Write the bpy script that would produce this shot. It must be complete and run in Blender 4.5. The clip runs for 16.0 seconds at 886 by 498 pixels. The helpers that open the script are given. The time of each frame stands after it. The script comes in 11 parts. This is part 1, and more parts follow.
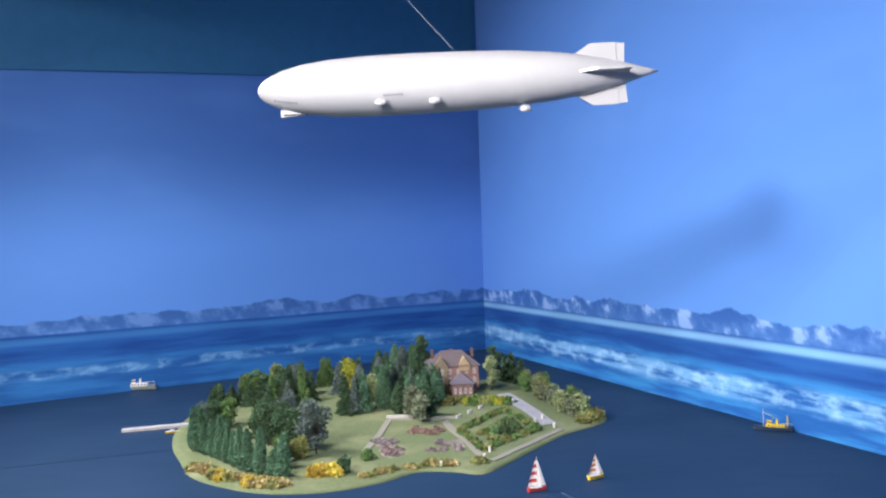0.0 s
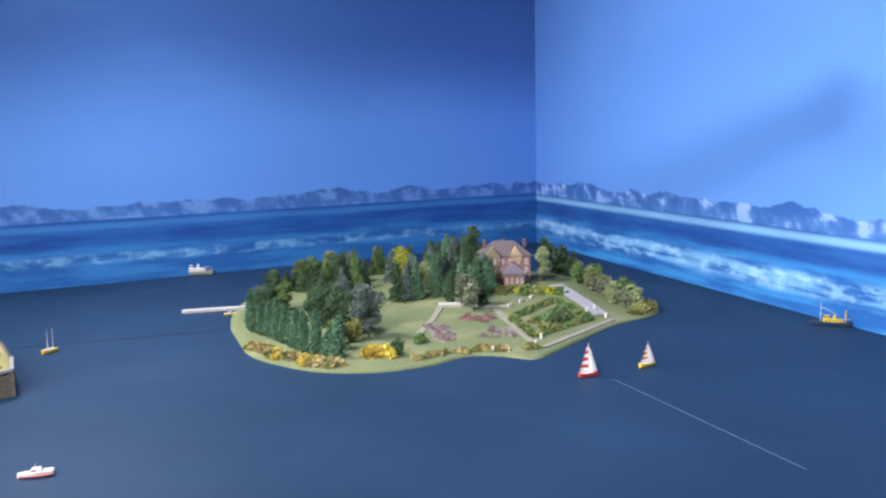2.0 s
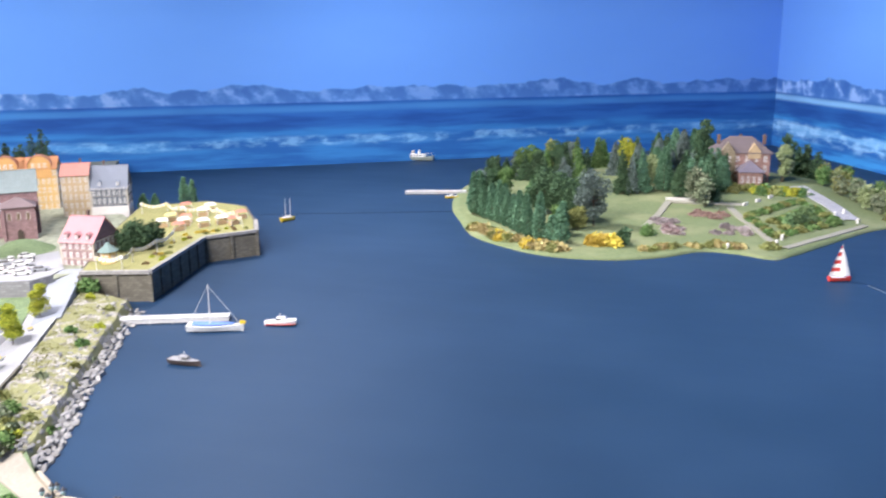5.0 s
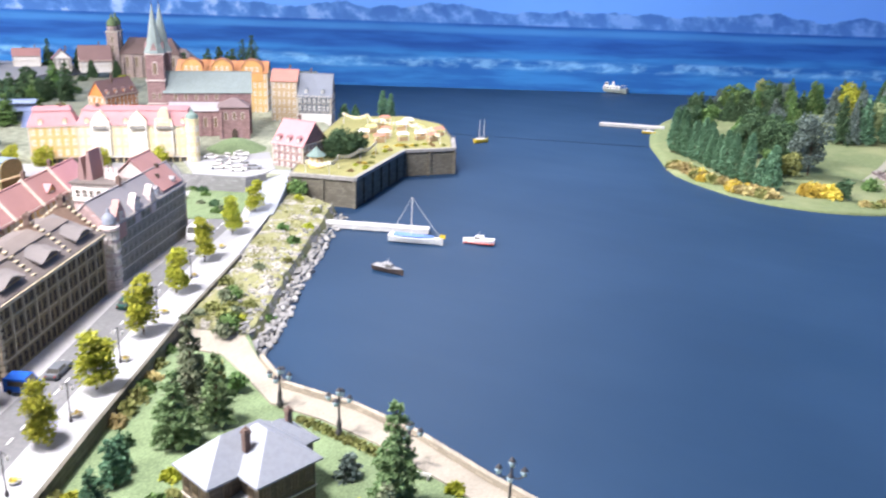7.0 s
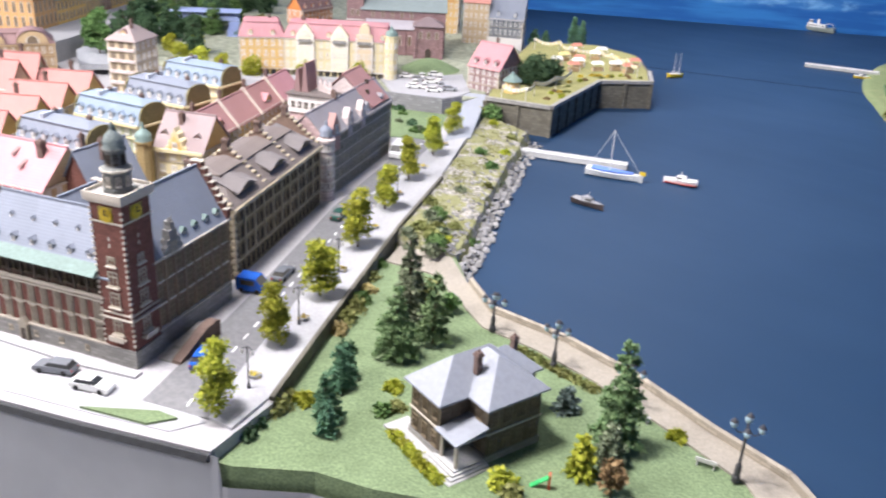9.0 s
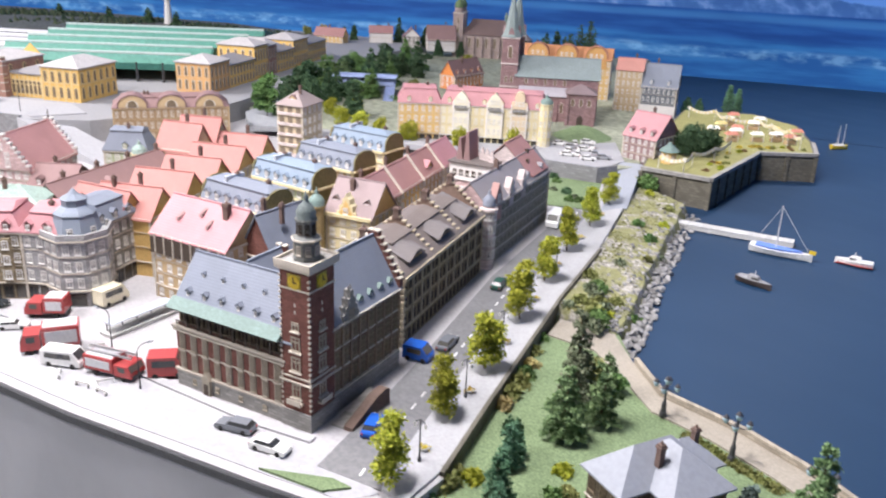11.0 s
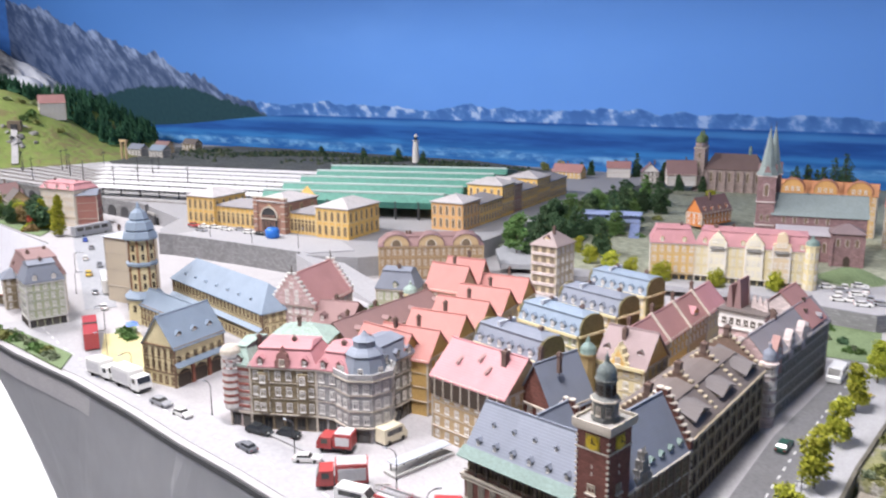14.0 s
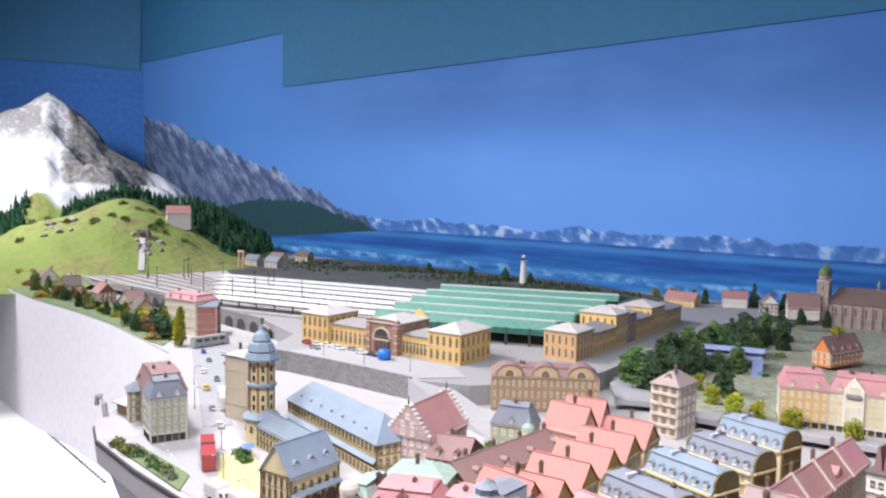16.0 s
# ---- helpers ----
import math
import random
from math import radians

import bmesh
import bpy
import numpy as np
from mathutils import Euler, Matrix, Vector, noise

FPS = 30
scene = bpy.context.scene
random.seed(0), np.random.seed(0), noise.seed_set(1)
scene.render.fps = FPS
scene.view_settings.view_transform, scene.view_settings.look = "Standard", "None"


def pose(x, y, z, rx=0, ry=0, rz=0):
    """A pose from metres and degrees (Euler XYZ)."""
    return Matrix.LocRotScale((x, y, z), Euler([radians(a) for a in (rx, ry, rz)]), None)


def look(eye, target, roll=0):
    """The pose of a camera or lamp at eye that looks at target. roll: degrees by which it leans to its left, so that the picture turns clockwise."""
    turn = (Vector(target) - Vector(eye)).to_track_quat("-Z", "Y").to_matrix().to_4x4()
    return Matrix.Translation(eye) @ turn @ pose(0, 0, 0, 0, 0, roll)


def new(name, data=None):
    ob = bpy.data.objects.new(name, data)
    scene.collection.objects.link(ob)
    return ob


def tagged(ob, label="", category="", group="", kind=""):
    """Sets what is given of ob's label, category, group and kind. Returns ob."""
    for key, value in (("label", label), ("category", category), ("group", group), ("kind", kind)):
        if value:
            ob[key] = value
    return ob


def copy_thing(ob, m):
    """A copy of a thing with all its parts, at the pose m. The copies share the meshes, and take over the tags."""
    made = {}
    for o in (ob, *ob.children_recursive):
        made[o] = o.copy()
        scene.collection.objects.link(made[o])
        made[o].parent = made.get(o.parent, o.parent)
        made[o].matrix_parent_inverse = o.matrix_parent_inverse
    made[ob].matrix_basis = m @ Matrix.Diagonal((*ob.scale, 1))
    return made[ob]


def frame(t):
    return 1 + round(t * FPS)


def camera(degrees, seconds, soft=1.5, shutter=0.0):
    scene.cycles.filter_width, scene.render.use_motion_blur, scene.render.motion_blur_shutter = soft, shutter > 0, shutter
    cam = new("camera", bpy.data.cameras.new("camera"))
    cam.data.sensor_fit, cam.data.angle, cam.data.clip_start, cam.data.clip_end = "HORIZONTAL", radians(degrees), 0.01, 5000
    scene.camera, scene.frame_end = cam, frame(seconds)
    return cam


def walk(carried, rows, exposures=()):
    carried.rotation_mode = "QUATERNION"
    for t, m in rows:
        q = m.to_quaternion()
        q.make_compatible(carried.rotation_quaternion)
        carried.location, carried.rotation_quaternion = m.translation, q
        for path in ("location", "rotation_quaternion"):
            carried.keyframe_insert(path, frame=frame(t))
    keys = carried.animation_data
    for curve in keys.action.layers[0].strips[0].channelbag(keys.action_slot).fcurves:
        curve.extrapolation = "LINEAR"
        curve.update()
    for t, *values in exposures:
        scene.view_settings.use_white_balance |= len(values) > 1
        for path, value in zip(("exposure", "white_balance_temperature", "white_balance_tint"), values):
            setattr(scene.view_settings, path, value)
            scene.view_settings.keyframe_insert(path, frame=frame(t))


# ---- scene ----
cam = camera(55.71, 16.0, soft=2.1, shutter=0.5)
# seconds, x, y, z in metres, then the turn in degrees
ROWS = [
    (0.0, -0.0000, -0.0000, 0.6800, 89.22, 1.89, 0.08),
    (0.5, -0.0029, 0.0104, 0.6724, 87.49, 1.67, 0.50),
    (1.0, -0.0087, 0.0203, 0.6583, 85.91, 1.27, 0.90),
    (1.5, -0.0135, 0.0196, 0.6501, 84.13, 1.25, 1.50),
    (2.0, -0.0172, 0.0201, 0.6434, 82.38, 1.30, 3.47),
    (2.5, -0.0266, 0.0251, 0.6350, 80.78, 0.84, 5.68),
    (3.0, -0.0344, 0.0310, 0.6251, 79.46, 1.00, 8.04),
    (5.5, -0.1124, 0.0642, 0.5639, 75.06, -0.16, 20.59),
    (6.0, -0.1326, 0.0585, 0.5628, 73.72, -0.93, 23.80),
    (6.5, -0.1572, 0.0581, 0.5545, 72.65, -1.58, 26.74),
    (7.0, -0.1819, 0.0534, 0.5440, 71.43, -1.97, 29.75),
    (7.5, -0.2015, 0.0505, 0.5337, 69.87, -2.21, 32.39),
    (8.0, -0.2214, 0.0450, 0.5264, 68.25, -2.56, 34.60),
    (8.5, -0.2450, 0.0364, 0.5219, 67.21, -3.20, 36.95),
    (9.0, -0.2699, 0.0147, 0.5332, 66.15, -3.06, 40.83),
    (9.2, -0.2799, 0.0094, 0.5369, 66.15, -3.36, 42.16),
    (11.3, -0.3247, -0.0192, 0.5511, 70.40, -1.95, 50.79),
    (11.5, -0.3291, -0.0218, 0.5533, 70.91, -1.81, 51.61),
    (12.0, -0.3420, -0.0312, 0.5585, 72.12, -1.44, 54.06),
    (12.5, -0.3503, -0.0437, 0.5630, 73.27, -1.09, 56.21),
    (13.0, -0.3588, -0.0582, 0.5692, 74.69, -0.41, 58.73),
    (13.5, -0.3639, -0.0763, 0.5786, 76.36, 0.10, 61.71),
    (14.0, -0.3708, -0.0891, 0.5841, 77.83, 0.28, 64.08),
    (14.5, -0.3822, -0.1022, 0.5889, 79.29, -0.03, 66.29),
    (15.0, -0.3926, -0.1128, 0.6010, 81.35, 0.04, 68.27),
    (15.5, -0.3990, -0.1209, 0.6156, 83.70, -0.47, 69.64),
    (16.0, -0.4084, -0.1266, 0.6280, 85.34, -1.02, 70.94),
]
EXPOSURES = [(0.0, 0.25), (1.0, 0.30), (2.0, 0.38), (3.0, 0.40), (5.5, 0.7), (6.5, 0.75), (7.0, 0.8), (7.5, 0.6), (8.0, 0.55), (8.5, 0.5), (9.0, 0.36), (11.5, 0.08), (13.0, -0.05), (16.0, -0.02)]
walk(cam, [(t, pose(*p)) for t, *p in ROWS], EXPOSURES)

# ---- light: assumed, unseen lamps on the ceiling of the exhibition room ----
def ceiling_lamp_light(x, y, z, tx, ty, tz, sx, sy, watts, colour=(1.0, 0.955, 0.985), spread=150):
    data = bpy.data.lights.new("lamp_light", "AREA")
    data.shape, data.size, data.size_y, data.energy, data.color = "RECTANGLE", sx, sy, watts, colour
    data.spread = radians(spread)
    ob = new("lamp_light", data)
    ob.matrix_world = look((x, y, z), (tx, ty, tz))
    return ob


# Rows 1 and 3 follow cast shadows; the other four are added fill.
LAMPS = [
    (-1.16, 0.16, 1.80, -1.05, 0.90, 0.0, 0.40, 0.24, 49, 165),
    (-1.75, -1.15, 1.90, -1.80, 0.80, 0.05, 0.8, 0.40, 22, 110),
    (-0.62, 0.37, 1.43, 1.30, 2.75, 0.42, 0.22, 0.14, 13, 84),
    (-3.55, -0.55, 1.88, -3.20, 1.00, 0.0, 0.8, 0.36, 72, 165),
    (-1.90, 2.75, 1.95, -0.20, 2.85, 0.10, 0.9, 0.40, 33, 118),
    (-5.70, -1.75, 1.95, -6.30, -0.40, 0.2, 0.9, 0.40, 91, 160),
]
for lx, ly, lz, tx, ty, tz, sx, sy, watts, spread in LAMPS:
    ceiling_lamp_light(lx, ly, lz, tx, ty, tz, sx, sy, watts, spread=spread)

world = bpy.data.worlds.new("room_air")
world.use_nodes = True
world.node_tree.nodes["Background"].inputs[0].default_value = (0.55, 0.62, 0.75, 1)
world.node_tree.nodes["Background"].inputs[1].default_value = 0.035
scene.world = world


# ---- materials ----
class Graph:
    """A small writer of node graphs."""

    def __init__(self, name):
        self.m = bpy.data.materials.new(name)
        self.m.use_nodes = True
        self.t = self.m.node_tree
        self.b = self.t.nodes["Principled BSDF"]
        self.co = None

    def node(self, kind, **values):
        n = self.t.nodes.new(kind)
        for key, value in values.items():
            setattr(n, key, value)
        return n

    def put(self, socket, value):
        if isinstance(value, bpy.types.NodeSocket):
            self.t.links.new(value, socket)
        elif isinstance(value, tuple) and len(value) == 3 and socket.type == "RGBA":
            socket.default_value = (*value, 1)
        else:
            socket.default_value = value

    def coords(self, kind="Object"):
        if self.co is None:
            self.co = self.node("ShaderNodeTexCoord")
        return self.co.outputs[kind]

    def scaled(self, vec, s):
        n = self.node("ShaderNodeMapping")
        self.put(n.inputs["Vector"], vec)
        n.inputs["Scale"].default_value = s
        return n.outputs[0]

    def noise(self, scale, detail=3.0, vec=None, rough=0.55):
        n = self.node("ShaderNodeTexNoise")
        self.put(n.inputs["Vector"], self.coords() if vec is None else vec)
        n.inputs["Scale"].default_value, n.inputs["Detail"].default_value = scale, detail
        n.inputs["Roughness"].default_value = rough
        return n.outputs["Fac"]

    def math(self, op, a, b=0.0, c=None, clamp=False):
        n = self.node("ShaderNodeMath", operation=op, use_clamp=clamp)
        self.put(n.inputs[0], a)
        self.put(n.inputs[1], b)
        if c is not None:
            self.put(n.inputs[2], c)
        return n.outputs[0]

    def step(self, x, lo, hi):
        n = self.node("ShaderNodeMapRange", interpolation_type="SMOOTHSTEP")
        self.put(n.inputs["Value"], x)
        self.put(n.inputs["From Min"], lo)
        self.put(n.inputs["From Max"], hi)
        return n.outputs["Result"]

    def mix(self, fac, a, b):
        n = self.node("ShaderNodeMix", data_type="RGBA")
        self.put(n.inputs[0], fac)
        self.put(n.inputs[6], a)
        self.put(n.inputs[7], b)
        return n.outputs[2]

    def xyz(self, kind="Object"):
        n = self.node("ShaderNodeSeparateXYZ")
        self.put(n.inputs[0], self.coords(kind))
        return n.outputs

    def bump(self, height, strength=0.3, distance=0.001):
        n = self.node("ShaderNodeBump")
        n.inputs["Strength"].default_value, n.inputs["Distance"].default_value = strength, distance
        self.put(n.inputs["Height"], height)
        self.put(self.b.inputs["Normal"], n.outputs[0])

    def done(self, colour, rough=0.7, metal=0.0, spec=0.3):
        self.put(self.b.inputs["Base Color"], colour)
        self.put(self.b.inputs["Roughness"], rough)
        self.put(self.b.inputs["Metallic"], metal)
        self.put(self.b.inputs["Specular IOR Level"], spec)
        return self.m


def tone(c, k):
    return tuple(min(1.0, max(0.0, v * k)) for v in c)


MATS = {}


def plain(name, c, rough=0.7, scale=60.0, var=0.25, bump=0.25, metal=0.0, spec=0.3, per_object=0.0):
    """A painted or moulded surface: grain and larger stains, with slight relief."""
    if name in MATS:
        return MATS[name]
    g = Graph(name)
    fine, broad = g.noise(scale * 6, 4), g.noise(scale * 0.5, 2)
    col = g.mix(g.step(fine, 0.25, 0.75), tone(c, 1 - var), tone(c, 1 + var))
    col = g.mix(g.math("MULTIPLY", g.step(broad, 0.45, 0.75), 0.35), col, tone(c, 1 - 1.4 * var))
    if per_object:
        n = g.node("ShaderNodeObjectInfo")
        h = g.node("ShaderNodeHueSaturation")
        g.put(h.inputs["Color"], col)
        g.put(h.inputs["Value"], g.math("MULTIPLY_ADD", n.outputs["Random"], 2 * per_object, 1 - per_object))
        col = h.outputs[0]
    if bump:
        g.bump(fine, bump, 0.0008)
    MATS[name] = g.done(col, rough, metal, spec)
    return MATS[name]


def island_mat(name, c, c2, rough=0.85, spec=0.15, bump=0.0):
    """Leaves and clumps: every clump its own shade."""
    if name in MATS:
        return MATS[name]
    g = Graph(name)
    n = g.node("ShaderNodeNewGeometry")
    col = g.mix(n.outputs["Random Per Island"], c, c2)
    o = g.node("ShaderNodeObjectInfo")
    h = g.node("ShaderNodeHueSaturation")
    g.put(h.inputs["Color"], col)
    g.put(h.inputs["Value"], g.math("MULTIPLY_ADD", o.outputs["Random"], 0.4, 0.8))
    g.put(h.inputs["Hue"], g.math("MULTIPLY_ADD", o.outputs["Random"], 0.02, 0.49))
    MATS[name] = g.done(h.outputs[0], rough, 0, spec)
    return MATS[name]


def tiles(name, c, pitch=0.0035, rough=0.65, var=0.16, along="Z", spec=0.3):
    """Roof covering: courses of tiles moulded into the roof, bleached and stained in patches."""
    if name in MATS:
        return MATS[name]
    g = Graph(name)
    x, y, z = g.xyz()
    run = g.math("SINE", g.math("MULTIPLY", z, 6.283 / pitch * 1.2))
    side = g.math("SINE", g.math("MULTIPLY", g.math("ADD", x, y), 6.283 / pitch * 0.9))
    fine, broad, streak = g.noise(900, 3), g.noise(22, 3), g.noise(60, 4, g.scaled(g.coords(), (1, 1, 0.25)))
    col = g.mix(g.step(fine, 0.3, 0.7), tone(c, 1 - var * 0.5), tone(c, 1 + var * 0.4))
    col = g.mix(g.math("MULTIPLY", g.step(broad, 0.4, 0.75), 0.45), col, tone(c, 1 - 1.3 * var))
    col = g.mix(g.math("MULTIPLY", g.step(streak, 0.5, 0.8), 0.5), col, tone(c, 1 + var))
    col = g.mix(g.math("MULTIPLY", g.step(run, 0.3, 1.0), 0.10), col, tone(c, 0.62))
    g.bump(g.math("ADD", run, g.math("MULTIPLY", side, 0.5)), 0.16, 0.0003)
    MATS[name] = g.done(col, rough, 0, spec)
    return MATS[name]


def masonry(name, c, course=0.0028, mortar=0.75, rough=0.8, var=0.2):
    """Moulded brick or ashlar walls: courses and upright joints, with soot in patches."""
    if name in MATS:
        return MATS[name]
    g = Graph(name)
    x, y, z = g.xyz()
    n = g.node("ShaderNodeTexBrick")
    v = g.node("ShaderNodeCombineXYZ")
    g.put(v.inputs[0], g.math("ADD", x, y))
    g.put(v.inputs[1], z)
    g.put(n.inputs["Vector"], v.outputs[0])
    n.inputs["Scale"].default_value = 1.0
    n.inputs["Brick Width"].default_value, n.inputs["Row Height"].default_value = course * 2.4, course
    n.inputs["Mortar Size"].default_value = course * 0.1
    n.inputs["Color1"].default_value = (*tone(c, 1 + var), 1)
    n.inputs["Color2"].default_value = (*tone(c, 1 - var), 1)
    n.inputs["Mortar"].default_value = (*tone(c, mortar), 1)
    broad = g.noise(30, 4)
    col = g.mix(g.math("MULTIPLY", g.step(broad, 0.45, 0.8), 0.5), n.outputs["Color"], tone(c, 0.6))
    g.bump(g.math("ADD", n.outputs["Fac"], g.noise(500, 2)), -0.3, 0.0005)
    MATS[name] = g.done(col, rough, 0, 0.25)
    return MATS[name]


# ---- mesh writer ----
class Shape:
    def __init__(self):
        self.v, self.f, self.k, self.slot = [], [], [], 0

    def face(self, pts):
        i = len(self.v)
        self.v += [tuple(p) for p in pts]
        self.f.append(tuple(range(i, i + len(pts))))
        self.k.append(self.slot)
        return self

    def mesh_part(self, verts, faces):
        i = len(self.v)
        self.v += [tuple(p) for p in verts]
        self.f += [tuple(a + i for a in q) for q in faces]
        self.k += [self.slot] * len(faces)
        return self

    def box(self, x0, x1, y0, y1, z0, z1):
        v = [(x, y, z) for z in (z0, z1) for x, y in ((x0, y0), (x1, y0), (x1, y1), (x0, y1))]
        return self.mesh_part(v, [(3, 2, 1, 0), (4, 5, 6, 7), (0, 1, 5, 4), (1, 2, 6, 5), (2, 3, 7, 6), (3, 0, 4, 7)])

    def prism(self, poly, z0, z1, top=None):
        n = len(poly)
        top = top or poly
        v = [(x, y, z0) for x, y in poly] + [(x, y, z1) for x, y in top]
        q = [(i, (i + 1) % n, n + (i + 1) % n, n + i) for i in range(n)]
        return self.mesh_part(v, q + [tuple(range(n - 1, -1, -1)), tuple(range(n, 2 * n))])

    def lathe(self, profile, x=0.0, y=0.0, z=0.0, n=12, turn=0.0):
        v, q = [], []
        for r, h in profile:
            for i in range(n):
                a = turn + 2 * math.pi * i / n
                v.append((x + r * math.cos(a), y + r * math.sin(a), z + h))
        for j in range(len(profile) - 1):
            for i in range(n):
                k = (i + 1) % n
                q.append((j * n + i, j * n + k, (j + 1) * n + k, (j + 1) * n + i))
        q.append(tuple(range(n - 1, -1, -1)))
        q.append(tuple(range((len(profile) - 1) * n, len(profile) * n)))
        return self.mesh_part(v, q)

    def tube(self, path, r, n=6, r_end=None):
        pts = [Vector(p) for p in path]
        v, q = [], []
        for j, p in enumerate(pts):
            d = (pts[min(j + 1, len(pts) - 1)] - pts[max(j - 1, 0)]).normalized()
            side = d.orthogonal().normalized()
            up = d.cross(side)
            rad = r if r_end is None else r + (r_end - r) * j / (len(pts) - 1)
            for i in range(n):
                a = 2 * math.pi * i / n
                v.append(p + side * rad * math.cos(a) + up * rad * math.sin(a))
        for j in range(len(pts) - 1):
            for i in range(n):
                k = (i + 1) % n
                q.append((j * n + i, j * n + k, (j + 1) * n + k, (j + 1) * n + i))
        q += [tuple(range(n - 1, -1, -1)), tuple(range((len(pts) - 1) * n, len(pts) * n))]
        return self.mesh_part(v, q)

    def extrude_y(self, poly, y0, y1):
        """A polygon in x and z, drawn out along y."""
        n = len(poly)
        v = [(x, y0, z) for x, z in poly] + [(x, y1, z) for x, z in poly]
        q = [(i, n + i, n + (i + 1) % n, (i + 1) % n) for i in range(n)]
        return self.mesh_part(v, q + [tuple(range(n)), tuple(range(2 * n - 1, n - 1, -1))])

    def extrude_x(self, poly, x0, x1):
        """A polygon in y and z, drawn out along x."""
        n = len(poly)
        v = [(x0, y, z) for y, z in poly] + [(x1, y, z) for y, z in poly]
        q = [(i, (i + 1) % n, n + (i + 1) % n, n + i) for i in range(n)]
        return self.mesh_part(v, q + [tuple(range(n - 1, -1, -1)), tuple(range(n, 2 * n))])

    def mesh(self, name, *mats, smooth=False):
        me = bpy.data.meshes.new(name)
        me.from_pydata(self.v, [], self.f)
        for m in mats:
            me.materials.append(m)
        if len(mats) > 1:
            me.polygons.foreach_set("material_index", self.k)
        if smooth:
            me.polygons.foreach_set("use_smooth", [True] * len(me.polygons))
        bm = bmesh.new()
        bm.from_mesh(me)
        bmesh.ops.recalc_face_normals(bm, faces=bm.faces)
        bm.to_mesh(me)
        bm.free()
        return me


def part(name, shape, material, parent=None, label="", m=None, smooth=False):
    """One mesh object, under a thing or a part when one is given."""
    if isinstance(shape, Shape):
        mats = material if isinstance(material, (list, tuple)) else [material]
        shape = shape.mesh(name, *mats, smooth=smooth)
    ob = new(name, shape)
    ob.parent = parent
    if m is not None:
        ob.matrix_basis = m
    if label:
        ob["label"] = label
    return ob


def thing(name, label, category, m, group="", kind=""):
    ob = new(name)
    ob.empty_display_size = 0.02
    ob.matrix_basis = m
    return tagged(ob, label, category, group, kind)


def setting(name, shape, material, label="", smooth=False):
    return tagged(part(name, shape, material, smooth=smooth), label or name.replace("_", " "), kind="structure")


def heading(p, q):
    return math.degrees(math.atan2(q[1] - p[1], q[0] - p[0]))


def dist(p, q):
    return math.hypot(q[0] - p[0], q[1] - p[1])


# ---- the room ----
CORNER_R, CORNER_L = (0.229, 5.07), (-8.25, -0.19)
RIGHT_END, LEFT_END = (2.68, -1.12), (-9.10, -3.30)
FLOOR, CEILING = -0.56, 2.60


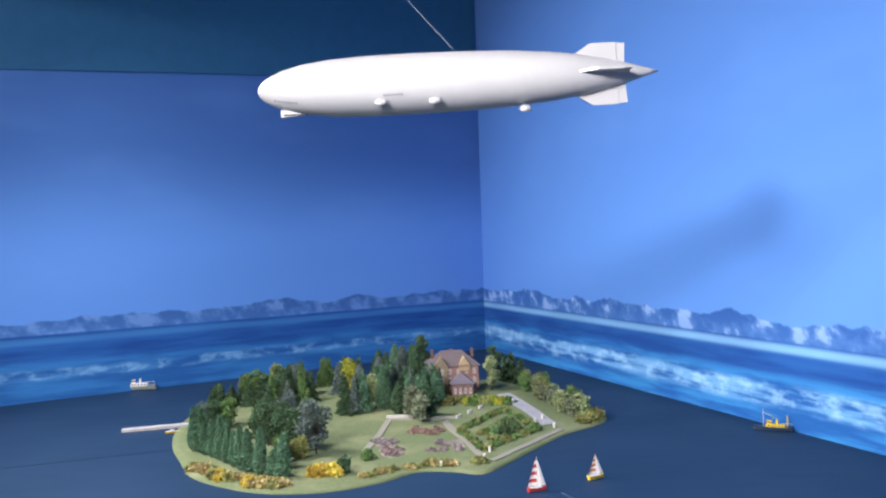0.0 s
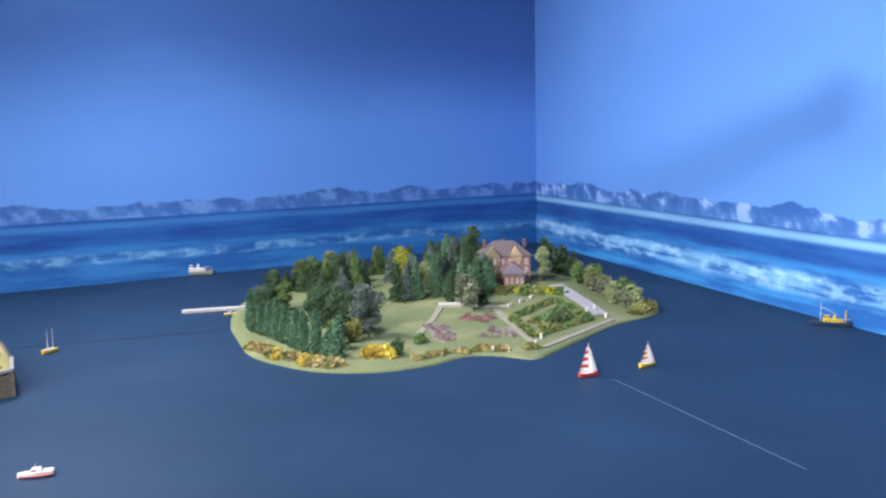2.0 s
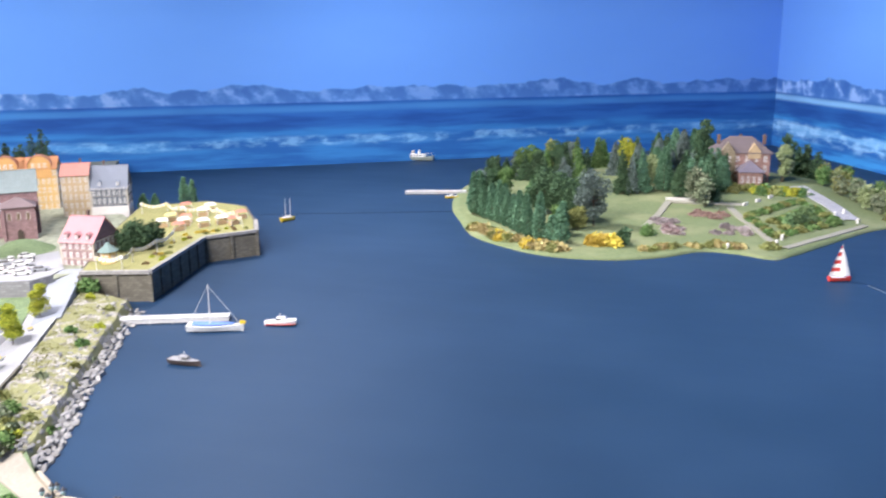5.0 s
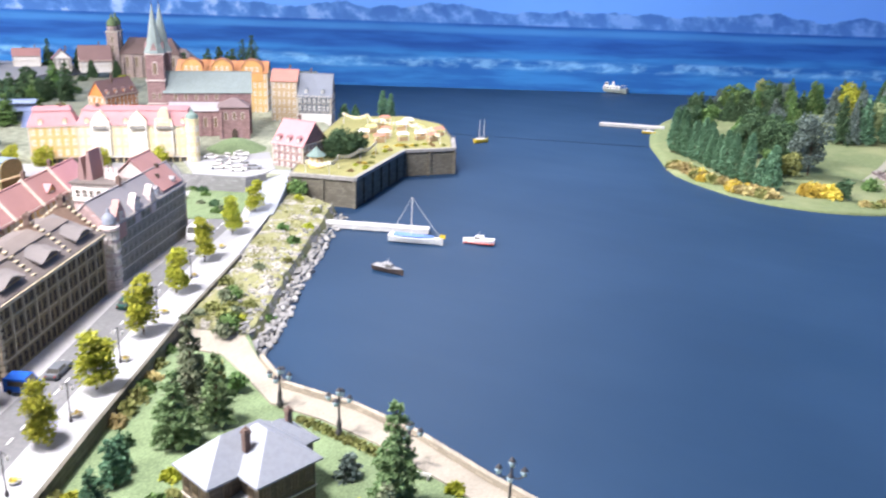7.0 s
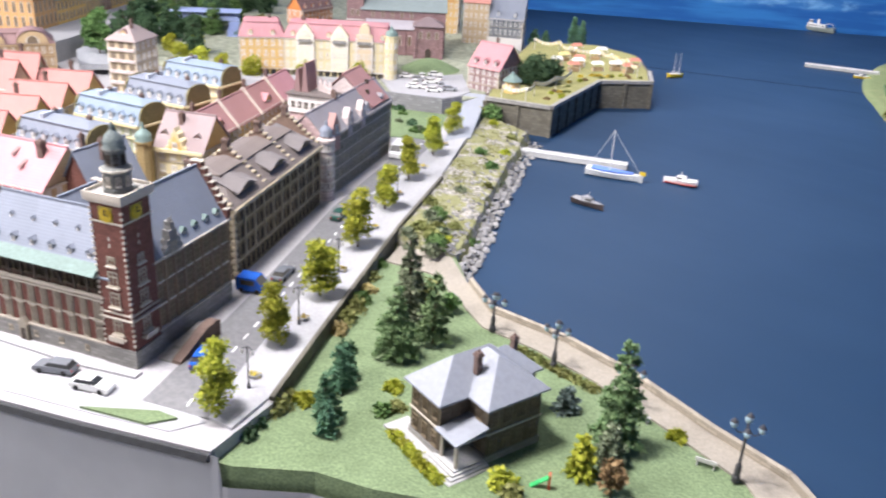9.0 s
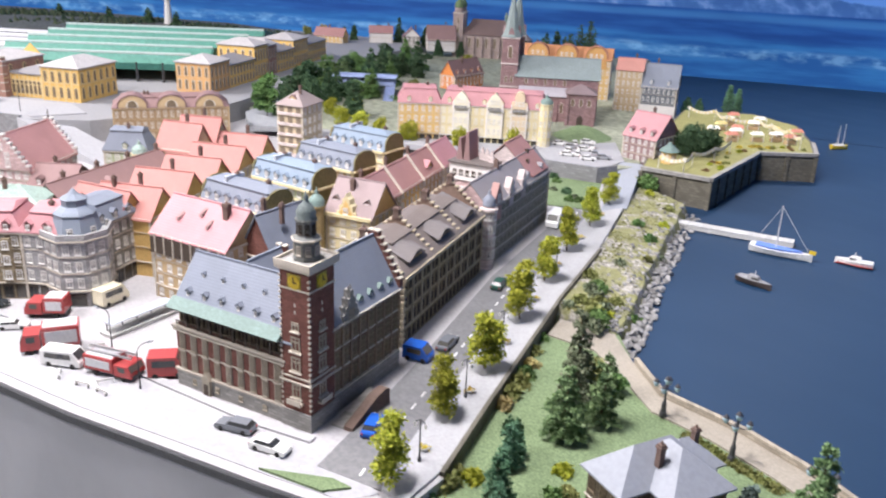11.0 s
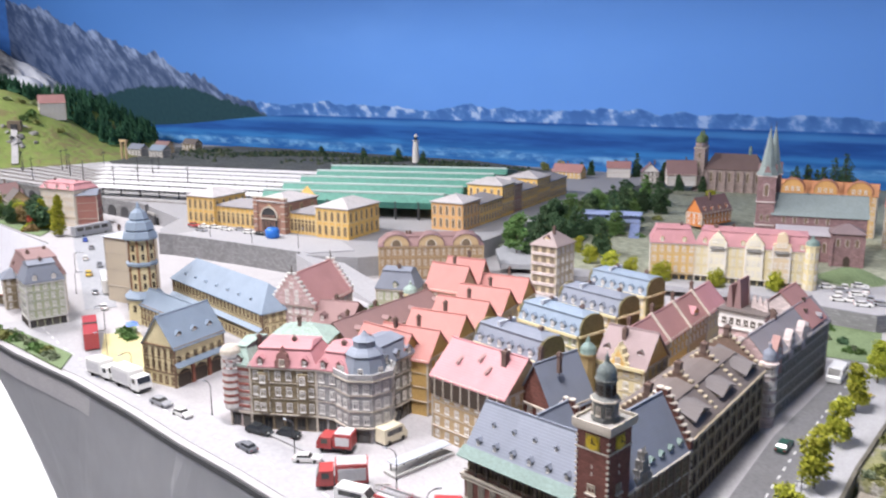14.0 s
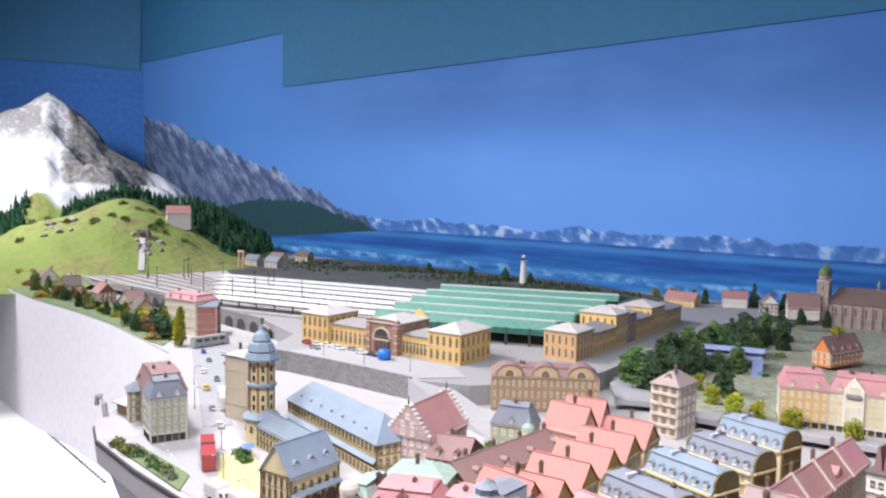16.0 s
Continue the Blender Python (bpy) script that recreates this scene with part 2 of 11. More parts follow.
def painted_wall(name, far):
    """Sky, a row of snowy mountains and the lake, painted on the wall; x runs along the wall."""
    g = Graph(name)
    x, y, z = g.xyz()
    line = g.node("ShaderNodeCombineXYZ")
    g.put(line.inputs[0], x)
    ridge_co = line.outputs[0]
    # sky
    cloud = g.noise(0.9, 3, g.scaled(g.coords(), (1, 1, 2.5)))
    # Far wall: the lamps' upper cut-off shade is put into the sky colour.
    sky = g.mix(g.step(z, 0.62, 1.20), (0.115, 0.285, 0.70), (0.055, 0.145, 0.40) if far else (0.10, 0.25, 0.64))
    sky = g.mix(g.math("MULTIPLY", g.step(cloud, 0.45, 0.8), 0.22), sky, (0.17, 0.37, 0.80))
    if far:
        # West end painted darker to offset the added mountain lamp.
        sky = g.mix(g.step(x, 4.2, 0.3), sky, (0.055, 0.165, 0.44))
    # mountains
    low = g.math("MULTIPLY_ADD", g.noise(2.6, 6, ridge_co, 0.58), 0.19, 0.272)
    slant = g.node("ShaderNodeCombineXYZ")
    g.put(slant.inputs[0], g.math("MULTIPLY_ADD", z, 0.9, x))
    g.put(slant.inputs[2], g.math("MULTIPLY_ADD", x, -0.25, g.math("MULTIPLY", z, 0.35)))
    steep = g.node("ShaderNodeCombineXYZ")
    g.put(steep.inputs[0], g.math("MULTIPLY_ADD", z, 0.45, x))
    g.put(steep.inputs[2], g.math("MULTIPLY_ADD", x, -0.15, z))
    rock = g.noise(11 if far else 9, 5, steep.outputs[0], 0.55)
    hills = g.mix(g.step(rock, 0.42, 0.60), (0.035, 0.105, 0.32) if far else (0.028, 0.10, 0.34), (0.10, 0.225, 0.52))
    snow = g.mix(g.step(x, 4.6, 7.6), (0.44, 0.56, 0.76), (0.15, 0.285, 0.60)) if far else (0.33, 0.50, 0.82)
    hills = g.mix(g.step(rock, 0.53, 0.63), hills, snow)
    fog = g.step(z, 0.42, 0.29)
    hills = g.mix(g.math("MULTIPLY", fog, 0.4), hills, (0.07, 0.20, 0.50))
    col = g.mix(g.step(g.math("SUBTRACT", low, z), -0.004, 0.006), sky, hills)
    if far:
        crag = g.noise(3.2, 6, ridge_co, 0.62)
        top = g.math("MULTIPLY_ADD", x, -0.275, g.math("MULTIPLY_ADD", crag, 0.36, 0.98))
        top = g.math("MULTIPLY_ADD", g.step(x, 1.9, 3.0), -0.10, top)
        stone = g.noise(10, 7, slant.outputs[0], 0.68)
        big = g.mix(g.step(stone, 0.40, 0.60), (0.040, 0.065, 0.135), (0.115, 0.155, 0.26))
        streak = g.math("MULTIPLY_ADD", g.math("SUBTRACT", z, top), 0.35, stone)
        big = g.mix(g.step(streak, 0.46, 0.66), big, (0.26, 0.335, 0.50))
        col = g.mix(g.step(g.math("SUBTRACT", top, z), -0.006, 0.008), col, big)
        wood = g.math("MULTIPLY_ADD", g.math("ABSOLUTE", g.math("SUBTRACT", x, 1.80)), -0.24, 0.52)
        wood = g.math("MINIMUM", wood, 0.445)
        wood = g.math("MULTIPLY_ADD", g.noise(7.0, 9, ridge_co, 0.78), 0.20, g.math("SUBTRACT", wood, 0.075))
        tree = g.noise(40, 4)
        forest = g.mix(tree, (0.007, 0.028, 0.034), (0.020, 0.060, 0.055))
        col = g.mix(g.math("MULTIPLY", g.step(g.math("SUBTRACT", wood, z), 0.0, 0.012), g.step(x, 3.0, 2.7)), col, forest)
    # lake
    wave = g.noise(3.6, 5, g.scaled(g.coords(), (0.6, 1, 6.0)), 0.55)
    chop = g.noise(13, 4, g.scaled(g.coords(), (0.75, 1, 1.5)), 0.6)
    sway = g.math("MULTIPLY_ADD", g.noise(1.7, 3, ridge_co), 0.05, -0.025)
    zz = g.math("ADD", z, sway)
    lake = g.mix(g.step(wave, 0.40, 0.62), (0.017, 0.105, 0.33), (0.032, 0.18, 0.46)) if far else g.mix(g.step(wave, 0.40, 0.62), (0.016, 0.11, 0.36), (0.040, 0.24, 0.56))
    lake = g.mix(g.step(zz, 0.155, 0.195), lake, g.mix(g.step(wave, 0.35, 0.65), (0.010, 0.060, 0.25), (0.020, 0.11, 0.36)))
    belt = g.math("MULTIPLY", g.step(zz, 0.085, 0.105), g.step(zz, 0.150, 0.128)) if far else g.math("MULTIPLY", g.step(zz, 0.050, 0.085), g.step(zz, 0.160, 0.130))
    crest = g.math("MULTIPLY", belt, g.math("MULTIPLY_ADD", g.step(chop, 0.44, 0.66), 0.55, g.math("MULTIPLY", g.step(wave, 0.40, 0.62), 0.15 if far else 0.45)))
    lake = g.mix(crest, lake, (0.24, 0.50, 0.76) if far else (0.33, 0.60, 0.86))
    far_line = g.step(g.math("ABSOLUTE", g.math("SUBTRACT", z, 0.270)), 0.024, 0.004)
    lake = g.mix(g.math("MULTIPLY", far_line, g.math("MULTIPLY_ADD", wave, 0.7, 0.35)), lake, (0.050, 0.20, 0.48) if far else (0.26, 0.54, 0.82))
    shore = 0.292
    if far:
        shore = g.math("MULTIPLY_ADD", g.step(x, 3.2, 1.6), -0.105, 0.298)
    col = g.mix(g.step(g.math("SUBTRACT", z, shore), 0.004, -0.004), col, lake)
    fine = g.noise(180, 3)
    col = g.mix(g.math("MULTIPLY", fine, 0.10), col, (0.08, 0.2, 0.5))
    g.bump(fine, 0.05, 0.001)
    return g.done(col, 0.75, 0, 0.15)


band_paint = plain("teal_wall_paint", (0.021, 0.115, 0.24), 0.7, 3, 0.05, 0.02)


def wall(name, a, b, material, label, band=()):
    """A wall with, where band is given, a teal strip over it whose lower edge runs through (x, z) points."""
    length = dist(a, b)
    s = Shape()
    s.box(-0.06, length + 0.06, 0.0, 0.08, FLOOR, CEILING)
    ob = setting(name, s, material, label)
    ob.matrix_basis = pose(a[0], a[1], 0, 0, 0, heading(a, b))
    if band:
        t = Shape()
        t.extrude_y([(x, z) for x, z in band] + [(length, CEILING - 0.01), (0.0, CEILING - 0.01)], -0.012, -0.002)
        top = setting(name + "_band", t, band_paint, "plain teal upper band of the painted wall")
        top.matrix_basis = ob.matrix_basis
    return ob


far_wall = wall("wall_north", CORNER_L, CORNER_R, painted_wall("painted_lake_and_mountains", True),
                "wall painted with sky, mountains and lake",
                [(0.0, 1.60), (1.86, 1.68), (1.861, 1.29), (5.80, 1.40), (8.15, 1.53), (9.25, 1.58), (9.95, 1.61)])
right_wall = wall("wall_east", CORNER_R, RIGHT_END, painted_wall("painted_lake", False),
                  "wall painted with sky, distant mountains and lake")
left_paint = plain("blue_sky_paint", (0.036, 0.125, 0.38), 0.75, 4, 0.12, 0.05, spec=0.15)
wall("wall_west", LEFT_END, CORNER_L, left_paint, "wall painted plain sky blue", [(0.0, 1.66), (2.03, 1.60), (2.68, 1.58), (3.2, 1.53)])
# Unseen wall; its grey is chosen for the light it bounces.
room_paint = plain("grey_room_paint", (0.33, 0.33, 0.35), 0.8, 8, 0.06, 0.05)
wall("wall_south", RIGHT_END, LEFT_END, room_paint, "unseen plain grey wall behind the visitors' aisle")

floor_s = Shape()
floor_s.prism([(-9.4, -3.6), (3.0, -1.6), (0.45, 5.4), (-8.6, 0.2)], FLOOR - 0.05, FLOOR)
setting("floor", floor_s, plain("pale_floor_covering", (0.82, 0.82, 0.82), 0.45, 5, 0.04, 0.03), "pale floor of the visitors' aisle")
# Unseen ceiling, kept above the view; its grey sets the bounced fill.
ceil_s = Shape()
ceil_s.prism([(-9.4, -3.6), (3.0, -1.6), (0.45, 5.4), (-8.6, 0.2)], CEILING, CEILING + 0.05)
setting("ceiling", ceil_s, plain("grey_ceiling_paint", (0.36, 0.36, 0.38), 0.9, 4, 0.05, 0.05), "unseen grey ceiling of the exhibition room")

# housings made up for the unseen lamps
for lx, ly, lz, tx, ty, tz, sx, sy, watts, spread in LAMPS:
    lamp = thing("ceiling_light", "assumed, unseen white ceiling spotlight bar with open front", "ceiling light",
                 look((lx, ly, lz), (tx, ty, tz)) @ pose(0, 0, 0.02), "ceiling lights")
    s = Shape()
    s.box(-sx / 2 - 0.02, sx / 2 + 0.02, -sy / 2 - 0.02, sy / 2 + 0.02, 0, 0.04)
    part("housing", s, plain("white_lamp_housing", (0.7, 0.7, 0.7), 0.4), lamp)
    r = Shape()
    inv = lamp.matrix_basis.inverted()
    r.tube([(0, 0, 0.03), inv @ Vector((lx, ly, CEILING + 0.01))], 0.012)
    part("stem", r, plain("white_lamp_housing", (0.7, 0.7, 0.7), 0.4), lamp)

# ---- the table: water, town plate, lawn ----
STREET, LAWN, PLAZA = 0.035, 0.02, 0.09


def water_mat():
    g = Graph("glossy_blue_water_board")
    broad, fine = g.noise(1.6, 3), g.noise(70, 3)
    col = g.mix(g.step(broad, 0.3, 0.75), (0.012, 0.034, 0.075), (0.018, 0.045, 0.095))
    dust = g.noise(9, 5, g.scaled(g.coords(), (0.4, 1.6, 1)), 0.6)
    col = g.mix(g.math("MULTIPLY", g.step(dust, 0.55, 0.8), 0.07), col, (0.045, 0.075, 0.12))
    g.bump(fine, 0.06, 0.0006)
    return g.done(col, g.math("MULTIPLY_ADD", dust, 0.10, 0.50), 0, 0.14)


water_s = Shape()
water_s.prism([(-0.84, 0.50), (-0.60, 0.62), (-0.42, 0.66), (0.40, 0.72), (2.1, 0.30), (0.29, 5.09), (-2.80, 3.18), (-2.35, 2.3), (-1.6, 1.2)], -0.03, 0.0)
setting("water", water_s, water_mat(), "flat glossy dark blue board standing for the lake")

grey_cloth = plain("grey_fascia_fabric", (0.27, 0.275, 0.29), 0.85, 3, 0.05, 0.08)
town_ground = plain("pale_grey_paving", (0.38, 0.37, 0.38), 0.8, 40, 0.10, 0.2)
EDGE = [(-0.83, 0.372), (-0.882, 0.348), (-0.96, 0.312), (-1.077, 0.262), (-1.20, 0.208), (-1.357, 0.151), (-1.465, 0.114),
        (-1.60, 0.062), (-1.756, 0.009), (-1.96, -0.069), (-2.175, -0.166), (-2.40, -0.250), (-2.52, -0.262), (-2.62, -0.235),
        (-2.683, -0.207), (-2.844, -0.178), (-3.134, -0.150), (-3.33, -0.078), (-3.55, -0.151), (-3.943, -0.280), (-4.352, -0.457),
        (-4.749, -0.661), (-5.336, -0.894), (-6.2, -1.30), (-7.4, -2.0)]
INNER = [(-8.3, -2.3), (-8.1, -0.14), (-2.66, 3.25), (-2.28, 2.62), (-1.95, 2.30), (-1.76, 2.16), (-1.70, 1.96), (-1.46, 1.55), (-1.335, 1.36), (-1.192, 1.121), (-1.084, 0.894), (-0.990, 0.715),
         (-0.927, 0.599), (-0.851, 0.461)]
s = Shape()
s.prism(EDGE + INNER, -0.02, STREET)
setting("ground", s, town_ground, "pale paved base of the model town")
white_fascia = plain("white_fascia_board", (0.80, 0.80, 0.86), 0.7, 6, 0.04, 0.05)
s = Shape()
SKIRT = [(-0.41, 0.605), (-0.58, 0.514), (-0.699, 0.447), (-0.754, 0.427), (-0.815, 0.378)] + EDGE
for a, b in zip(SKIRT, SKIRT[1:]):
    s.slot = 1 if a[0] < -2.5 else 0
    fold = 0.0 if a[0] < -2.5 else 1.0
    for i in range(6):
        for k in range(8):
            quad = []
            for du, dk in ((0, 0), (1, 0), (1, 1), (0, 1)):
                u, t = (i + du) / 6, (k + dk) / 8
                x, y = a[0] + (b[0] - a[0]) * u, a[1] + (b[1] - a[1]) * u
                pleat = fold * 0.012 * t * (math.sin(x * 31 + 4 * t) + 0.6 * math.sin(x * 13 - 3 * t))
                pleat -= fold * 0.05 * t ** 0.7 * math.exp(-((x + 1.60 - 0.05 * t) / (0.012 + 0.05 * t)) ** 2)
                head = STREET - 0.004 if x < -0.82 else -0.002
                lean = max(0.0, min(1.0, (-1.80 - x) / 0.55)) * max(0.0, min(1.0, (3.10 + x) / 0.5))
                quad.append((x + (0.012 + 0.085 * lean) * t, y + (0.235 * lean - 0.03) * t + pleat, head + (FLOOR - head) * t))
            s.face(quad)
setting("table_skirt", s, [grey_cloth, white_fascia], "grey and white skirt hanging from the table edge")
# Dark strip that paints the shade just beneath the paved edge.
rim = Shape()
for a, b in zip(EDGE[:13], EDGE[1:14]):
    rim.mesh_part([(a[0], a[1] - 0.0035, STREET - 0.003), (b[0], b[1] - 0.0035, STREET - 0.003), (b[0], b[1] - 0.0045, STREET - 0.011), (a[0], a[1] - 0.0045, STREET - 0.011),
                   (a[0], a[1] + 0.004, STREET - 0.003), (b[0], b[1] + 0.004, STREET - 0.003), (b[0], b[1] + 0.004, STREET - 0.011), (a[0], a[1] + 0.004, STREET - 0.011)],
                  [(0, 1, 2, 3), (7, 6, 5, 4), (0, 4, 5, 1), (3, 2, 6, 7)])
setting("table_rim", rim, plain("dark_rim_shade", (0.045, 0.047, 0.05), 0.7, 40, 0.2), "dark strip painting the shade under the paved table edge")
# Black dashes paint the shadow gap where the skirt meets the floor.
gap_shade = plain("black_gap_shade", (0.02, 0.02, 0.02), 0.7)
ta, tb = (-5.75, -0.985), (-3.80, -0.245)
n = 60
s = Shape()
for k in range(n):
    s.box(dist(ta, tb) * k / n, dist(ta, tb) * k / n + 0.022, -0.006, 0.006, 0.0, 0.002)
setting("floor_tape", s, gap_shade, "dashed black line painting the shadow gap at the skirt's foot").matrix_basis = pose(ta[0], ta[1] - 0.06, FLOOR, 0, 0, heading(ta, tb))

lawn_green = plain("lawn_flock", (0.165, 0.22, 0.12), 0.95, 60, 0.3, 0.8, spec=0.05)
LAWN_POLY = [(-0.842, 0.372), (-0.815, 0.384), (-0.754, 0.433), (-0.699, 0.453), (-0.58, 0.52), (-0.42, 0.60), (-0.37, 0.66), (-0.405, 0.728), (-0.509, 0.757), (-0.620, 0.791),
             (-0.721, 0.805), (-0.830, 0.800), (-0.91, 0.85), (-0.985, 0.91), (-1.06, 0.87), (-0.990, 0.715), (-0.927, 0.599), (-0.851, 0.461)]
s = Shape()
s.prism(LAWN_POLY, -0.02, LAWN)
setting("lawn", s, lawn_green, "green flocked lawn of the park by the water")


# ---- houses ----
def window_mesh(name, w, h, frame_mat, glass_mat):
    """Frame, sill, glazing bars and panes in one skin."""
    b, e = w * 0.15, w * 0.03
    xs = [-w / 2, -w / 2 + b, -w / 2 + b + e, -b / 3 - e, -b / 3, b / 3, b / 3 + e, w / 2 - b - e, w / 2 - b, w / 2]
    m = h * 0.62
    zs = [-0.001, 0.0, b * 0.6, b * 0.6 + e, m - e, m, m + b * 0.6, m + b * 0.6 + e, h - b - e, h - b, h]
    pane_x, pane_z = {2, 3, 6, 7}, {3, 4, 7, 8}
    v, q, k = [], [], []
    for j, z in enumerate(zs):
        for i, x in enumerate(xs):
            y = 0.0002 if (i in pane_x and j in pane_z) else (-0.0014 if j <= 1 else -0.0009)
            v.append((x * (1.12 if j <= 1 else 1.0), y, z))
    n = len(xs)
    s = Shape()
    for j in range(len(zs) - 1):
        for i in range(n - 1):
            q.append((j * n + i, j * n + i + 1, (j + 1) * n + i + 1, (j + 1) * n + i))
            k.append(1 if i in (2, 6) and j in (3, 7) else 0)
    rim = [i for i in range(n)] + [j * n + n - 1 for j in range(1, len(zs))] + [(len(zs) - 1) * n + i for i in range(n - 2, -1, -1)] + [j * n for j in range(len(zs) - 2, 0, -1)]
    back = len(v)
    v += [(v[i][0], 0.0006, v[i][2]) for i in rim]
    for a in range(len(rim)):
        c = (a + 1) % len(rim)
        q.append((rim[a], back + a, back + c, rim[c]))
        k.append(0)
    s.mesh_part(v, q)
    s.k = k
    return s.mesh(name, frame_mat, glass_mat)


GLASS = None


def glass():
    g = Graph("dark_window_glass")
    n = g.node("ShaderNodeObjectInfo")
    col = g.mix(n.outputs["Random"], (0.02, 0.024, 0.03), (0.095, 0.09, 0.08))
    return g.done(col, 0.15, 0, 0.6)


GLASS = glass()
TRIM = plain("pale_stone_trim", (0.50, 0.45, 0.38), 0.7, 80, 0.12)
WHITE = plain("white_painted_trim", (0.60, 0.585, 0.56), 0.6, 80, 0.08)
DARK = plain("dark_brown_trim_and_shade", (0.06, 0.045, 0.035), 0.6, 80, 0.2)
SOOT = plain("sooty_chimney_brick", (0.14, 0.095, 0.08), 0.85, 120, 0.3)
WINDOWS = {}


def window_for(w, h, frame_mat):
    key = (round(w, 4), round(h, 4), frame_mat.name)
    if key not in WINDOWS:
        WINDOWS[key] = window_mesh("window", w, h, frame_mat, GLASS)
    return WINDOWS[key]


AISLE = Vector((-0.3, -0.1, 0.3))
SIDES = {"F": (0, 0, 0), "R": (1, 0, 90), "B": (1, 1, 180), "L": (0, 1, 270)}


def facade(house, w, d, side, z0, storey, floors, bays, win_w, win_h, frame_mat, ground_floor=None, hidden=0):
    """Rows of windows on one side of a house; ground_floor: a mesh used in the lowest row instead; hidden: rows behind the neighbours."""
    fx, fy, turn = SIDES[side]
    run = w if side in "FB" else d
    base = pose(fx * w, fy * d, 0, 0, 0, turn)
    me = window_for(win_w, win_h, frame_mat)
    # party walls and yards that no visitor's aisle overlooks stay blank
    at = (house.matrix_basis @ base).translation
    out = (house.matrix_basis @ base).to_3x3() @ Vector((0, -1, 0))
    if out.dot((AISLE - at).normalized()) < -0.12:
        return
    for i in range(hidden, floors):
        for j in range(bays):
            x = run * (j + 0.5) / bays
            m = base @ pose(x, 0, z0 + storey * i + storey * 0.22)
            if i == 0 and ground_floor is not None:
                part("shop_window", ground_floor, None, house, m=base @ pose(x, 0, z0 + storey * 0.08))
            else:
                part("window", me, None, house, m=m)


def ring(w, d, z, out, t):
    """A moulding that runs round a block."""
    o = [(-out, -out), (w + out, -out), (w + out, d + out), (-out, d + out)]
    i = [(0.0004, 0.0004), (w - 0.0004, 0.0004), (w - 0.0004, d - 0.0004), (0.0004, d - 0.0004)]
    v = [(x, y, z) for x, y in o] + [(x, y, z + t) for x, y in o] + [(x, y, z) for x, y in i] + [(x, y, z + t) for x, y in i]
    q = []
    for a in range(4):
        b = (a + 1) % 4
        q += [(a, b, 4 + b, 4 + a), (4 + a, 4 + b, 12 + b, 12 + a), (8 + b, 8 + a, 12 + a, 12 + b), (b, a, 8 + a, 8 + b)]
    return Shape().mesh_part(v, q)


def slab(s, a, b, c, d, t=0.0015):
    """A roof plane with thickness, corners in order."""
    a, b, c, d = (Vector(p) for p in (a, b, c, d))
    n = (b - a).cross(c - a).normalized() * t
    v = [a, b, c, d, a + n, b + n, c + n, d + n]
    s.mesh_part(v, [(0, 1, 2, 3), (7, 6, 5, 4), (0, 4, 5, 1), (1, 5, 6, 2), (2, 6, 7, 3), (3, 7, 4, 0)])


def chevron(span, h, rh, o, t=0.0018):
    """Section of a ridge roof with eaves, thickness and a raised ridge."""
    drop = rh * o / (span / 2)
    m, r = span / 2, 0.0014
    lip = rh / (span / 2) * r
    return [(-o, h - drop), (m, h + rh), (span + o, h - drop), (span + o, h - drop + t), (m + r, h + rh + t - lip), (m + r, h + rh + t + 0.0012), (m - r, h + rh + t + 0.0012), (m - r, h + rh + t - lip), (-o, h - drop + t)]


def roof_gable_x(w, d, h, rh, o=0.004):
    return Shape().extrude_x(chevron(d, h, rh, o), -o, w + o)


def roof_gable_y(w, d, h, rh, o=0.004):
    return Shape().extrude_y(chevron(w, h, rh, o), -o, d + o)


def roof_hip(w, d, h, rh, inset=None, o=0.005):
    s = Shape()
    k = min(w, d) / 2 if inset is None else inset
    if w >= d:
        r0, r1 = (k, d / 2), (w - k, d / 2)
    else:
        r0, r1 = (w / 2, k), (w / 2, d - k)
    A, B, C, D = (-o, -o, h), (w + o, -o, h), (w + o, d + o, h), (-o, d + o, h)
    P, Q = (*r0, h + rh), (*r1, h + rh)
    if w >= d:
        faces = [(A, B, Q, P), (B, C, Q), (C, D, P, Q), (D, A, P)]
    else:
        faces = [(A, B, P), (B, C, Q, P), (C, D, Q), (D, A, P, Q)]
    for f in faces:
        s.face(f)
    s.prism([(-o, -o), (w + o, -o), (w + o, d + o), (-o, d + o)], h - 0.002, h)
    return s


def roof_mansard(w, d, h, rh, inset=0.012, o=0.003, ends=True):
    s = Shape()
    ex = inset if ends else 0.0
    ring = [(-o, -o), (w + o, -o), (w + o, d + o), (-o, d + o)]
    top = [(ex, inset), (w - ex, inset), (w - ex, d - inset), (ex, d - inset)]
    s.prism(ring, h, h + 0.002)
    s.prism(ring, h + 0.002, h + rh, top)
    cap = [(x - 0.002 if x < w / 2 else x + 0.002, y - 0.002 if y < d / 2 else y + 0.002) for x, y in top]
    s.prism(cap, h + rh, h + rh + 0.002)
    ridge = [(w * 0.15, d / 2), (w * 0.85, d / 2)]
    a, b, c, e = [(*p, h + rh + 0.002) for p in cap]
    P, Q = (*ridge[0], h + rh + 0.008), (*ridge[1], h + rh + 0.008)
    for f in ((a, b, Q, P), (b, c, Q), (c, e, P, Q), (e, a, P)):
        s.face(f)
    return s


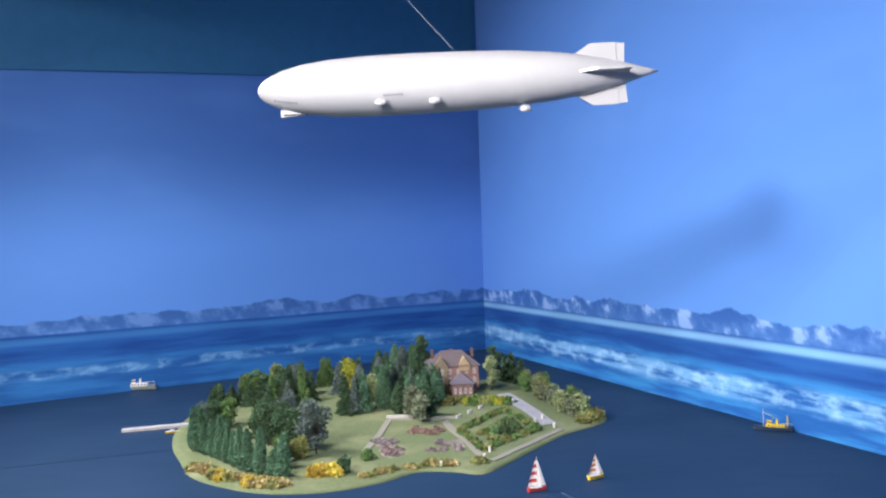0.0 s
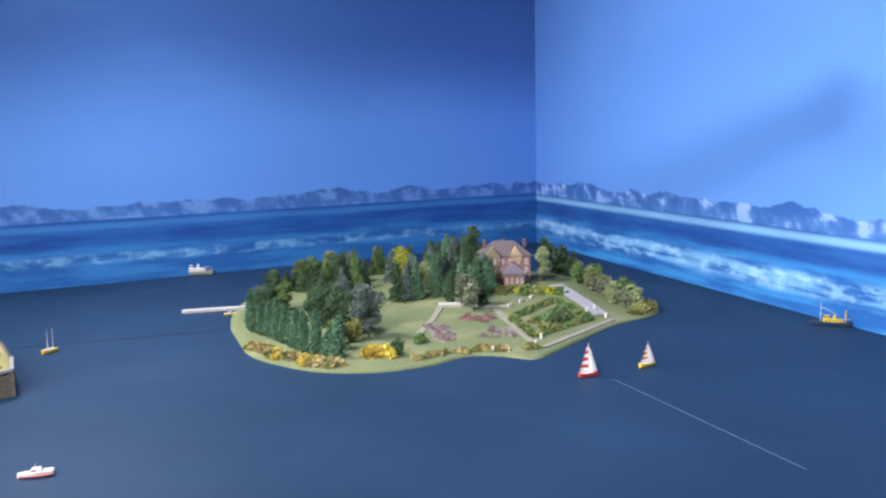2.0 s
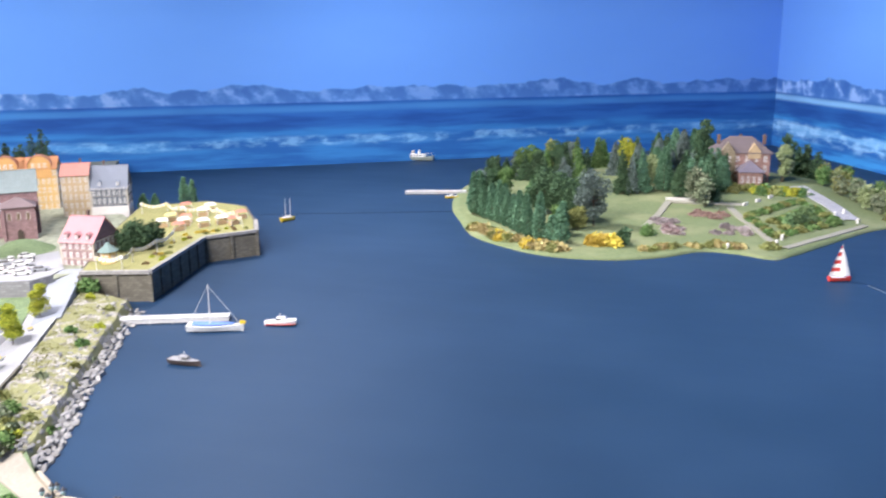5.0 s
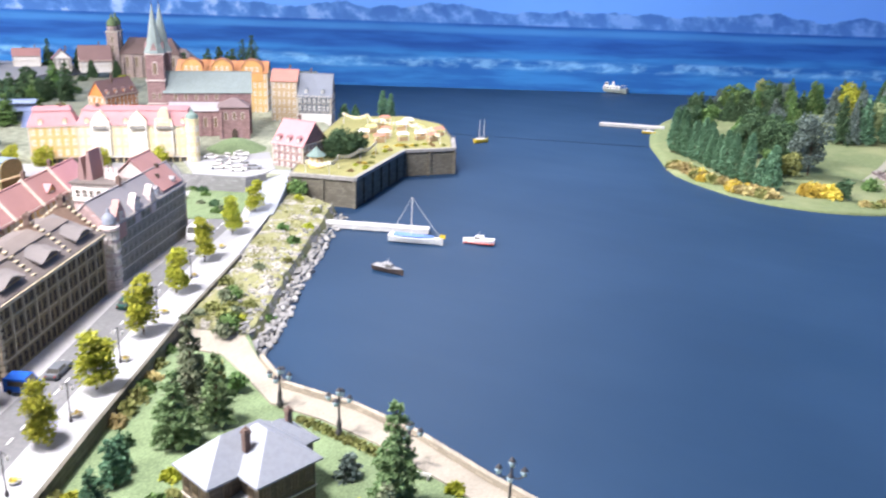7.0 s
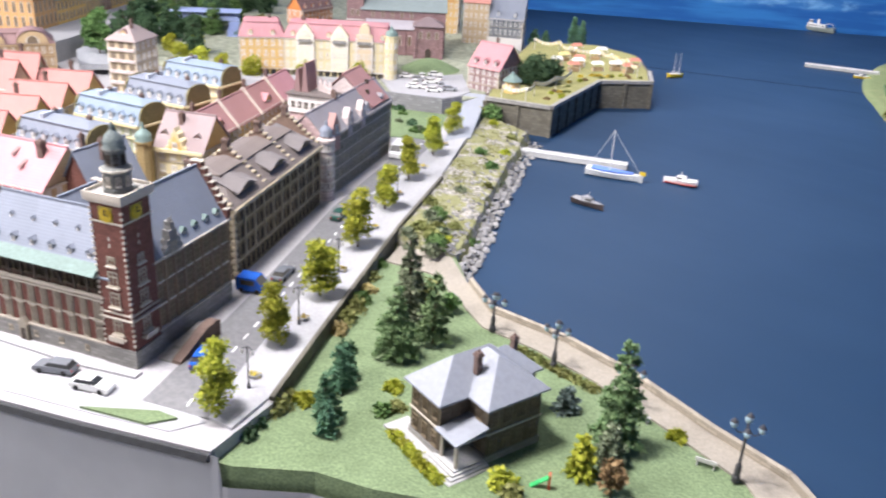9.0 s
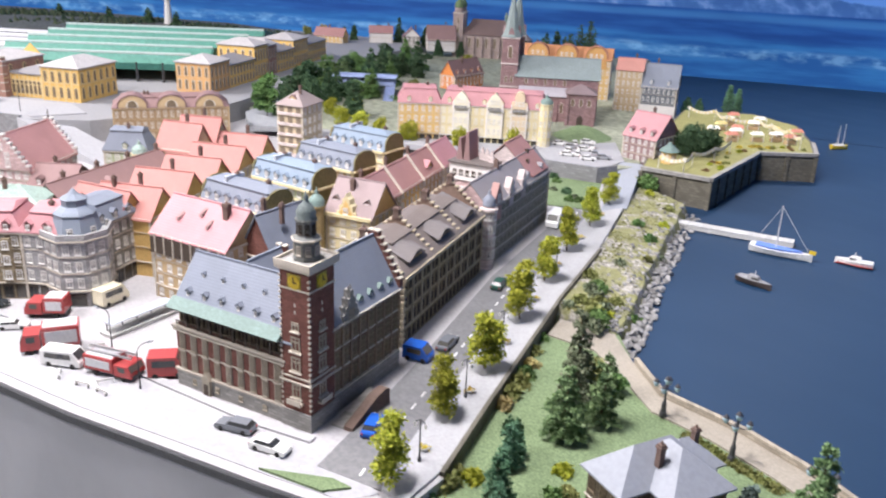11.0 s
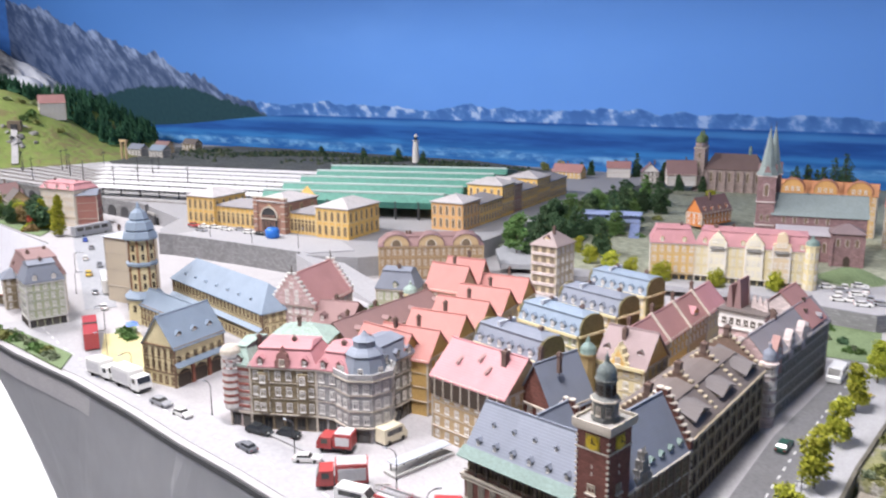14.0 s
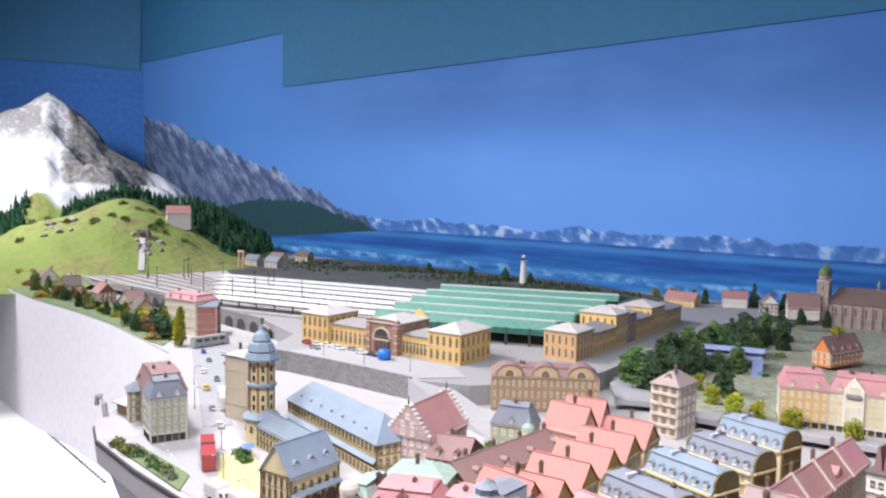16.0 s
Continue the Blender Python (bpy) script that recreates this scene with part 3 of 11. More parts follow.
def gable_wall(house, w, d, h, rh, axis, material, at):
    """The triangle of wall under a gable: axis x for gables on the sides L and R, y for F and B."""
    s = Shape()
    if axis == "x":
        x = 0.0 if at == "L" else w - 0.003
        s.extrude_x([(0, h), (d, h), (d / 2, h + rh)], x, x + 0.003)
    else:
        y = 0.0 if at == "F" else d - 0.003
        s.extrude_y([(0, h), (w, h), (w / 2, h + rh)], y, y + 0.003)
    return part("gable", s, material, house)


def dormer(house, x, y, z, turn, w, h, depth, wall_mat, roof_mat):
    m = pose(x, y, z, 0, 0, turn)
    s = Shape()
    s.box(-w / 2, w / 2, 0, depth, 0, h)
    s.extrude_y([(-w / 2, h), (w / 2, h), (0, h + w * 0.45)], 0, depth)
    d = part("dormer", s, wall_mat, house, m=m)
    r = Shape()
    slab(r, (-w * 0.65, -0.0015, h - 0.001), (0, -0.0015, h + w * 0.5), (0, depth, h + w * 0.5), (-w * 0.65, depth, h - 0.001), 0.0009)
    slab(r, (0, -0.0015, h + w * 0.5), (w * 0.65, -0.0015, h - 0.001), (w * 0.65, depth, h - 0.001), (0, depth, h + w * 0.5), 0.0009)
    part("dormer_roof", r, roof_mat, d)
    part("window", window_for(w * 0.62, h * 0.75, WHITE), None, d, m=pose(0, 0, h * 0.15))
    return d


def chimney(house, x, y, z, w=0.006, h=0.016, material=None):
    s = Shape()
    s.box(-w / 2, w / 2, -w / 2, w / 2, 0, h)
    s.box(-w / 2 - 0.001, w / 2 + 0.001, -w / 2 - 0.001, w / 2 + 0.001, h * 0.82, h * 0.9)
    s.lathe([(w * 0.22, h), (w * 0.18, h + 0.003)], n=8)
    return part("chimney", s, material or SOOT, house, m=pose(x, y, z))


def shop_mesh(w, h, mat):
    key = ("shop", round(w, 3), round(h, 3), mat.name)
    if key not in WINDOWS:
        s = Shape()
        s.box(-w / 2, w / 2, -0.0012, 0.0004, h * 0.86, h)
        s.box(-w / 2, -w / 2 + 0.0015, -0.001, 0.0004, 0, h * 0.86)
        s.box(w / 2 - 0.0015, w / 2, -0.001, 0.0004, 0, h * 0.86)
        s.box(-0.0005, 0.0005, -0.0006, 0.0004, 0, h * 0.86)
        s.slot = 1
        s.box(-w / 2 + 0.0015, w / 2 - 0.0015, -0.0003, 0.0004, 0, h * 0.86)
        WINDOWS[key] = s.mesh("shop_window", mat, GLASS)
    return WINDOWS[key]


def town_house(label, p, q, d, eave, rise, wall_mat, roof_mat, roof="gable_x", floors=4, z=STREET, sides="FR", bay=0.019, storey=None,
               frame_mat=None, trim=None, shops=False, dormers=0, dormer_sides="F", chimneys=1, category="house", group="houses of the model town",
               name="town_house", top_wall=None, inset=0.012, dormer_mat=None, hidden=0):
    """A town house whose front runs from p to q, its depth d behind it; eave and rise are heights above its ground z."""
    w = dist(p, q)
    h = eave - z
    house = thing(name, label, category, pose(p[0], p[1], z, 0, 0, heading(p, q)), group)
    frame_mat, trim = frame_mat or WHITE, trim or TRIM
    s = Shape()
    s.box(0, w, 0, d, -0.004, h)
    part("wall", s, wall_mat, house)
    storey = storey or h / floors
    part("cornice", ring(w, d, h - 0.0026, 0.0026, 0.0026), trim, house)
    part("cornice", ring(w, d, storey * 0.97, 0.0020, 0.0018), trim, house)
    course = ring(w, d, 0, 0.0010, 0.0010).mesh("string_course", trim)
    for k in range(2, floors):
        part("string_course", course, None, house, m=pose(0, 0, storey * k))
    post = Shape().box(-0.0016, 0.0016, -0.0016, 0.0016, 0, h - 0.003).mesh("pilaster", trim)
    for x, y in ((0, 0), (w, 0), (w, d)):
        part("pilaster", post, None, house, m=pose(x, y, 0))
    for side in sides:
        run = w if side in "FB" else d
        n = max(1, round(run / bay))
        shop = shop_mesh(bay * 0.8, storey * 0.8, DARK) if shops else None
        facade(house, w, d, side, 0, storey, floors, n, min(bay * 0.5, storey * 0.42), storey * 0.56, frame_mat, shop, hidden)
    if roof == "gable_x":
        rs = roof_gable_x(w, d, h, rise)
        for at in "LR":
            gable_wall(house, w, d, h, rise, "x", top_wall or wall_mat, at)
    elif roof == "gable_y":
        rs = roof_gable_y(w, d, h, rise)
        for at in "FB":
            gable_wall(house, w, d, h, rise, "y", top_wall or wall_mat, at)
    elif roof == "hip":
        rs = roof_hip(w, d, h, rise)
    elif roof == "mansard":
        rs = roof_mansard(w, d, h, rise, inset)
    elif roof == "mansard_x":
        rs = roof_mansard(w, d, h, rise, inset, ends=False)
    part("roof", rs, roof_mat, house)
    for side in dormer_sides if dormers else "":
        fx, fy, turn = SIDES[side]
        run = w if side in "FB" else d
        for j in range(dormers):
            m = pose(fx * w, fy * d, 0, 0, 0, turn) @ pose(run * (j + 0.5) / dormers, 0.003 if roof[0] == "g" else -0.0015, 0)
            lift = rise * 0.12
            dormer(house, m.translation.x, m.translation.y, h + lift, turn, 0.0092, 0.0105, 0.014, dormer_mat or wall_mat, roof_mat)
    rnd = random.Random(label)
    for j in range(chimneys):
        x = w * (0.15 + 0.7 * rnd.random())
        y = d * (0.35 if roof != "gable_x" else 0.5) + d * 0.2 * rnd.random()
        chimney(house, x, y, h + rise * 0.75, 0.0055, 0.012 + rise * 0.3)
    return house


# ---- wall and roof finishes of the town ----
RED_BRICK = masonry("red_brick", (0.165, 0.070, 0.056))
BROWN_STONE = masonry("brown_stone", (0.25, 0.205, 0.135), 0.004)
GREY_STONE = masonry("grey_stone", (0.28, 0.27, 0.255), 0.004)
DARK_STONE = masonry("dark_wet_stone", (0.13, 0.12, 0.095), 0.006)
PALE_STONE = masonry("pale_pinkish_stone", (0.55, 0.47, 0.45), 0.004)
OCHRE = plain("ochre_render", (0.60, 0.40, 0.15), 0.8, 60, 0.15)
OLIVE = plain("olive_render", (0.24, 0.20, 0.09), 0.85, 60, 0.2)
CREAM = plain("cream_render", (0.62, 0.54, 0.33), 0.8, 60, 0.12)
SAND = plain("sandy_render", (0.45, 0.33, 0.19), 0.8, 60, 0.15)
PINK_STONE = masonry("dusky_pink_sandstone", (0.26, 0.165, 0.165), 0.004)
GREEN_R = plain("pale_green_render", (0.36, 0.39, 0.26), 0.8, 60, 0.12)
PALE_PINK = masonry("pale_pink_stucco", (0.50, 0.36, 0.35), 0.004)
WHITE_R = plain("off_white_render", (0.66, 0.63, 0.60), 0.8, 60, 0.1)
SLATE = tiles("blue_grey_slate", (0.185, 0.205, 0.25))
SLATE_DARK = tiles("dark_brown_slate", (0.135, 0.115, 0.108))
SLATE_BLUE = tiles("light_blue_slate", (0.205, 0.258, 0.325))
PINK_TILE = tiles("faded_pink_tile", (0.45, 0.225, 0.24))
RED_TILE = tiles("coral_red_tile", (0.41, 0.185, 0.165))
MAUVE_TILE = tiles("mauve_brown_tile", (0.245, 0.155, 0.15))
BRICK_TILE = tiles("brick_red_tile", (0.345, 0.185, 0.175))
COPPER = plain("green_copper", (0.16, 0.225, 0.205), 0.6, 50, 0.2)
GILT = plain("gilded_clock_face", (0.55, 0.40, 0.04), 0.4, 80, 0.2, metal=0.6)
ZINC = plain("pale_zinc_sheet", (0.42, 0.45, 0.50), 0.5, 40, 0.1, 0.1)


def onion(house, x, y, z, r, h, material, name="dome", label=""):
    s = Shape()
    s.lathe([(r * 1.1, 0), (r * 1.1, h * 0.06), (r, h * 0.1), (r * 1.08, h * 0.25), (r * 0.8, h * 0.45), (r * 0.35, h * 0.6), (r * 0.22, h * 0.68),
             (r * 0.3, h * 0.76), (r * 0.1, h * 0.86), (r * 0.04, h)], n=12)
    return part(name, s, material, house, label, m=pose(x, y, z), smooth=True)


def city_hall():
    """Red brick town hall: a front wing, a side wing along the street and a tower at the corner."""
    p, q = (-1.188, 0.334), (-1.003, 0.403)
    W = dist(p, q)
    hall = thing("city_hall", "red brick town hall with slate roofs and corner clock tower", "town hall", pose(*p, STREET, 0, 0, heading(p, q)))
    tw, td = 0.038, 0.043
    tx, ty = W - tw, -0.002
    fw, fd, h, rise = W - tw, 0.084, 0.103, 0.052
    part("wall", Shape().box(0, fw + 0.01, 0, fd, -0.004, 0.078), RED_BRICK, hall)
    part("attic_wall", Shape().box(0, fw + 0.01, 0.006, fd, 0.078, h), BROWN_STONE, hall, "recessed dark stone attic behind the gallery")
    part("plinth", Shape().box(-0.001, fw, -0.0022, fd + 0.001, -0.003, 0.020), GREY_STONE, hall, "grey stone plinth")
    for z, out, t in ((0.020, 0.0032, 0.0022), (0.047, 0.0012, 0.0012), (0.0715, 0.0030, 0.0020), (0.0762, 0.0042, 0.0022)):
        part("cornice", ring(fw, fd, z, out, t), TRIM, hall)
    pale = plain("greyish_sandstone_frame", (0.34, 0.30, 0.24), 0.75, 90, 0.15)
    tall, low = window_for(0.0066, 0.022, pale), window_for(0.0066, 0.020, pale)
    light = window_for(0.0115, 0.017, DARK)
    surround = Shape().box(-0.0045, 0.0045, -0.0009, 0.0004, 0.0222, 0.0715).mesh("window_surround", pale)
    post = Shape().box(-0.0011, 0.0011, -0.0012, 0.0016, 0.0784, h - 0.001).mesh("gallery_post", DARK)
    sill = Shape().box(-0.0050, 0.0050, -0.0026, 0.0002, 0, 0.0013).mesh("sill", TRIM)
    n = 9
    for i in range(n):
        x = fw * (i + 0.5) / n
        part("window_surround", surround, None, hall, m=pose(x, 0, 0))
        part("window", low, None, hall, m=pose(x, -0.0009, 0.0245))
        part("window", tall, None, hall, m=pose(x, -0.0009, 0.0485))
        part("sill", sill, None, hall, m=pose(x, 0, 0.0462))
        part("gallery_window", light, None, hall, m=pose(x, 0.006, 0.0805))
        part("gallery_post", post, None, hall, m=pose(x + fw / n / 2, 0, 0))
        if i % 2:
            part("cellar_window", window_for(0.006, 0.007, pale), None, hall, m=pose(x, -0.0022, 0.007))
    rail = Shape().box(0, fw, -0.0010, 0.0, 0.0835, 0.0845)
    for i in range(60):
        rail.box(fw * (i + 0.5) / 60 - 0.0003, fw * (i + 0.5) / 60 + 0.0003, -0.0008, -0.0002, 0.0784, 0.0835)
    part("gallery_rail", rail, DARK, hall, "dark iron gallery railing")
    door = Shape().box(-0.0055, 0.0055, -0.0065, 0, 0, 0.020).extrude_y([(-0.0068, 0.020), (0.0068, 0.020), (0.003, 0.026), (0, 0.030), (-0.003, 0.026)], -0.0072, 0)
    d = part("porch", door, pale, hall, "small stone porch with pointed hood", m=pose(fw * 0.30, 0, 0))
    part("door", Shape().box(-0.0032, 0.0032, -0.0070, -0.0062, 0, 0.0155), DARK, d, "dark timber door")
    part("roof", roof_gable_x(fw + 0.012, fd, h, rise, 0.003), SLATE, hall)
    gable_wall(hall, fw, fd, h, rise, "x", RED_BRICK, "L")
    s = Shape().box(-0.004, fw, -0.0085, 0.006, h - 0.0015, h + 0.0012)
    slab(s, (-0.004, -0.0095, h - 0.001), (fw, -0.0095, h - 0.001), (fw, 0.004, h + 0.0085), (-0.004, 0.004, h + 0.0085), 0.0022)
    part("gutter", s, COPPER, hall, "green copper eave strip")
    for row, n, z in ((0, 6, 0.016), (1, 5, 0.036)):
        for i in range(n):
            x = fw * (i + 0.55 + 0.25 * row) / (n + 0.3)
            y = z / rise * fd / 2
            k = 0.62 if row else 1.0
            dormer(hall, x, y - 0.004, h + z - 0.0045, 0, 0.0058 * k, 0.006 * k, 0.010, SLATE, SLATE)
    # side wing
    ww, wd, y0, wh, wr = 0.074, 0.140, 0.040, 0.110, 0.060
    wx = W - ww - 0.003
    part("wall", Shape().box(wx, wx + ww, y0, y0 + wd, -0.004, wh), masonry("red_brown_sandstone", (0.225, 0.15, 0.105), 0.004), hall, "red-brown stone side wing")
    part("plinth", Shape().box(wx + ww - 0.01, wx + ww + 0.002, y0, y0 + wd, -0.003, 0.024), GREY_STONE, hall, "grey stone plinth")
    part("roof", roof_gable_y(ww, wd, wh, wr, 0.003), SLATE, hall, m=pose(wx, y0, 0))
    stone, cope = Shape(), Shape()
    for k in range(8):
        half = ww / 2 * (1 - k / 8)
        z0, z1 = wh + 0.0078 * k, wh + 0.0078 * (k + 1) + 0.003
        stone.box(wx + ww / 2 - half - 0.003, wx + ww / 2 + half + 0.003, y0 + wd - 0.004, y0 + wd + 0.003, z0, z1)
        for sx in (-1, 1):
            x = wx + ww / 2 + sx * half
            cope.box(x - 0.0036, x + 0.0036, y0 + wd - 0.0046, y0 + wd + 0.0036, z1, z1 + 0.0016)
    g = part("gable", stone, RED_BRICK, hall, "stepped brick gable")
    tagged(part("coping", cope, TRIM, g), kind="stuff")
    for r in range(3):
        for i in range(8):
            part("window", window_for(0.0085, 0.0185, BROWN_STONE), None, hall, m=pose(wx + ww, y0 + wd * (i + 0.5) / 8, 0.030 + r * 0.026, 0, 0, 90))
    warm = plain("warm_brown_sandstone", (0.27, 0.20, 0.14), 0.8, 90, 0.2)
    pier = Shape().box(0, 0.0022, -0.0014, 0.0014, 0.024, wh - 0.004).mesh("pilaster", warm)
    for i in range(9):
        part("pilaster", pier, None, hall, m=pose(wx + ww, y0 + 0.002 + (wd - 0.004) * i / 8, 0))
    for i in range(4):
        dormer(hall, wx + ww - 0.004, y0 + wd * (i + 2.9) / 6.6, wh + 0.002, 90, 0.0080, 0.009, 0.015, COPPER, COPPER)
    orn = Shape()
    for k, (half, t) in enumerate(((0.015, 0.012), (0.011, 0.010), (0.0065, 0.010), (0.0030, 0.009))):
        orn.box(-half, half, -0.003, 0.006, 0.010 * k, 0.010 * k + t)
        for sx in (-1, 1):
            orn.lathe([(0.0018, 0), (0.0012, 0.003), (0.0003, 0.006)], sx * (half - 0.001), 0.0, 0.010 * k + t, 6)
    og = part("gable", orn, GREY_STONE, hall, "ornate grey dormer gable", m=pose(wx + ww, y0 + 0.034, wh - 0.006, 0, 0, 90))
    part("window", window_for(0.010, 0.013, pale), None, og, m=pose(0, -0.003, 0.003))
    for lev, out in ((0.024, 0.003), (0.052, 0.0016), (0.079, 0.0016), (wh - 0.004, 0.0042)):
        part("string_course", Shape().box(wx + ww - 0.0005, wx + ww + out, y0, y0 + wd, lev, lev + 0.0022), TRIM, hall)
    back = roof_gable_y(0.066, 0.062, h, 0.054, 0.002)
    part("roof", back, SLATE, hall, m=pose(0.040, 0.046, 0))
    stone, cope = Shape(), Shape()
    for k in range(7):
        half = 0.033 * (1 - k / 7)
        z0, z1 = h + 0.0078 * k, h + 0.0078 * (k + 1) + 0.002
        stone.box(0.073 - half - 0.002, 0.073 + half + 0.002, 0.104, 0.110, z0, z1)
        for sx in (-1, 1):
            cope.box(0.073 + sx * half - 0.003, 0.073 + sx * half + 0.003, 0.1034, 0.1106, z1, z1 + 0.0014)
    g = part("gable", stone, RED_BRICK, hall, "stepped brick gable")
    tagged(part("coping", cope, TRIM, g), kind="stuff")
    # tower
    top = 0.188
    tower = part("tower", Shape().box(tx, tx + tw, ty, ty + td, -0.004, top), RED_BRICK, hall, "square red brick clock tower")
    part("plinth", Shape().box(tx - 0.0015, tx + tw + 0.0015, ty - 0.0018, ty + td + 0.0015, -0.003, 0.021), GREY_STONE, tower)
    stones = Shape().box(-0.0013, 0.0013, -0.0013, 0.0013, 0, 0.0024).mesh("quoin", TRIM)
    for i in range(25):
        for x, y in ((tx, ty), (tx + tw, ty)):
            part("quoin", stones, None, tower, m=pose(x, y, 0.026 + 0.0063 * i))
    for z, out in ((0.056, 0.0026), (0.062, 0.0016), (0.165, 0.0012)):
        part("ledge", ring(tw, td, 0, out, 0.0016), TRIM, tower, m=pose(tx, ty, z))
    slit = Shape().box(-0.0008, 0.0008, -0.0006, 0.0004, 0, 0.004).mesh("slit", TRIM)
    for m in (pose(tx + tw / 2, ty, 0), pose(tx + tw, ty + td / 2, 0, 0, 0, 90)):
        part("balcony", Shape().box(-0.0095, 0.0095, -0.0065, 0, 0.031, 0.0335).box(-0.0095, 0.0095, -0.0065, -0.0058, 0.0335, 0.0375), TRIM, tower, "small pale stone balcony", m=m)
        for z, w, hh in ((0.038, 0.012, 0.016), (0.070, 0.0125, 0.017), (0.094, 0.0125, 0.017), (0.118, 0.010, 0.010)):
            part("window", window_for(w, hh, pale), None, tower, m=m @ pose(0, 0, z))
            part("sill", Shape().box(-w * 0.66, w * 0.66, -0.0026, 0.0003, z - 0.0022, z - 0.0004), TRIM, tower, m=m)
        for z in (0.138, 0.146):
            part("slit", slit, None, tower, m=m @ pose(0, 0, z))
    face = Shape().lathe([(0.0078, 0), (0.0078, 0.0012), (0.0066, 0.0016)], n=20).mesh("clock_face", GILT)
    hm = Shape().box(-0.0007, 0.0007, 0, 0.006, 0.0018, 0.0022).box(0, 0.0044, -0.0005, 0.0005, 0.0018, 0.0022).mesh("clock_pointer", DARK)
    corner = Shape().box(-0.0085, 0.0085, -0.0085, 0.0085, -0.0002, 0.0005).mesh("clock_panel", plain("dull_gilt_panel", (0.30, 0.24, 0.05), 0.6, 80, 0.25))
    for m in (pose(tx + tw / 2, ty, 0.174, 90, 0, 0), pose(tx + tw, ty + td / 2, 0.174, 90, 0, 90), pose(tx, ty + td / 2, 0.174, 90, 0, -90)):
        part("clock_panel", corner, None, tower, "dull gilt square behind the clock face", m=m)
        c = part("clock_face", face, None, tower, "gilded clock face", m=m)
        part("clock_pointer", hm, None, c)
    for z, out, t in ((top - 0.002, 0.0020, 0.002), (top, 0.0040, 0.003)):
        part("cornice", ring(tw, td, 0, out, t), TRIM, tower, m=pose(tx, ty, z))
    part("terrace", Shape().box(tx - 0.003, tx + tw + 0.003, ty - 0.003, ty + td + 0.003, top + 0.003, top + 0.006), GREY_STONE, tower)
    s = Shape()
    for x0, x1, ya, yb in ((-0.0045, tw + 0.0045, -0.0045, -0.0030), (-0.0045, tw + 0.0045, td + 0.003, td + 0.0045), (-0.0045, -0.0030, -0.003, td + 0.003), (tw + 0.0030, tw + 0.0045, -0.003, td + 0.003)):
        s.box(tx + x0, tx + x1, ty + ya, ty + yb, top + 0.003, top + 0.0095)
    part("parapet", s, TRIM, tower, "pale stone parapet")
    cx, cy = tx + tw / 2, ty + td / 2
    dark = plain("dark_weathered_stone", (0.16, 0.165, 0.155), 0.8)
    lan = Shape().lathe([(0.0150, 0), (0.0150, 0.004), (0.0138, 0.006), (0.0138, 0.020), (0.0158, 0.022), (0.0158, 0.0245), (0.0120, 0.0265), (0.0100, 0.0285), (0.0100, 0.042), (0.0122, 0.0435), (0.0122, 0.0455)], n=8, turn=0.39)
    lantern = part("lantern", lan, dark, tower, "eight-sided weathered stone lantern", m=pose(cx, cy, top + 0.005))
    band = Shape().lathe([(0.0160, 0.0225), (0.0164, 0.0235), (0.0160, 0.0248)], n=8, turn=0.39)
    part("ledge", band, TRIM, lantern)
    for a in range(8):
        part("window", window_for(0.0055, 0.010, TRIM), None, lantern, m=pose(0, 0, 0.008, 0, 0, 45 * a) @ pose(0, -0.0129, 0))
        part("window", window_for(0.0045, 0.010, DARK), None, lantern, m=pose(0, 0, 0.030, 0, 0, 45 * a) @ pose(0, -0.0094, 0))
    onion(tower, cx, cy, top + 0.0495, 0.0098, 0.030, plain("grey_weathered_copper", (0.13, 0.155, 0.15), 0.6), "dome", "weathered copper dome with finial")
    ramp = Shape().extrude_y([(0, 0), (0.075, 0), (0.075, 0.020), (0.068, 0.0225), (0.050, 0.0215), (0.0, 0.005)], -0.012, 0)
    rw = part("ramp_wall", ramp, plain("red_brown_ramp_wall", (0.16, 0.11, 0.09), 0.85, 90, 0.25), hall, "low curved ramp wall beside the street", m=pose(W + 0.026, 0.022, 0, 0, 0, 90))
    part("ramp_floor", Shape().extrude_y([(0, 0), (0.075, 0), (0.075, 0.012)], 0, 0.018), GREY_STONE, rw, "grey ramp to the side door")
    return hall

city_hall()


def stepped_party_wall(x, half, y0, y1, h, steps, rise, material):
    """Wall that climbs a roof in steps from the street side, and its pale copings."""
    s, c = Shape(), Shape()
    run = (y1 - y0) / 2 / steps
    for j in range(steps):
        for a, b in ((y0 + run * j, y1 - run * j),):
            s.box(x - half, x + half, a, b, h + rise * j, h + rise * (j + 1))
        for y in (y0 + run * j, y1 - run * (j + 1)):
            c.box(x - half - 0.0012, x + half + 0.0012, y - 0.0006, y + run * 0.72, h + rise * (j + 1), h + rise * (j + 1) + 0.0022)
    return s, c


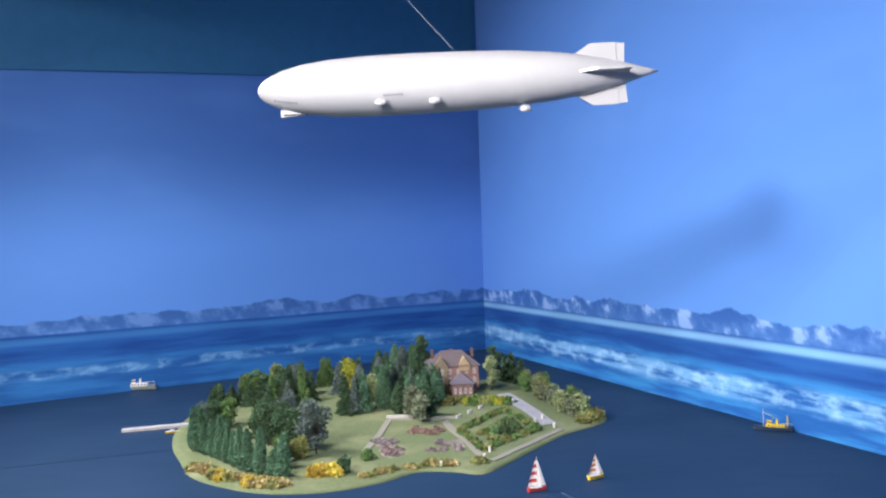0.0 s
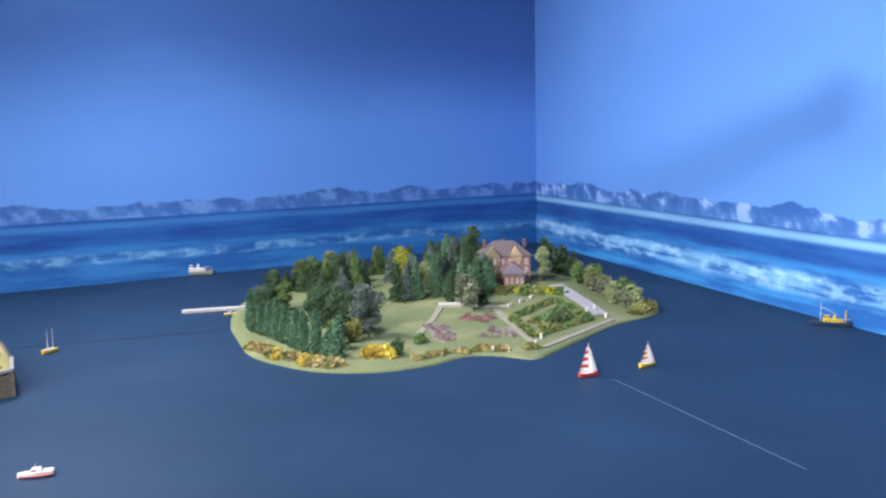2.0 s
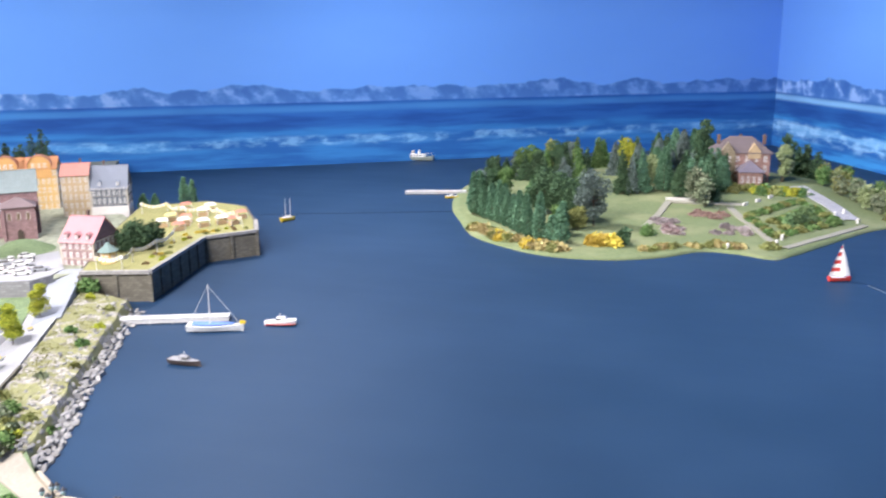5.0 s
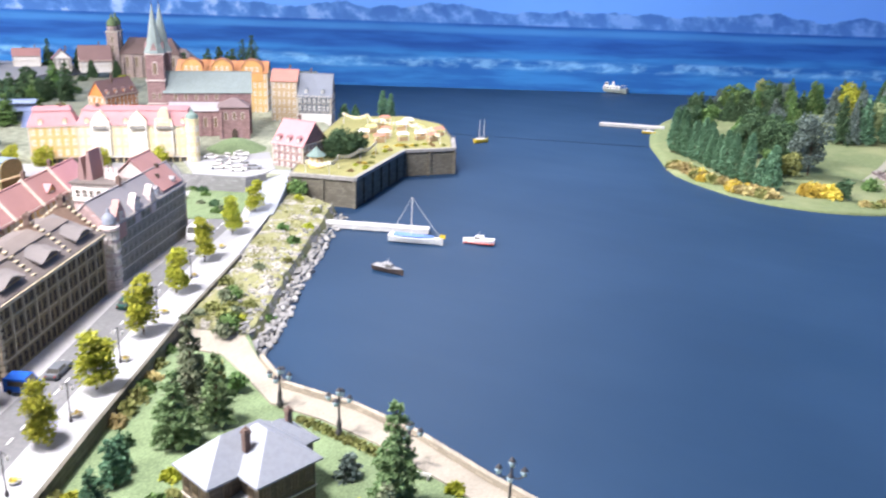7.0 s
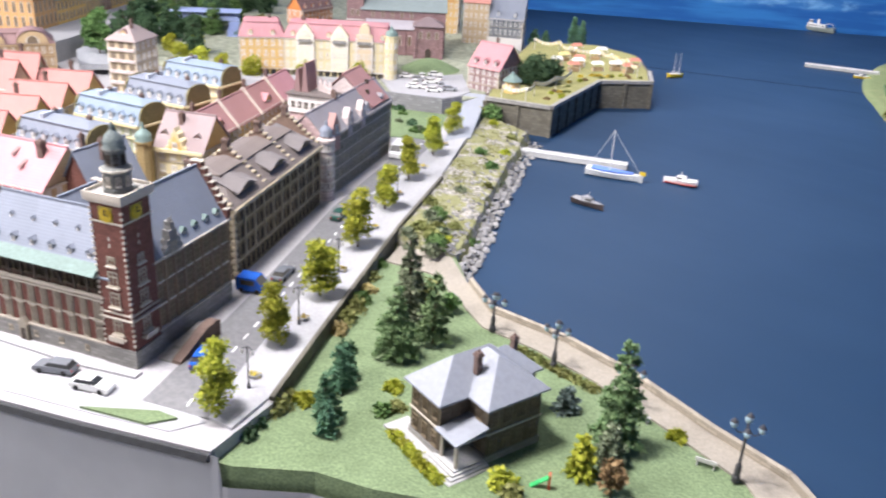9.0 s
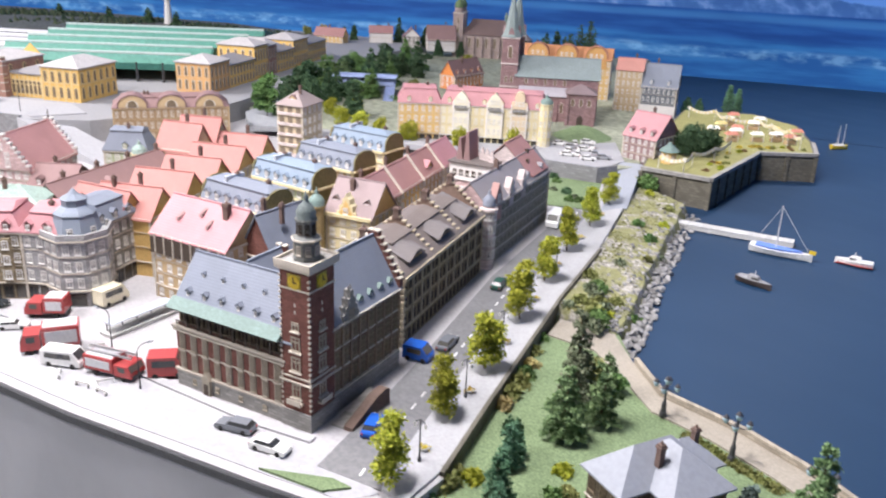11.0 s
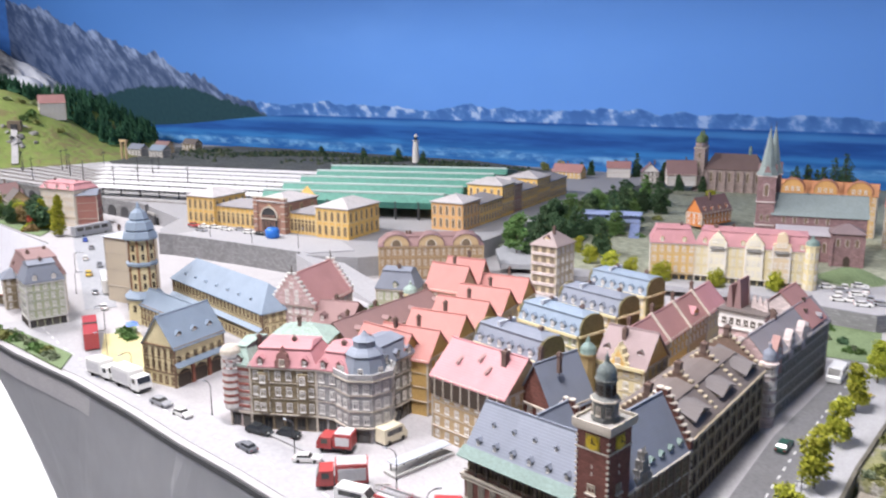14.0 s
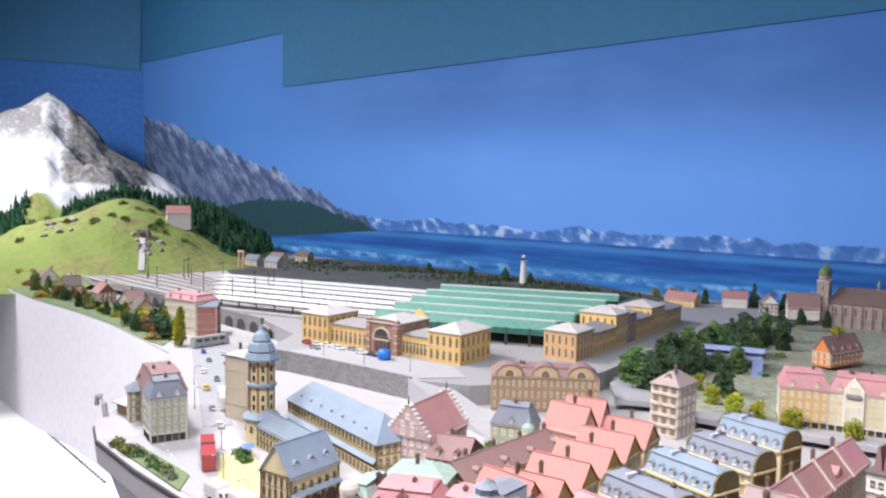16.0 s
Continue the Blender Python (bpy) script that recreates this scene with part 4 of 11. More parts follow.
def brown_block():
    p, q = (-1.106, 0.606), (-1.243, 0.872)
    facing = plain("olive_brown_facing", (0.225, 0.175, 0.100), 0.85, 70, 0.2, 0.3)
    pale = plain("buff_stone_dressing", (0.42, 0.36, 0.26), 0.8, 90, 0.15)
    slate = tiles("grey_brown_slate", (0.150, 0.125, 0.115))
    d0 = 0.115
    b = town_house("long brown stone block with dark mansard roof and stepped party walls", p, q, d0, 0.134, 0.030, facing, slate, "mansard",
                   4, sides="FLR", bay=0.0152, chimneys=0, category="town block", inset=0.034, frame_mat=DARK, trim=pale)
    w, h = dist(p, q), 0.099
    brick = plain("mottled_party_wall", (0.20, 0.135, 0.105), 0.85, 80, 0.3)
    n = 3
    for k in range(n + 1):
        y = w * k / n
        s, c = stepped_party_wall(y, 0.0030, 0.002, d0 - 0.002, h, 8, 0.0058, brick)
        pw = part("party_wall", s, brick, b, "stepped brown party wall")
        tagged(part("coping", c, pale, pw, "pale coping stones"), kind="stuff")
        chimney(b, y, d0 / 2, h + 0.044, 0.009, 0.016, SOOT)
    for k in range(n):
        x = w * (k + 0.5) / n
        s = Shape()
        s.box(-0.026, 0.026, 0.004, 0.05, -0.002, 0.012)
        m, n_arc = Shape(), 10
        for j in range(n_arc):
            u0, u1 = -1 + 2 * j / n_arc, -1 + 2 * (j + 1) / n_arc
            z0, z1 = (0.011 + 0.0085 * (0.5 + 0.5 * math.cos(math.pi * u)) for u in (u0, u1))
            slab(m, (0.029 * u0, -0.002, z0), (0.029 * u1, -0.002, z1), (0.026 * u1, 0.058, 0.034), (0.026 * u0, 0.058, 0.034), 0.0016)
        s.extrude_y([(0.026 * (-1 + 0.2 * j), 0.0115 + 0.0085 * (0.5 + 0.5 * math.cos(math.pi * (-1 + 0.2 * j)))) for j in range(11)], 0.004, 0.010)
        d = part("dormer", s, SLATE_DARK, b, "broad slate-hung dormer", m=pose(x, 0.004, h + 0.002))
        part("dormer_roof", m, tiles("dull_lilac_slate", (0.165, 0.148, 0.145)), d, "curved slate dormer roof")
        for i in range(5):
            part("window", window_for(0.0065, 0.0085, SAND), None, d, m=pose((i - 2) * 0.010, 0.004, 0.0015))
    part("eave_cornice", Shape().box(-0.003, w + 0.003, -0.0055, 0.0, h - 0.004, h + 0.0008), pale, b, "pale stone eaves cornice")
    pier = Shape().box(-0.0013, 0.0013, -0.0022, 0.0004, 0.026, h - 0.004).mesh("pilaster", pale)
    bays = round(w / 0.0152)
    for k in range(0, bays + 1, 2):
        part("pilaster", pier, None, b, m=pose(w * k / bays, 0, 0))
    quoin = Shape().box(-0.0032, 0.0032, -0.0032, 0.0032, 0, 0.0045).mesh("quoin", pale)
    for k in range(10):
        part("quoin", quoin, None, b, m=pose(0.0, 0.0, 0.008 + 0.009 * k))
    return b

brown_block()


def pink_block():
    p, q = (-1.251, 0.894), (-1.370, 1.165)
    slate = tiles("lilac_grey_slate", (0.25, 0.235, 0.25))
    b = town_house("long grey stone block with slate roof, turret and rear wing", p, q, 0.068, 0.140, 0.036, masonry("taupe_stone", (0.29, 0.27, 0.235), 0.004), slate, "gable_x", 5,
                   sides="F", bay=0.018, frame_mat=plain("grey_green_frames", (0.25, 0.245, 0.20)), dormers=4, chimneys=2, category="town block", dormer_mat=ZINC)
    w, h = dist(p, q), 0.105
    end = part("end_wall", Shape().extrude_x([(0.0, 0.0), (0.0, h), (0.034, h + 0.034), (0.068, h), (0.068, 0.0)], -0.0030, 0.001), PALE_PINK, b, "white and pink end facade with balconies")
    for r in range(5):
        for i in range(3):
            part("window", window_for(0.0085, 0.013, WHITE), None, end, m=pose(-0.0030, 0.066 - 0.021 * (i + 0.5), 0.008 + r * 0.021, 0, 0, 270))
        part("balcony", Shape().box(-0.0065, -0.003, 0.018, 0.050, 0.004 + 0.021 * r, 0.0065 + 0.021 * r), WHITE, end)
    # tall rear wing with a flat roof
    wing = part("rear_wing", Shape().box(0.160, 0.225, 0.066, 0.146, 0.0, 0.128), PALE_PINK, b, "pale pink rear wing with a white attic storey")
    attic = part("attic", Shape().box(0.1580, 0.1605, 0.066, 0.147, 0.098, 0.127), WHITE_R, wing, "white attic storey")
    for i in range(6):
        part("window", window_for(0.0075, 0.010, DARK), None, attic, m=pose(0.1580, 0.143 - 0.0128 * (i + 0.5), 0.106, 0, 0, 270))
    part("cornice", Shape().box(0.1545, 0.230, 0.062, 0.150, 0.127, 0.1305), SLATE_DARK, wing, "dark roof cornice")
    part("string_course", Shape().box(0.1570, 0.1600, 0.066, 0.147, 0.096, 0.0985), WHITE, wing)
    for r in range(3):
        for i in range(5):
            part("window", window_for(0.0085, 0.014, WHITE), None, wing, m=pose(0.160, 0.143 - 0.0155 * (i + 0.5), 0.016 + 0.027 * r, 0, 0, 270))
    for y, tall in ((0.135, 0.040), (0.120, 0.052)):
        blade = part("roof", Shape().extrude_x([(-0.0065, 0), (0.0065, 0), (0.0018, tall), (-0.0018, tall)], 0.172, 0.212), MAUVE_TILE, wing, "steep narrow mauve roof", m=pose(0, y, 0.1305))
        part("coping", Shape().extrude_x([(-0.0078, 0), (0.0078, 0), (0.0026, tall + 0.001), (-0.0026, tall + 0.001)], 0.2118, 0.2145), PALE_STONE, blade)
    for k, y in enumerate((0.074, 0.086, 0.098)):
        crest = Shape().extrude_x([(-0.005, 0), (0.005, 0), (0.0048, 0.012), (0.0026, 0.015), (0.0030, 0.019), (0, 0.025), (-0.0030, 0.019), (-0.0026, 0.015), (-0.0048, 0.012)], 0.180 + 0.006 * k, 0.184 + 0.006 * k)
        part("crest", crest, PALE_STONE, wing, "pale ornamental gable crest", m=pose(0, y, 0.1305))
    t = Shape().lathe([(0.013, 0), (0.013, 0.098), (0.0155, 0.100), (0.0155, 0.104), (0.011, 0.106), (0.011, 0.110)], n=12)
    tur = part("turret", t, PALE_STONE, b, "round pale corner turret", m=pose(0.004, 0.002, 0))
    for r in range(4):
        for a in range(5):
            part("window", window_for(0.006, 0.013, WHITE), None, tur, m=pose(0, 0, 0.02 + 0.022 * r, 0, 0, -90 + 36 * a) @ pose(0, -0.0128, 0))
    onion(tur, 0, 0, 0.109, 0.0105, 0.028, SLATE, "dome", "grey slate onion dome")
    gab = part("gable", Shape().extrude_y([(-0.015, -0.03), (0.015, -0.03), (0.015, 0.010), (0, 0.034), (-0.015, 0.010)], 0.0, 0.012), plain("dusty_pink_gable", (0.36, 0.22, 0.20), 0.8, 70, 0.15), b, "dusty pink gable beside the turret", m=pose(0.036, -0.002, h))
    part("window", window_for(0.010, 0.013, WHITE), None, gab, m=pose(0, 0, 0.002))
    red = roof_gable_x(0.078, 0.112, 0.112, 0.052, 0.003)
    part("roof", red, BRICK_TILE, b, "steep faded red roof", m=pose(w - 0.092, 0.002, 0))
    part("gable", Shape().extrude_x([(0, 0.0), (0, 0.112), (0.056, 0.164), (0.112, 0.112), (0.112, 0.0)], 0.0, 0.078), PALE_STONE, b, m=pose(w - 0.092, 0.002, -0.003))
    for x, z in ((0.022, 0.128), (0.050, 0.140)):
        part("roof_window", Shape().box(-0.003, 0.003, -0.002, 0.004, 0, 0.010), DARK, b, "small dark roof window", m=pose(w - 0.092 + x, (z - 0.112) / 0.052 * 0.056 + 0.002, z - 0.002))
    for k in range(2):
        s = Shape().extrude_y([(-0.010, -0.02), (0.010, -0.02), (0.010, 0.014), (0, 0.030), (-0.010, 0.014)], 0.0, 0.012)
        gb = part("gable", s, PALE_STONE, b, "small pointed stone gable", m=pose(0.095 + 0.06 * k, -0.002, h))
        part("window", window_for(0.009, 0.012, WHITE), None, gb, m=pose(0, 0, 0.004))
    return b


pink_block()


def mansard_house(p, q, d, wm, rm, label):
    """A town house under a mansard roof; its end walls are blank, olive and round-topped."""
    b = town_house(label, p, q, d, 0.146, 0.029, wm, rm, "mansard_x", 5, hidden=1, sides="F", bay=0.0165, dormers=6, dormer_sides="F", chimneys=0, inset=0.011, dormer_mat=ZINC, trim=CREAM)
    w, h = dist(p, q), 0.111
    end = plain("dark_olive_end_wall", (0.15, 0.13, 0.06), 0.9, 60, 0.25, 0.3)
    arc = [(d / 2 - d * 0.49 * math.cos(math.pi * i / 14), h + 0.0335 * math.sin(math.pi * i / 14) ** 0.55) for i in range(15)]
    face = [(0.001, 0.0), (0.001, h)] + arc[1:-1] + [(d - 0.001, h), (d - 0.001, 0.0)]
    for x in (-0.0045, w + 0.0012):
        g = part("end_wall", Shape().extrude_x(face, x, x + 0.0035), end, b, "blank olive end wall with rounded top")
        part("string_course", Shape().box(x - 0.0022, x + 0.0057, -0.001, d, h - 0.003, h + 0.0005), CREAM, g)
        part("string_course", Shape().box(x - 0.0012, x + 0.0047, 0, d, h - 0.027, h - 0.0255), OLIVE, g)
    part("eave_cornice", Shape().box(-0.001, w + 0.001, -0.0055, 0, h - 0.004, h + 0.001), CREAM, b)
    for k in (2, 3, 4):
        part("string_course", Shape().box(0, w, -0.0028, 0, h / 5 * k - 0.001, h / 5 * k + 0.001), CREAM, b)
    part("party_wall", Shape().box(-0.003, 0.003, 0.012, d - 0.012, h + 0.024, h + 0.040), ZINC, b, "low rendered wall along the roof", m=pose(w * 0.30, 0, 0))
    for i in range(2):
        chimney(b, w * (0.30 + 0.52 * i), d * 0.60, h + 0.029, 0.006, 0.013, SOOT)
    return b


for p, q, d, wm, rm, lab in (
    ((-1.530, 0.532), (-1.402, 0.568), 0.062, OLIVE, SLATE, "dull olive house with a grey-blue mansard roof and rounded gable"),
    ((-1.606, 0.662), (-1.474, 0.695), 0.062, GREEN_R, SLATE_BLUE, "pale green house with a light blue mansard roof"),
    ((-1.668, 0.788), (-1.536, 0.822), 0.062, SAND, SLATE, "sandy house with a grey-blue mansard roof and rounded gable"),
    ((-1.752, 0.918), (-1.622, 0.956), 0.062, CREAM, SLATE_BLUE, "cream house with a light blue mansard roof"),
):
    mansard_house(p, q, d, wm, rm, lab)


def pink_roof_house():
    p, q = (-1.449, 0.415), (-1.318, 0.463)
    b = town_house("pale house with timber gallery and large faded pink roof", p, q, 0.098, 0.136, 0.044, SAND, PINK_TILE, "gable_x", 5, sides="FRL", chimneys=0, bay=0.021)
    w, h = dist(p, q), 0.101
    part("gallery", Shape().box(-0.002, w + 0.002, -0.004, 0.0, h - 0.030, h - 0.006), DARK, b, "dark timber gallery under the eaves")
    for i in range(8):
        part("post", Shape().box(-0.0008, 0.0008, -0.0055, -0.004, h - 0.032, h), TRIM, b, m=pose(w * (i + 0.5) / 8, 0, 0))
    chimney(b, w * 0.80, 0.036, h + 0.028, 0.009, 0.026)
    for x, y in ((0.25, 0.012), (0.5, 0.022), (0.66, 0.010)):
        s = Shape().extrude_x([(-0.008, 0), (0.010, 0.008), (0.010, 0.011), (-0.006, 0.004)], -0.0025, 0.0025)
        part("roof_window", s, MAUVE_TILE, b, "small shed dormer", m=pose(w * x, y + 0.012, h + (y + 0.010) / 0.049 * 0.044))
    return b


pink_roof_house()
town_house("narrow house with steep blue slate roof and stepped chimneys", (-1.345, 0.500), (-1.278, 0.518), 0.085, 0.120, 0.060, RED_BRICK, SLATE, "gable_y", 4, sides="FR", chimneys=2)
ochre_house = town_house("ochre house with a decorated gable and mauve roof", (-1.382, 0.668), (-1.312, 0.702), 0.084, 0.140, 0.045, CREAM, tiles("dusky_mauve_tile", (0.27, 0.205, 0.205)), "gable_x", 5, sides="FR", chimneys=0, top_wall=OCHRE, hidden=1)
scroll = [(-0.017, -0.006), (0.017, -0.006), (0.017, 0.004), (0.012, 0.006), (0.0115, 0.014), (0.007, 0.017), (0.006, 0.025), (0.002, 0.028), (0, 0.034), (-0.002, 0.028), (-0.006, 0.025), (-0.007, 0.017), (-0.0115, 0.014), (-0.012, 0.006), (-0.017, 0.004)]
front_gable = part("gable", Shape().extrude_y(scroll, -0.003, 0.012), CREAM, ochre_house, "cream scrolled front gable", m=pose(0.036, 0, 0.105))
part("gable_panel", Shape().extrude_y([(0.62 * x, 0.62 * z + 0.003) for x, z in scroll], -0.0042, -0.002), OCHRE, front_gable, "ochre painted panel")
part("window", window_for(0.008, 0.011, WHITE), None, front_gable, m=pose(0, -0.0042, 0.001))
chimney(ochre_house, 0.030, 0.030, 0.128, 0.007, 0.026)
for x in (0.008, 0.064):
    dormer(ochre_house, x, 0.014, 0.115, 0, 0.010, 0.008, 0.018, MAUVE_TILE, SLATE_DARK)
part("eave_cornice", Shape().box(-0.002, 0.080, -0.006, 0.0, 0.100, 0.105), CREAM, ochre_house)
for i in range(4):
    p = (-1.392 - 0.0445 * i, 0.772 + 0.0850 * i)
    q = (p[0] - 0.0440, p[1] + 0.0840)
    rose = (tiles("dusty_rose_tile", (0.34, 0.185, 0.18)), BRICK_TILE, BRICK_TILE, PINK_TILE)[i]
    t = town_house("terraced house with red-brown ridge roof behind the promenade street", p, q, 0.066, 0.128, 0.036, (OLIVE, OCHRE, SAND, CREAM)[i], rose, "gable_x", 5, sides="F", chimneys=1, hidden=3, bay=0.02)
    w = dist(p, q)
    para = Shape().extrude_x([(-0.006, 0.088), (0.033, 0.1315), (0.072, 0.088), (0.072, 0.092), (0.033, 0.1365), (-0.006, 0.092)], -0.0045, 0.0005)
    part("parapet", para, plain("cream_parapet", (0.56, 0.49, 0.42), 0.8), t, "pale party parapet over the roof")
    if i % 2 == 0:
        dormer(t, w * 0.5, 0.006, 0.096, 0, 0.022, 0.009, 0.026, OCHRE, PINK_TILE)
part("stair_turret", Shape().lathe([(0.012, 0), (0.012, 0.113), (0.014, 0.115), (0.014, 0.118)], n=10), plain("dull_ochre_render", (0.36, 0.27, 0.13), 0.85, 60, 0.2), m=pose(-1.383, 0.650, STREET))
tagged(bpy.data.objects["stair_turret"], "ochre round stair turret with green copper cap", "turret")
onion(bpy.data.objects["stair_turret"], 0, 0, 0.117, 0.012, 0.03, COPPER, "dome", "green copper cap")


PALE_GREY = masonry("pale_grey_ashlar", (0.35, 0.345, 0.345), 0.004)


def corner_building():
    """Grey and brown building with shops whose chamfered corner carries a cupola."""
    pts = [(-1.628, 0.150), (-1.602, 0.176), (-1.543, 0.263), (-1.503, 0.300)]
    rows = ((pts[0], pts[1], PALE_STONE, plain("pale_green_copper_sheet", (0.27, 0.35, 0.31)), "narrow brick and white striped corner house", 1), (pts[1], pts[2], BROWN_STONE, PINK_TILE, "brown stone house with shops and faded pink mansard roof", 3),
            (pts[2], pts[3], PALE_GREY, PINK_TILE, "grey stone house with shops and faded pink mansard roof", 2))
    for p, q, wm, rm, lab, n in rows:
        o = town_house(lab, p, q, 0.085, 0.137, 0.026, wm, rm, "mansard", 4, sides="FL", bay=0.0175, shops=True, dormers=n, chimneys=1, inset=0.012, category="town block", dormer_mat=plain("dusky_red_gable", (0.25, 0.13, 0.115), 0.8))
        wd = dist(p, q)
        if n == 3:
            orn = Shape().extrude_y([(-0.012, 0), (0.012, 0), (0.012, 0.012), (0.009, 0.014), (0.008, 0.022), (0.003, 0.026), (0, 0.034), (-0.003, 0.026), (-0.008, 0.022), (-0.009, 0.014), (-0.012, 0.012)], -0.003, 0.006)
            g = part("gable", orn, plain("dusky_red_gable", (0.30, 0.15, 0.12), 0.8), o, "ornate curved red-brown gable", m=pose(wd / 2, 0, 0.102))
            part("window", window_for(0.009, 0.012, TRIM), None, g, m=pose(0, -0.003, 0.003))
            for i in (0.2, 0.8):
                bay_s = Shape().prism([(-0.009, 0), (-0.006, -0.005), (0.006, -0.005), (0.009, 0)], 0.028, 0.094)
                ob = part("oriel", bay_s, wm, o, "stone oriel bay", m=pose(wd * i, 0, 0))
                for r in range(3):
                    part("window", window_for(0.009, 0.013, WHITE), None, ob, m=pose(0, -0.005, 0.033 + 0.0225 * r))
        if n == 1:
            for z in (0.034, 0.046, 0.058, 0.070, 0.082, 0.094):
                part("stripe", ring(wd, 0.085, z, 0.0016, 0.004), plain("brick_stripe", (0.30, 0.12, 0.10), 0.8), o, "red brick stripe")
            tur = part("turret", Shape().lathe([(0.012, 0.030), (0.0135, 0.034), (0.0135, 0.116), (0.0155, 0.118), (0.0155, 0.121)], n=14), WHITE_R, o, "round white turret with red stripes", m=pose(0.002, 0.002, 0))
            part("cap", Shape().lathe([(0.0160, 0.121), (0.0150, 0.126), (0.0100, 0.132), (0.002, 0.135)], n=14), plain("pale_stone_trim", (0.5, 0.45, 0.38)), tur, "low pale dome")
            for k in range(7):
                part("stripe", Shape().lathe([(0.0138, 0), (0.0141, 0.0022), (0.0138, 0.0044)], n=14), plain("brick_stripe", (0.30, 0.12, 0.10), 0.8), tur, "red brick stripe", m=pose(0, 0, 0.040 + 0.0112 * k))
            for k in range(4):
                part("window", window_for(0.0065, 0.013, WHITE), None, tur, m=pose(0, 0, 0.098, 0, 0, -80 + 45 * k) @ pose(0, -0.0136, 0))
    c = thing("corner_tower_house", "grey stone corner house with shops and a grey-blue slate cupola", "town block", pose(-1.510, 0.330, STREET, 0, 0, 60), "houses of the model town")
    t = Shape().lathe([(0.046, -0.004), (0.046, 0.1)], n=8, turn=0.39)
    part("wall", t, PALE_GREY, c)
    part("parapet", Shape().lathe([(0.001, 0.1006), (0.049, 0.1006), (0.049, 0.109), (0.045, 0.109), (0.045, 0.103), (0.001, 0.103)], n=8, turn=0.39), PALE_GREY, c)
    for z, o in ((0.024, 0.003), (0.098, 0.004), (0.05, 0.0012), (0.075, 0.0012)):
        part("cornice", Shape().lathe([(0.046 + o, z), (0.046 + o, z + 0.002)], n=8, turn=0.39), TRIM, c)
    roof = Shape().lathe([(0.035, 0.101), (0.028, 0.128), (0.030, 0.130), (0.026, 0.134), (0.017, 0.140), (0.017, 0.148), (0.019, 0.150), (0.008, 0.156), (0.001, 0.164)], n=8, turn=0.39)
    part("roof", roof, tiles("pale_grey_blue_slate", (0.21, 0.24, 0.29)), c, "grey-blue slate cupola with stepped top")
    for a in range(8):
        turn = 45 * a
        for r in range(3):
            for i in (-1, 1):
                part("window", window_for(0.009, 0.014, WHITE), None, c, m=pose(0, 0, 0.03 + 0.0245 * r, 0, 0, turn) @ pose(i * 0.008, -0.0425, 0))
        part("shop_window", shop_mesh(0.026, 0.018, DARK), None, c, m=pose(0, 0, 0.002, 0, 0, turn) @ pose(0, -0.0425, 0))
        part("attic_window", window_for(0.008, 0.011, WHITE), None, c, m=pose(0, 0, 0.106, 0, 0, turn) @ pose(0, -0.0405, 0))
    town_house("grey stone wing with shops beside the cupola", (-1.503, 0.352), (-1.548, 0.428), 0.07, 0.137, 0.026, GREY_STONE, SLATE, "mansard", 4, sides="FR", bay=0.0175, shops=True, dormers=3, chimneys=1)


corner_building()

# coral-roofed terrace
for k in range(6):
    a = (-1.462 - 0.0575 * k, 0.362 + 0.0775 * k)
    b = (a[0] - 0.044, a[1] + 0.060)
    if k == 0:
        a, b = (-1.535, 0.395), (-1.560, 0.450)
    town_house("ochre terraced house with a coral red gable roof", a, b, 0.10, 0.130, 0.038, OCHRE if k % 2 else CREAM, RED_TILE, "gable_y", 4, sides="FR", chimneys=1, bay=0.018, frame_mat=TRIM, top_wall=OCHRE, hidden=2)
for i in range(4):
    p = (-1.700 - 0.036 * i, 0.372 + 0.068 * i)
    q = (p[0] - 0.034, p[1] + 0.064)
    town_house("dark brick terraced house with a mauve gable roof", p, q, 0.07, 0.118, 0.028, BROWN_STONE, MAUVE_TILE, "gable_x", 4, sides="FR", chimneys=1, dormers=1, hidden=2)
for i, (p, q) in enumerate((((-1.835, 0.700), (-1.872, 0.748)), ((-1.800, 0.640), (-1.835, 0.695)))):
    town_house("yellow gabled house with a coral red roof", p, q, 0.08, 0.150, 0.045, CREAM, RED_TILE, "gable_y", 5, sides="FL", chimneys=1, bay=0.016)
town_house("grey-green house with a round-arched mansard roof", (-2.010, 0.545), (-1.952, 0.610), 0.06, 0.120, 0.038, GREEN_R, SLATE, "mansard", 3, sides="FRL", dormers=1)
for i, (x, y) in enumerate(((-1.86, 0.56),)):
    s = Shape().lathe([(0.013, 0), (0.013, 0.105), (0.015, 0.107), (0.015, 0.110)], n=10)
    o = tagged(part("stair_turret", s, CREAM, m=pose(x, y, STREET)), "cream round stair turret with pale green copper cap", "turret")
    onion(o, 0, 0, 0.110, 0.013, 0.026, plain("pale_green_copper_sheet", (0.27, 0.35, 0.31)), "dome", "pale green copper cap")


TIMBER = plain("brown_timber", (0.19, 0.125, 0.08), 0.7, 80, 0.2)


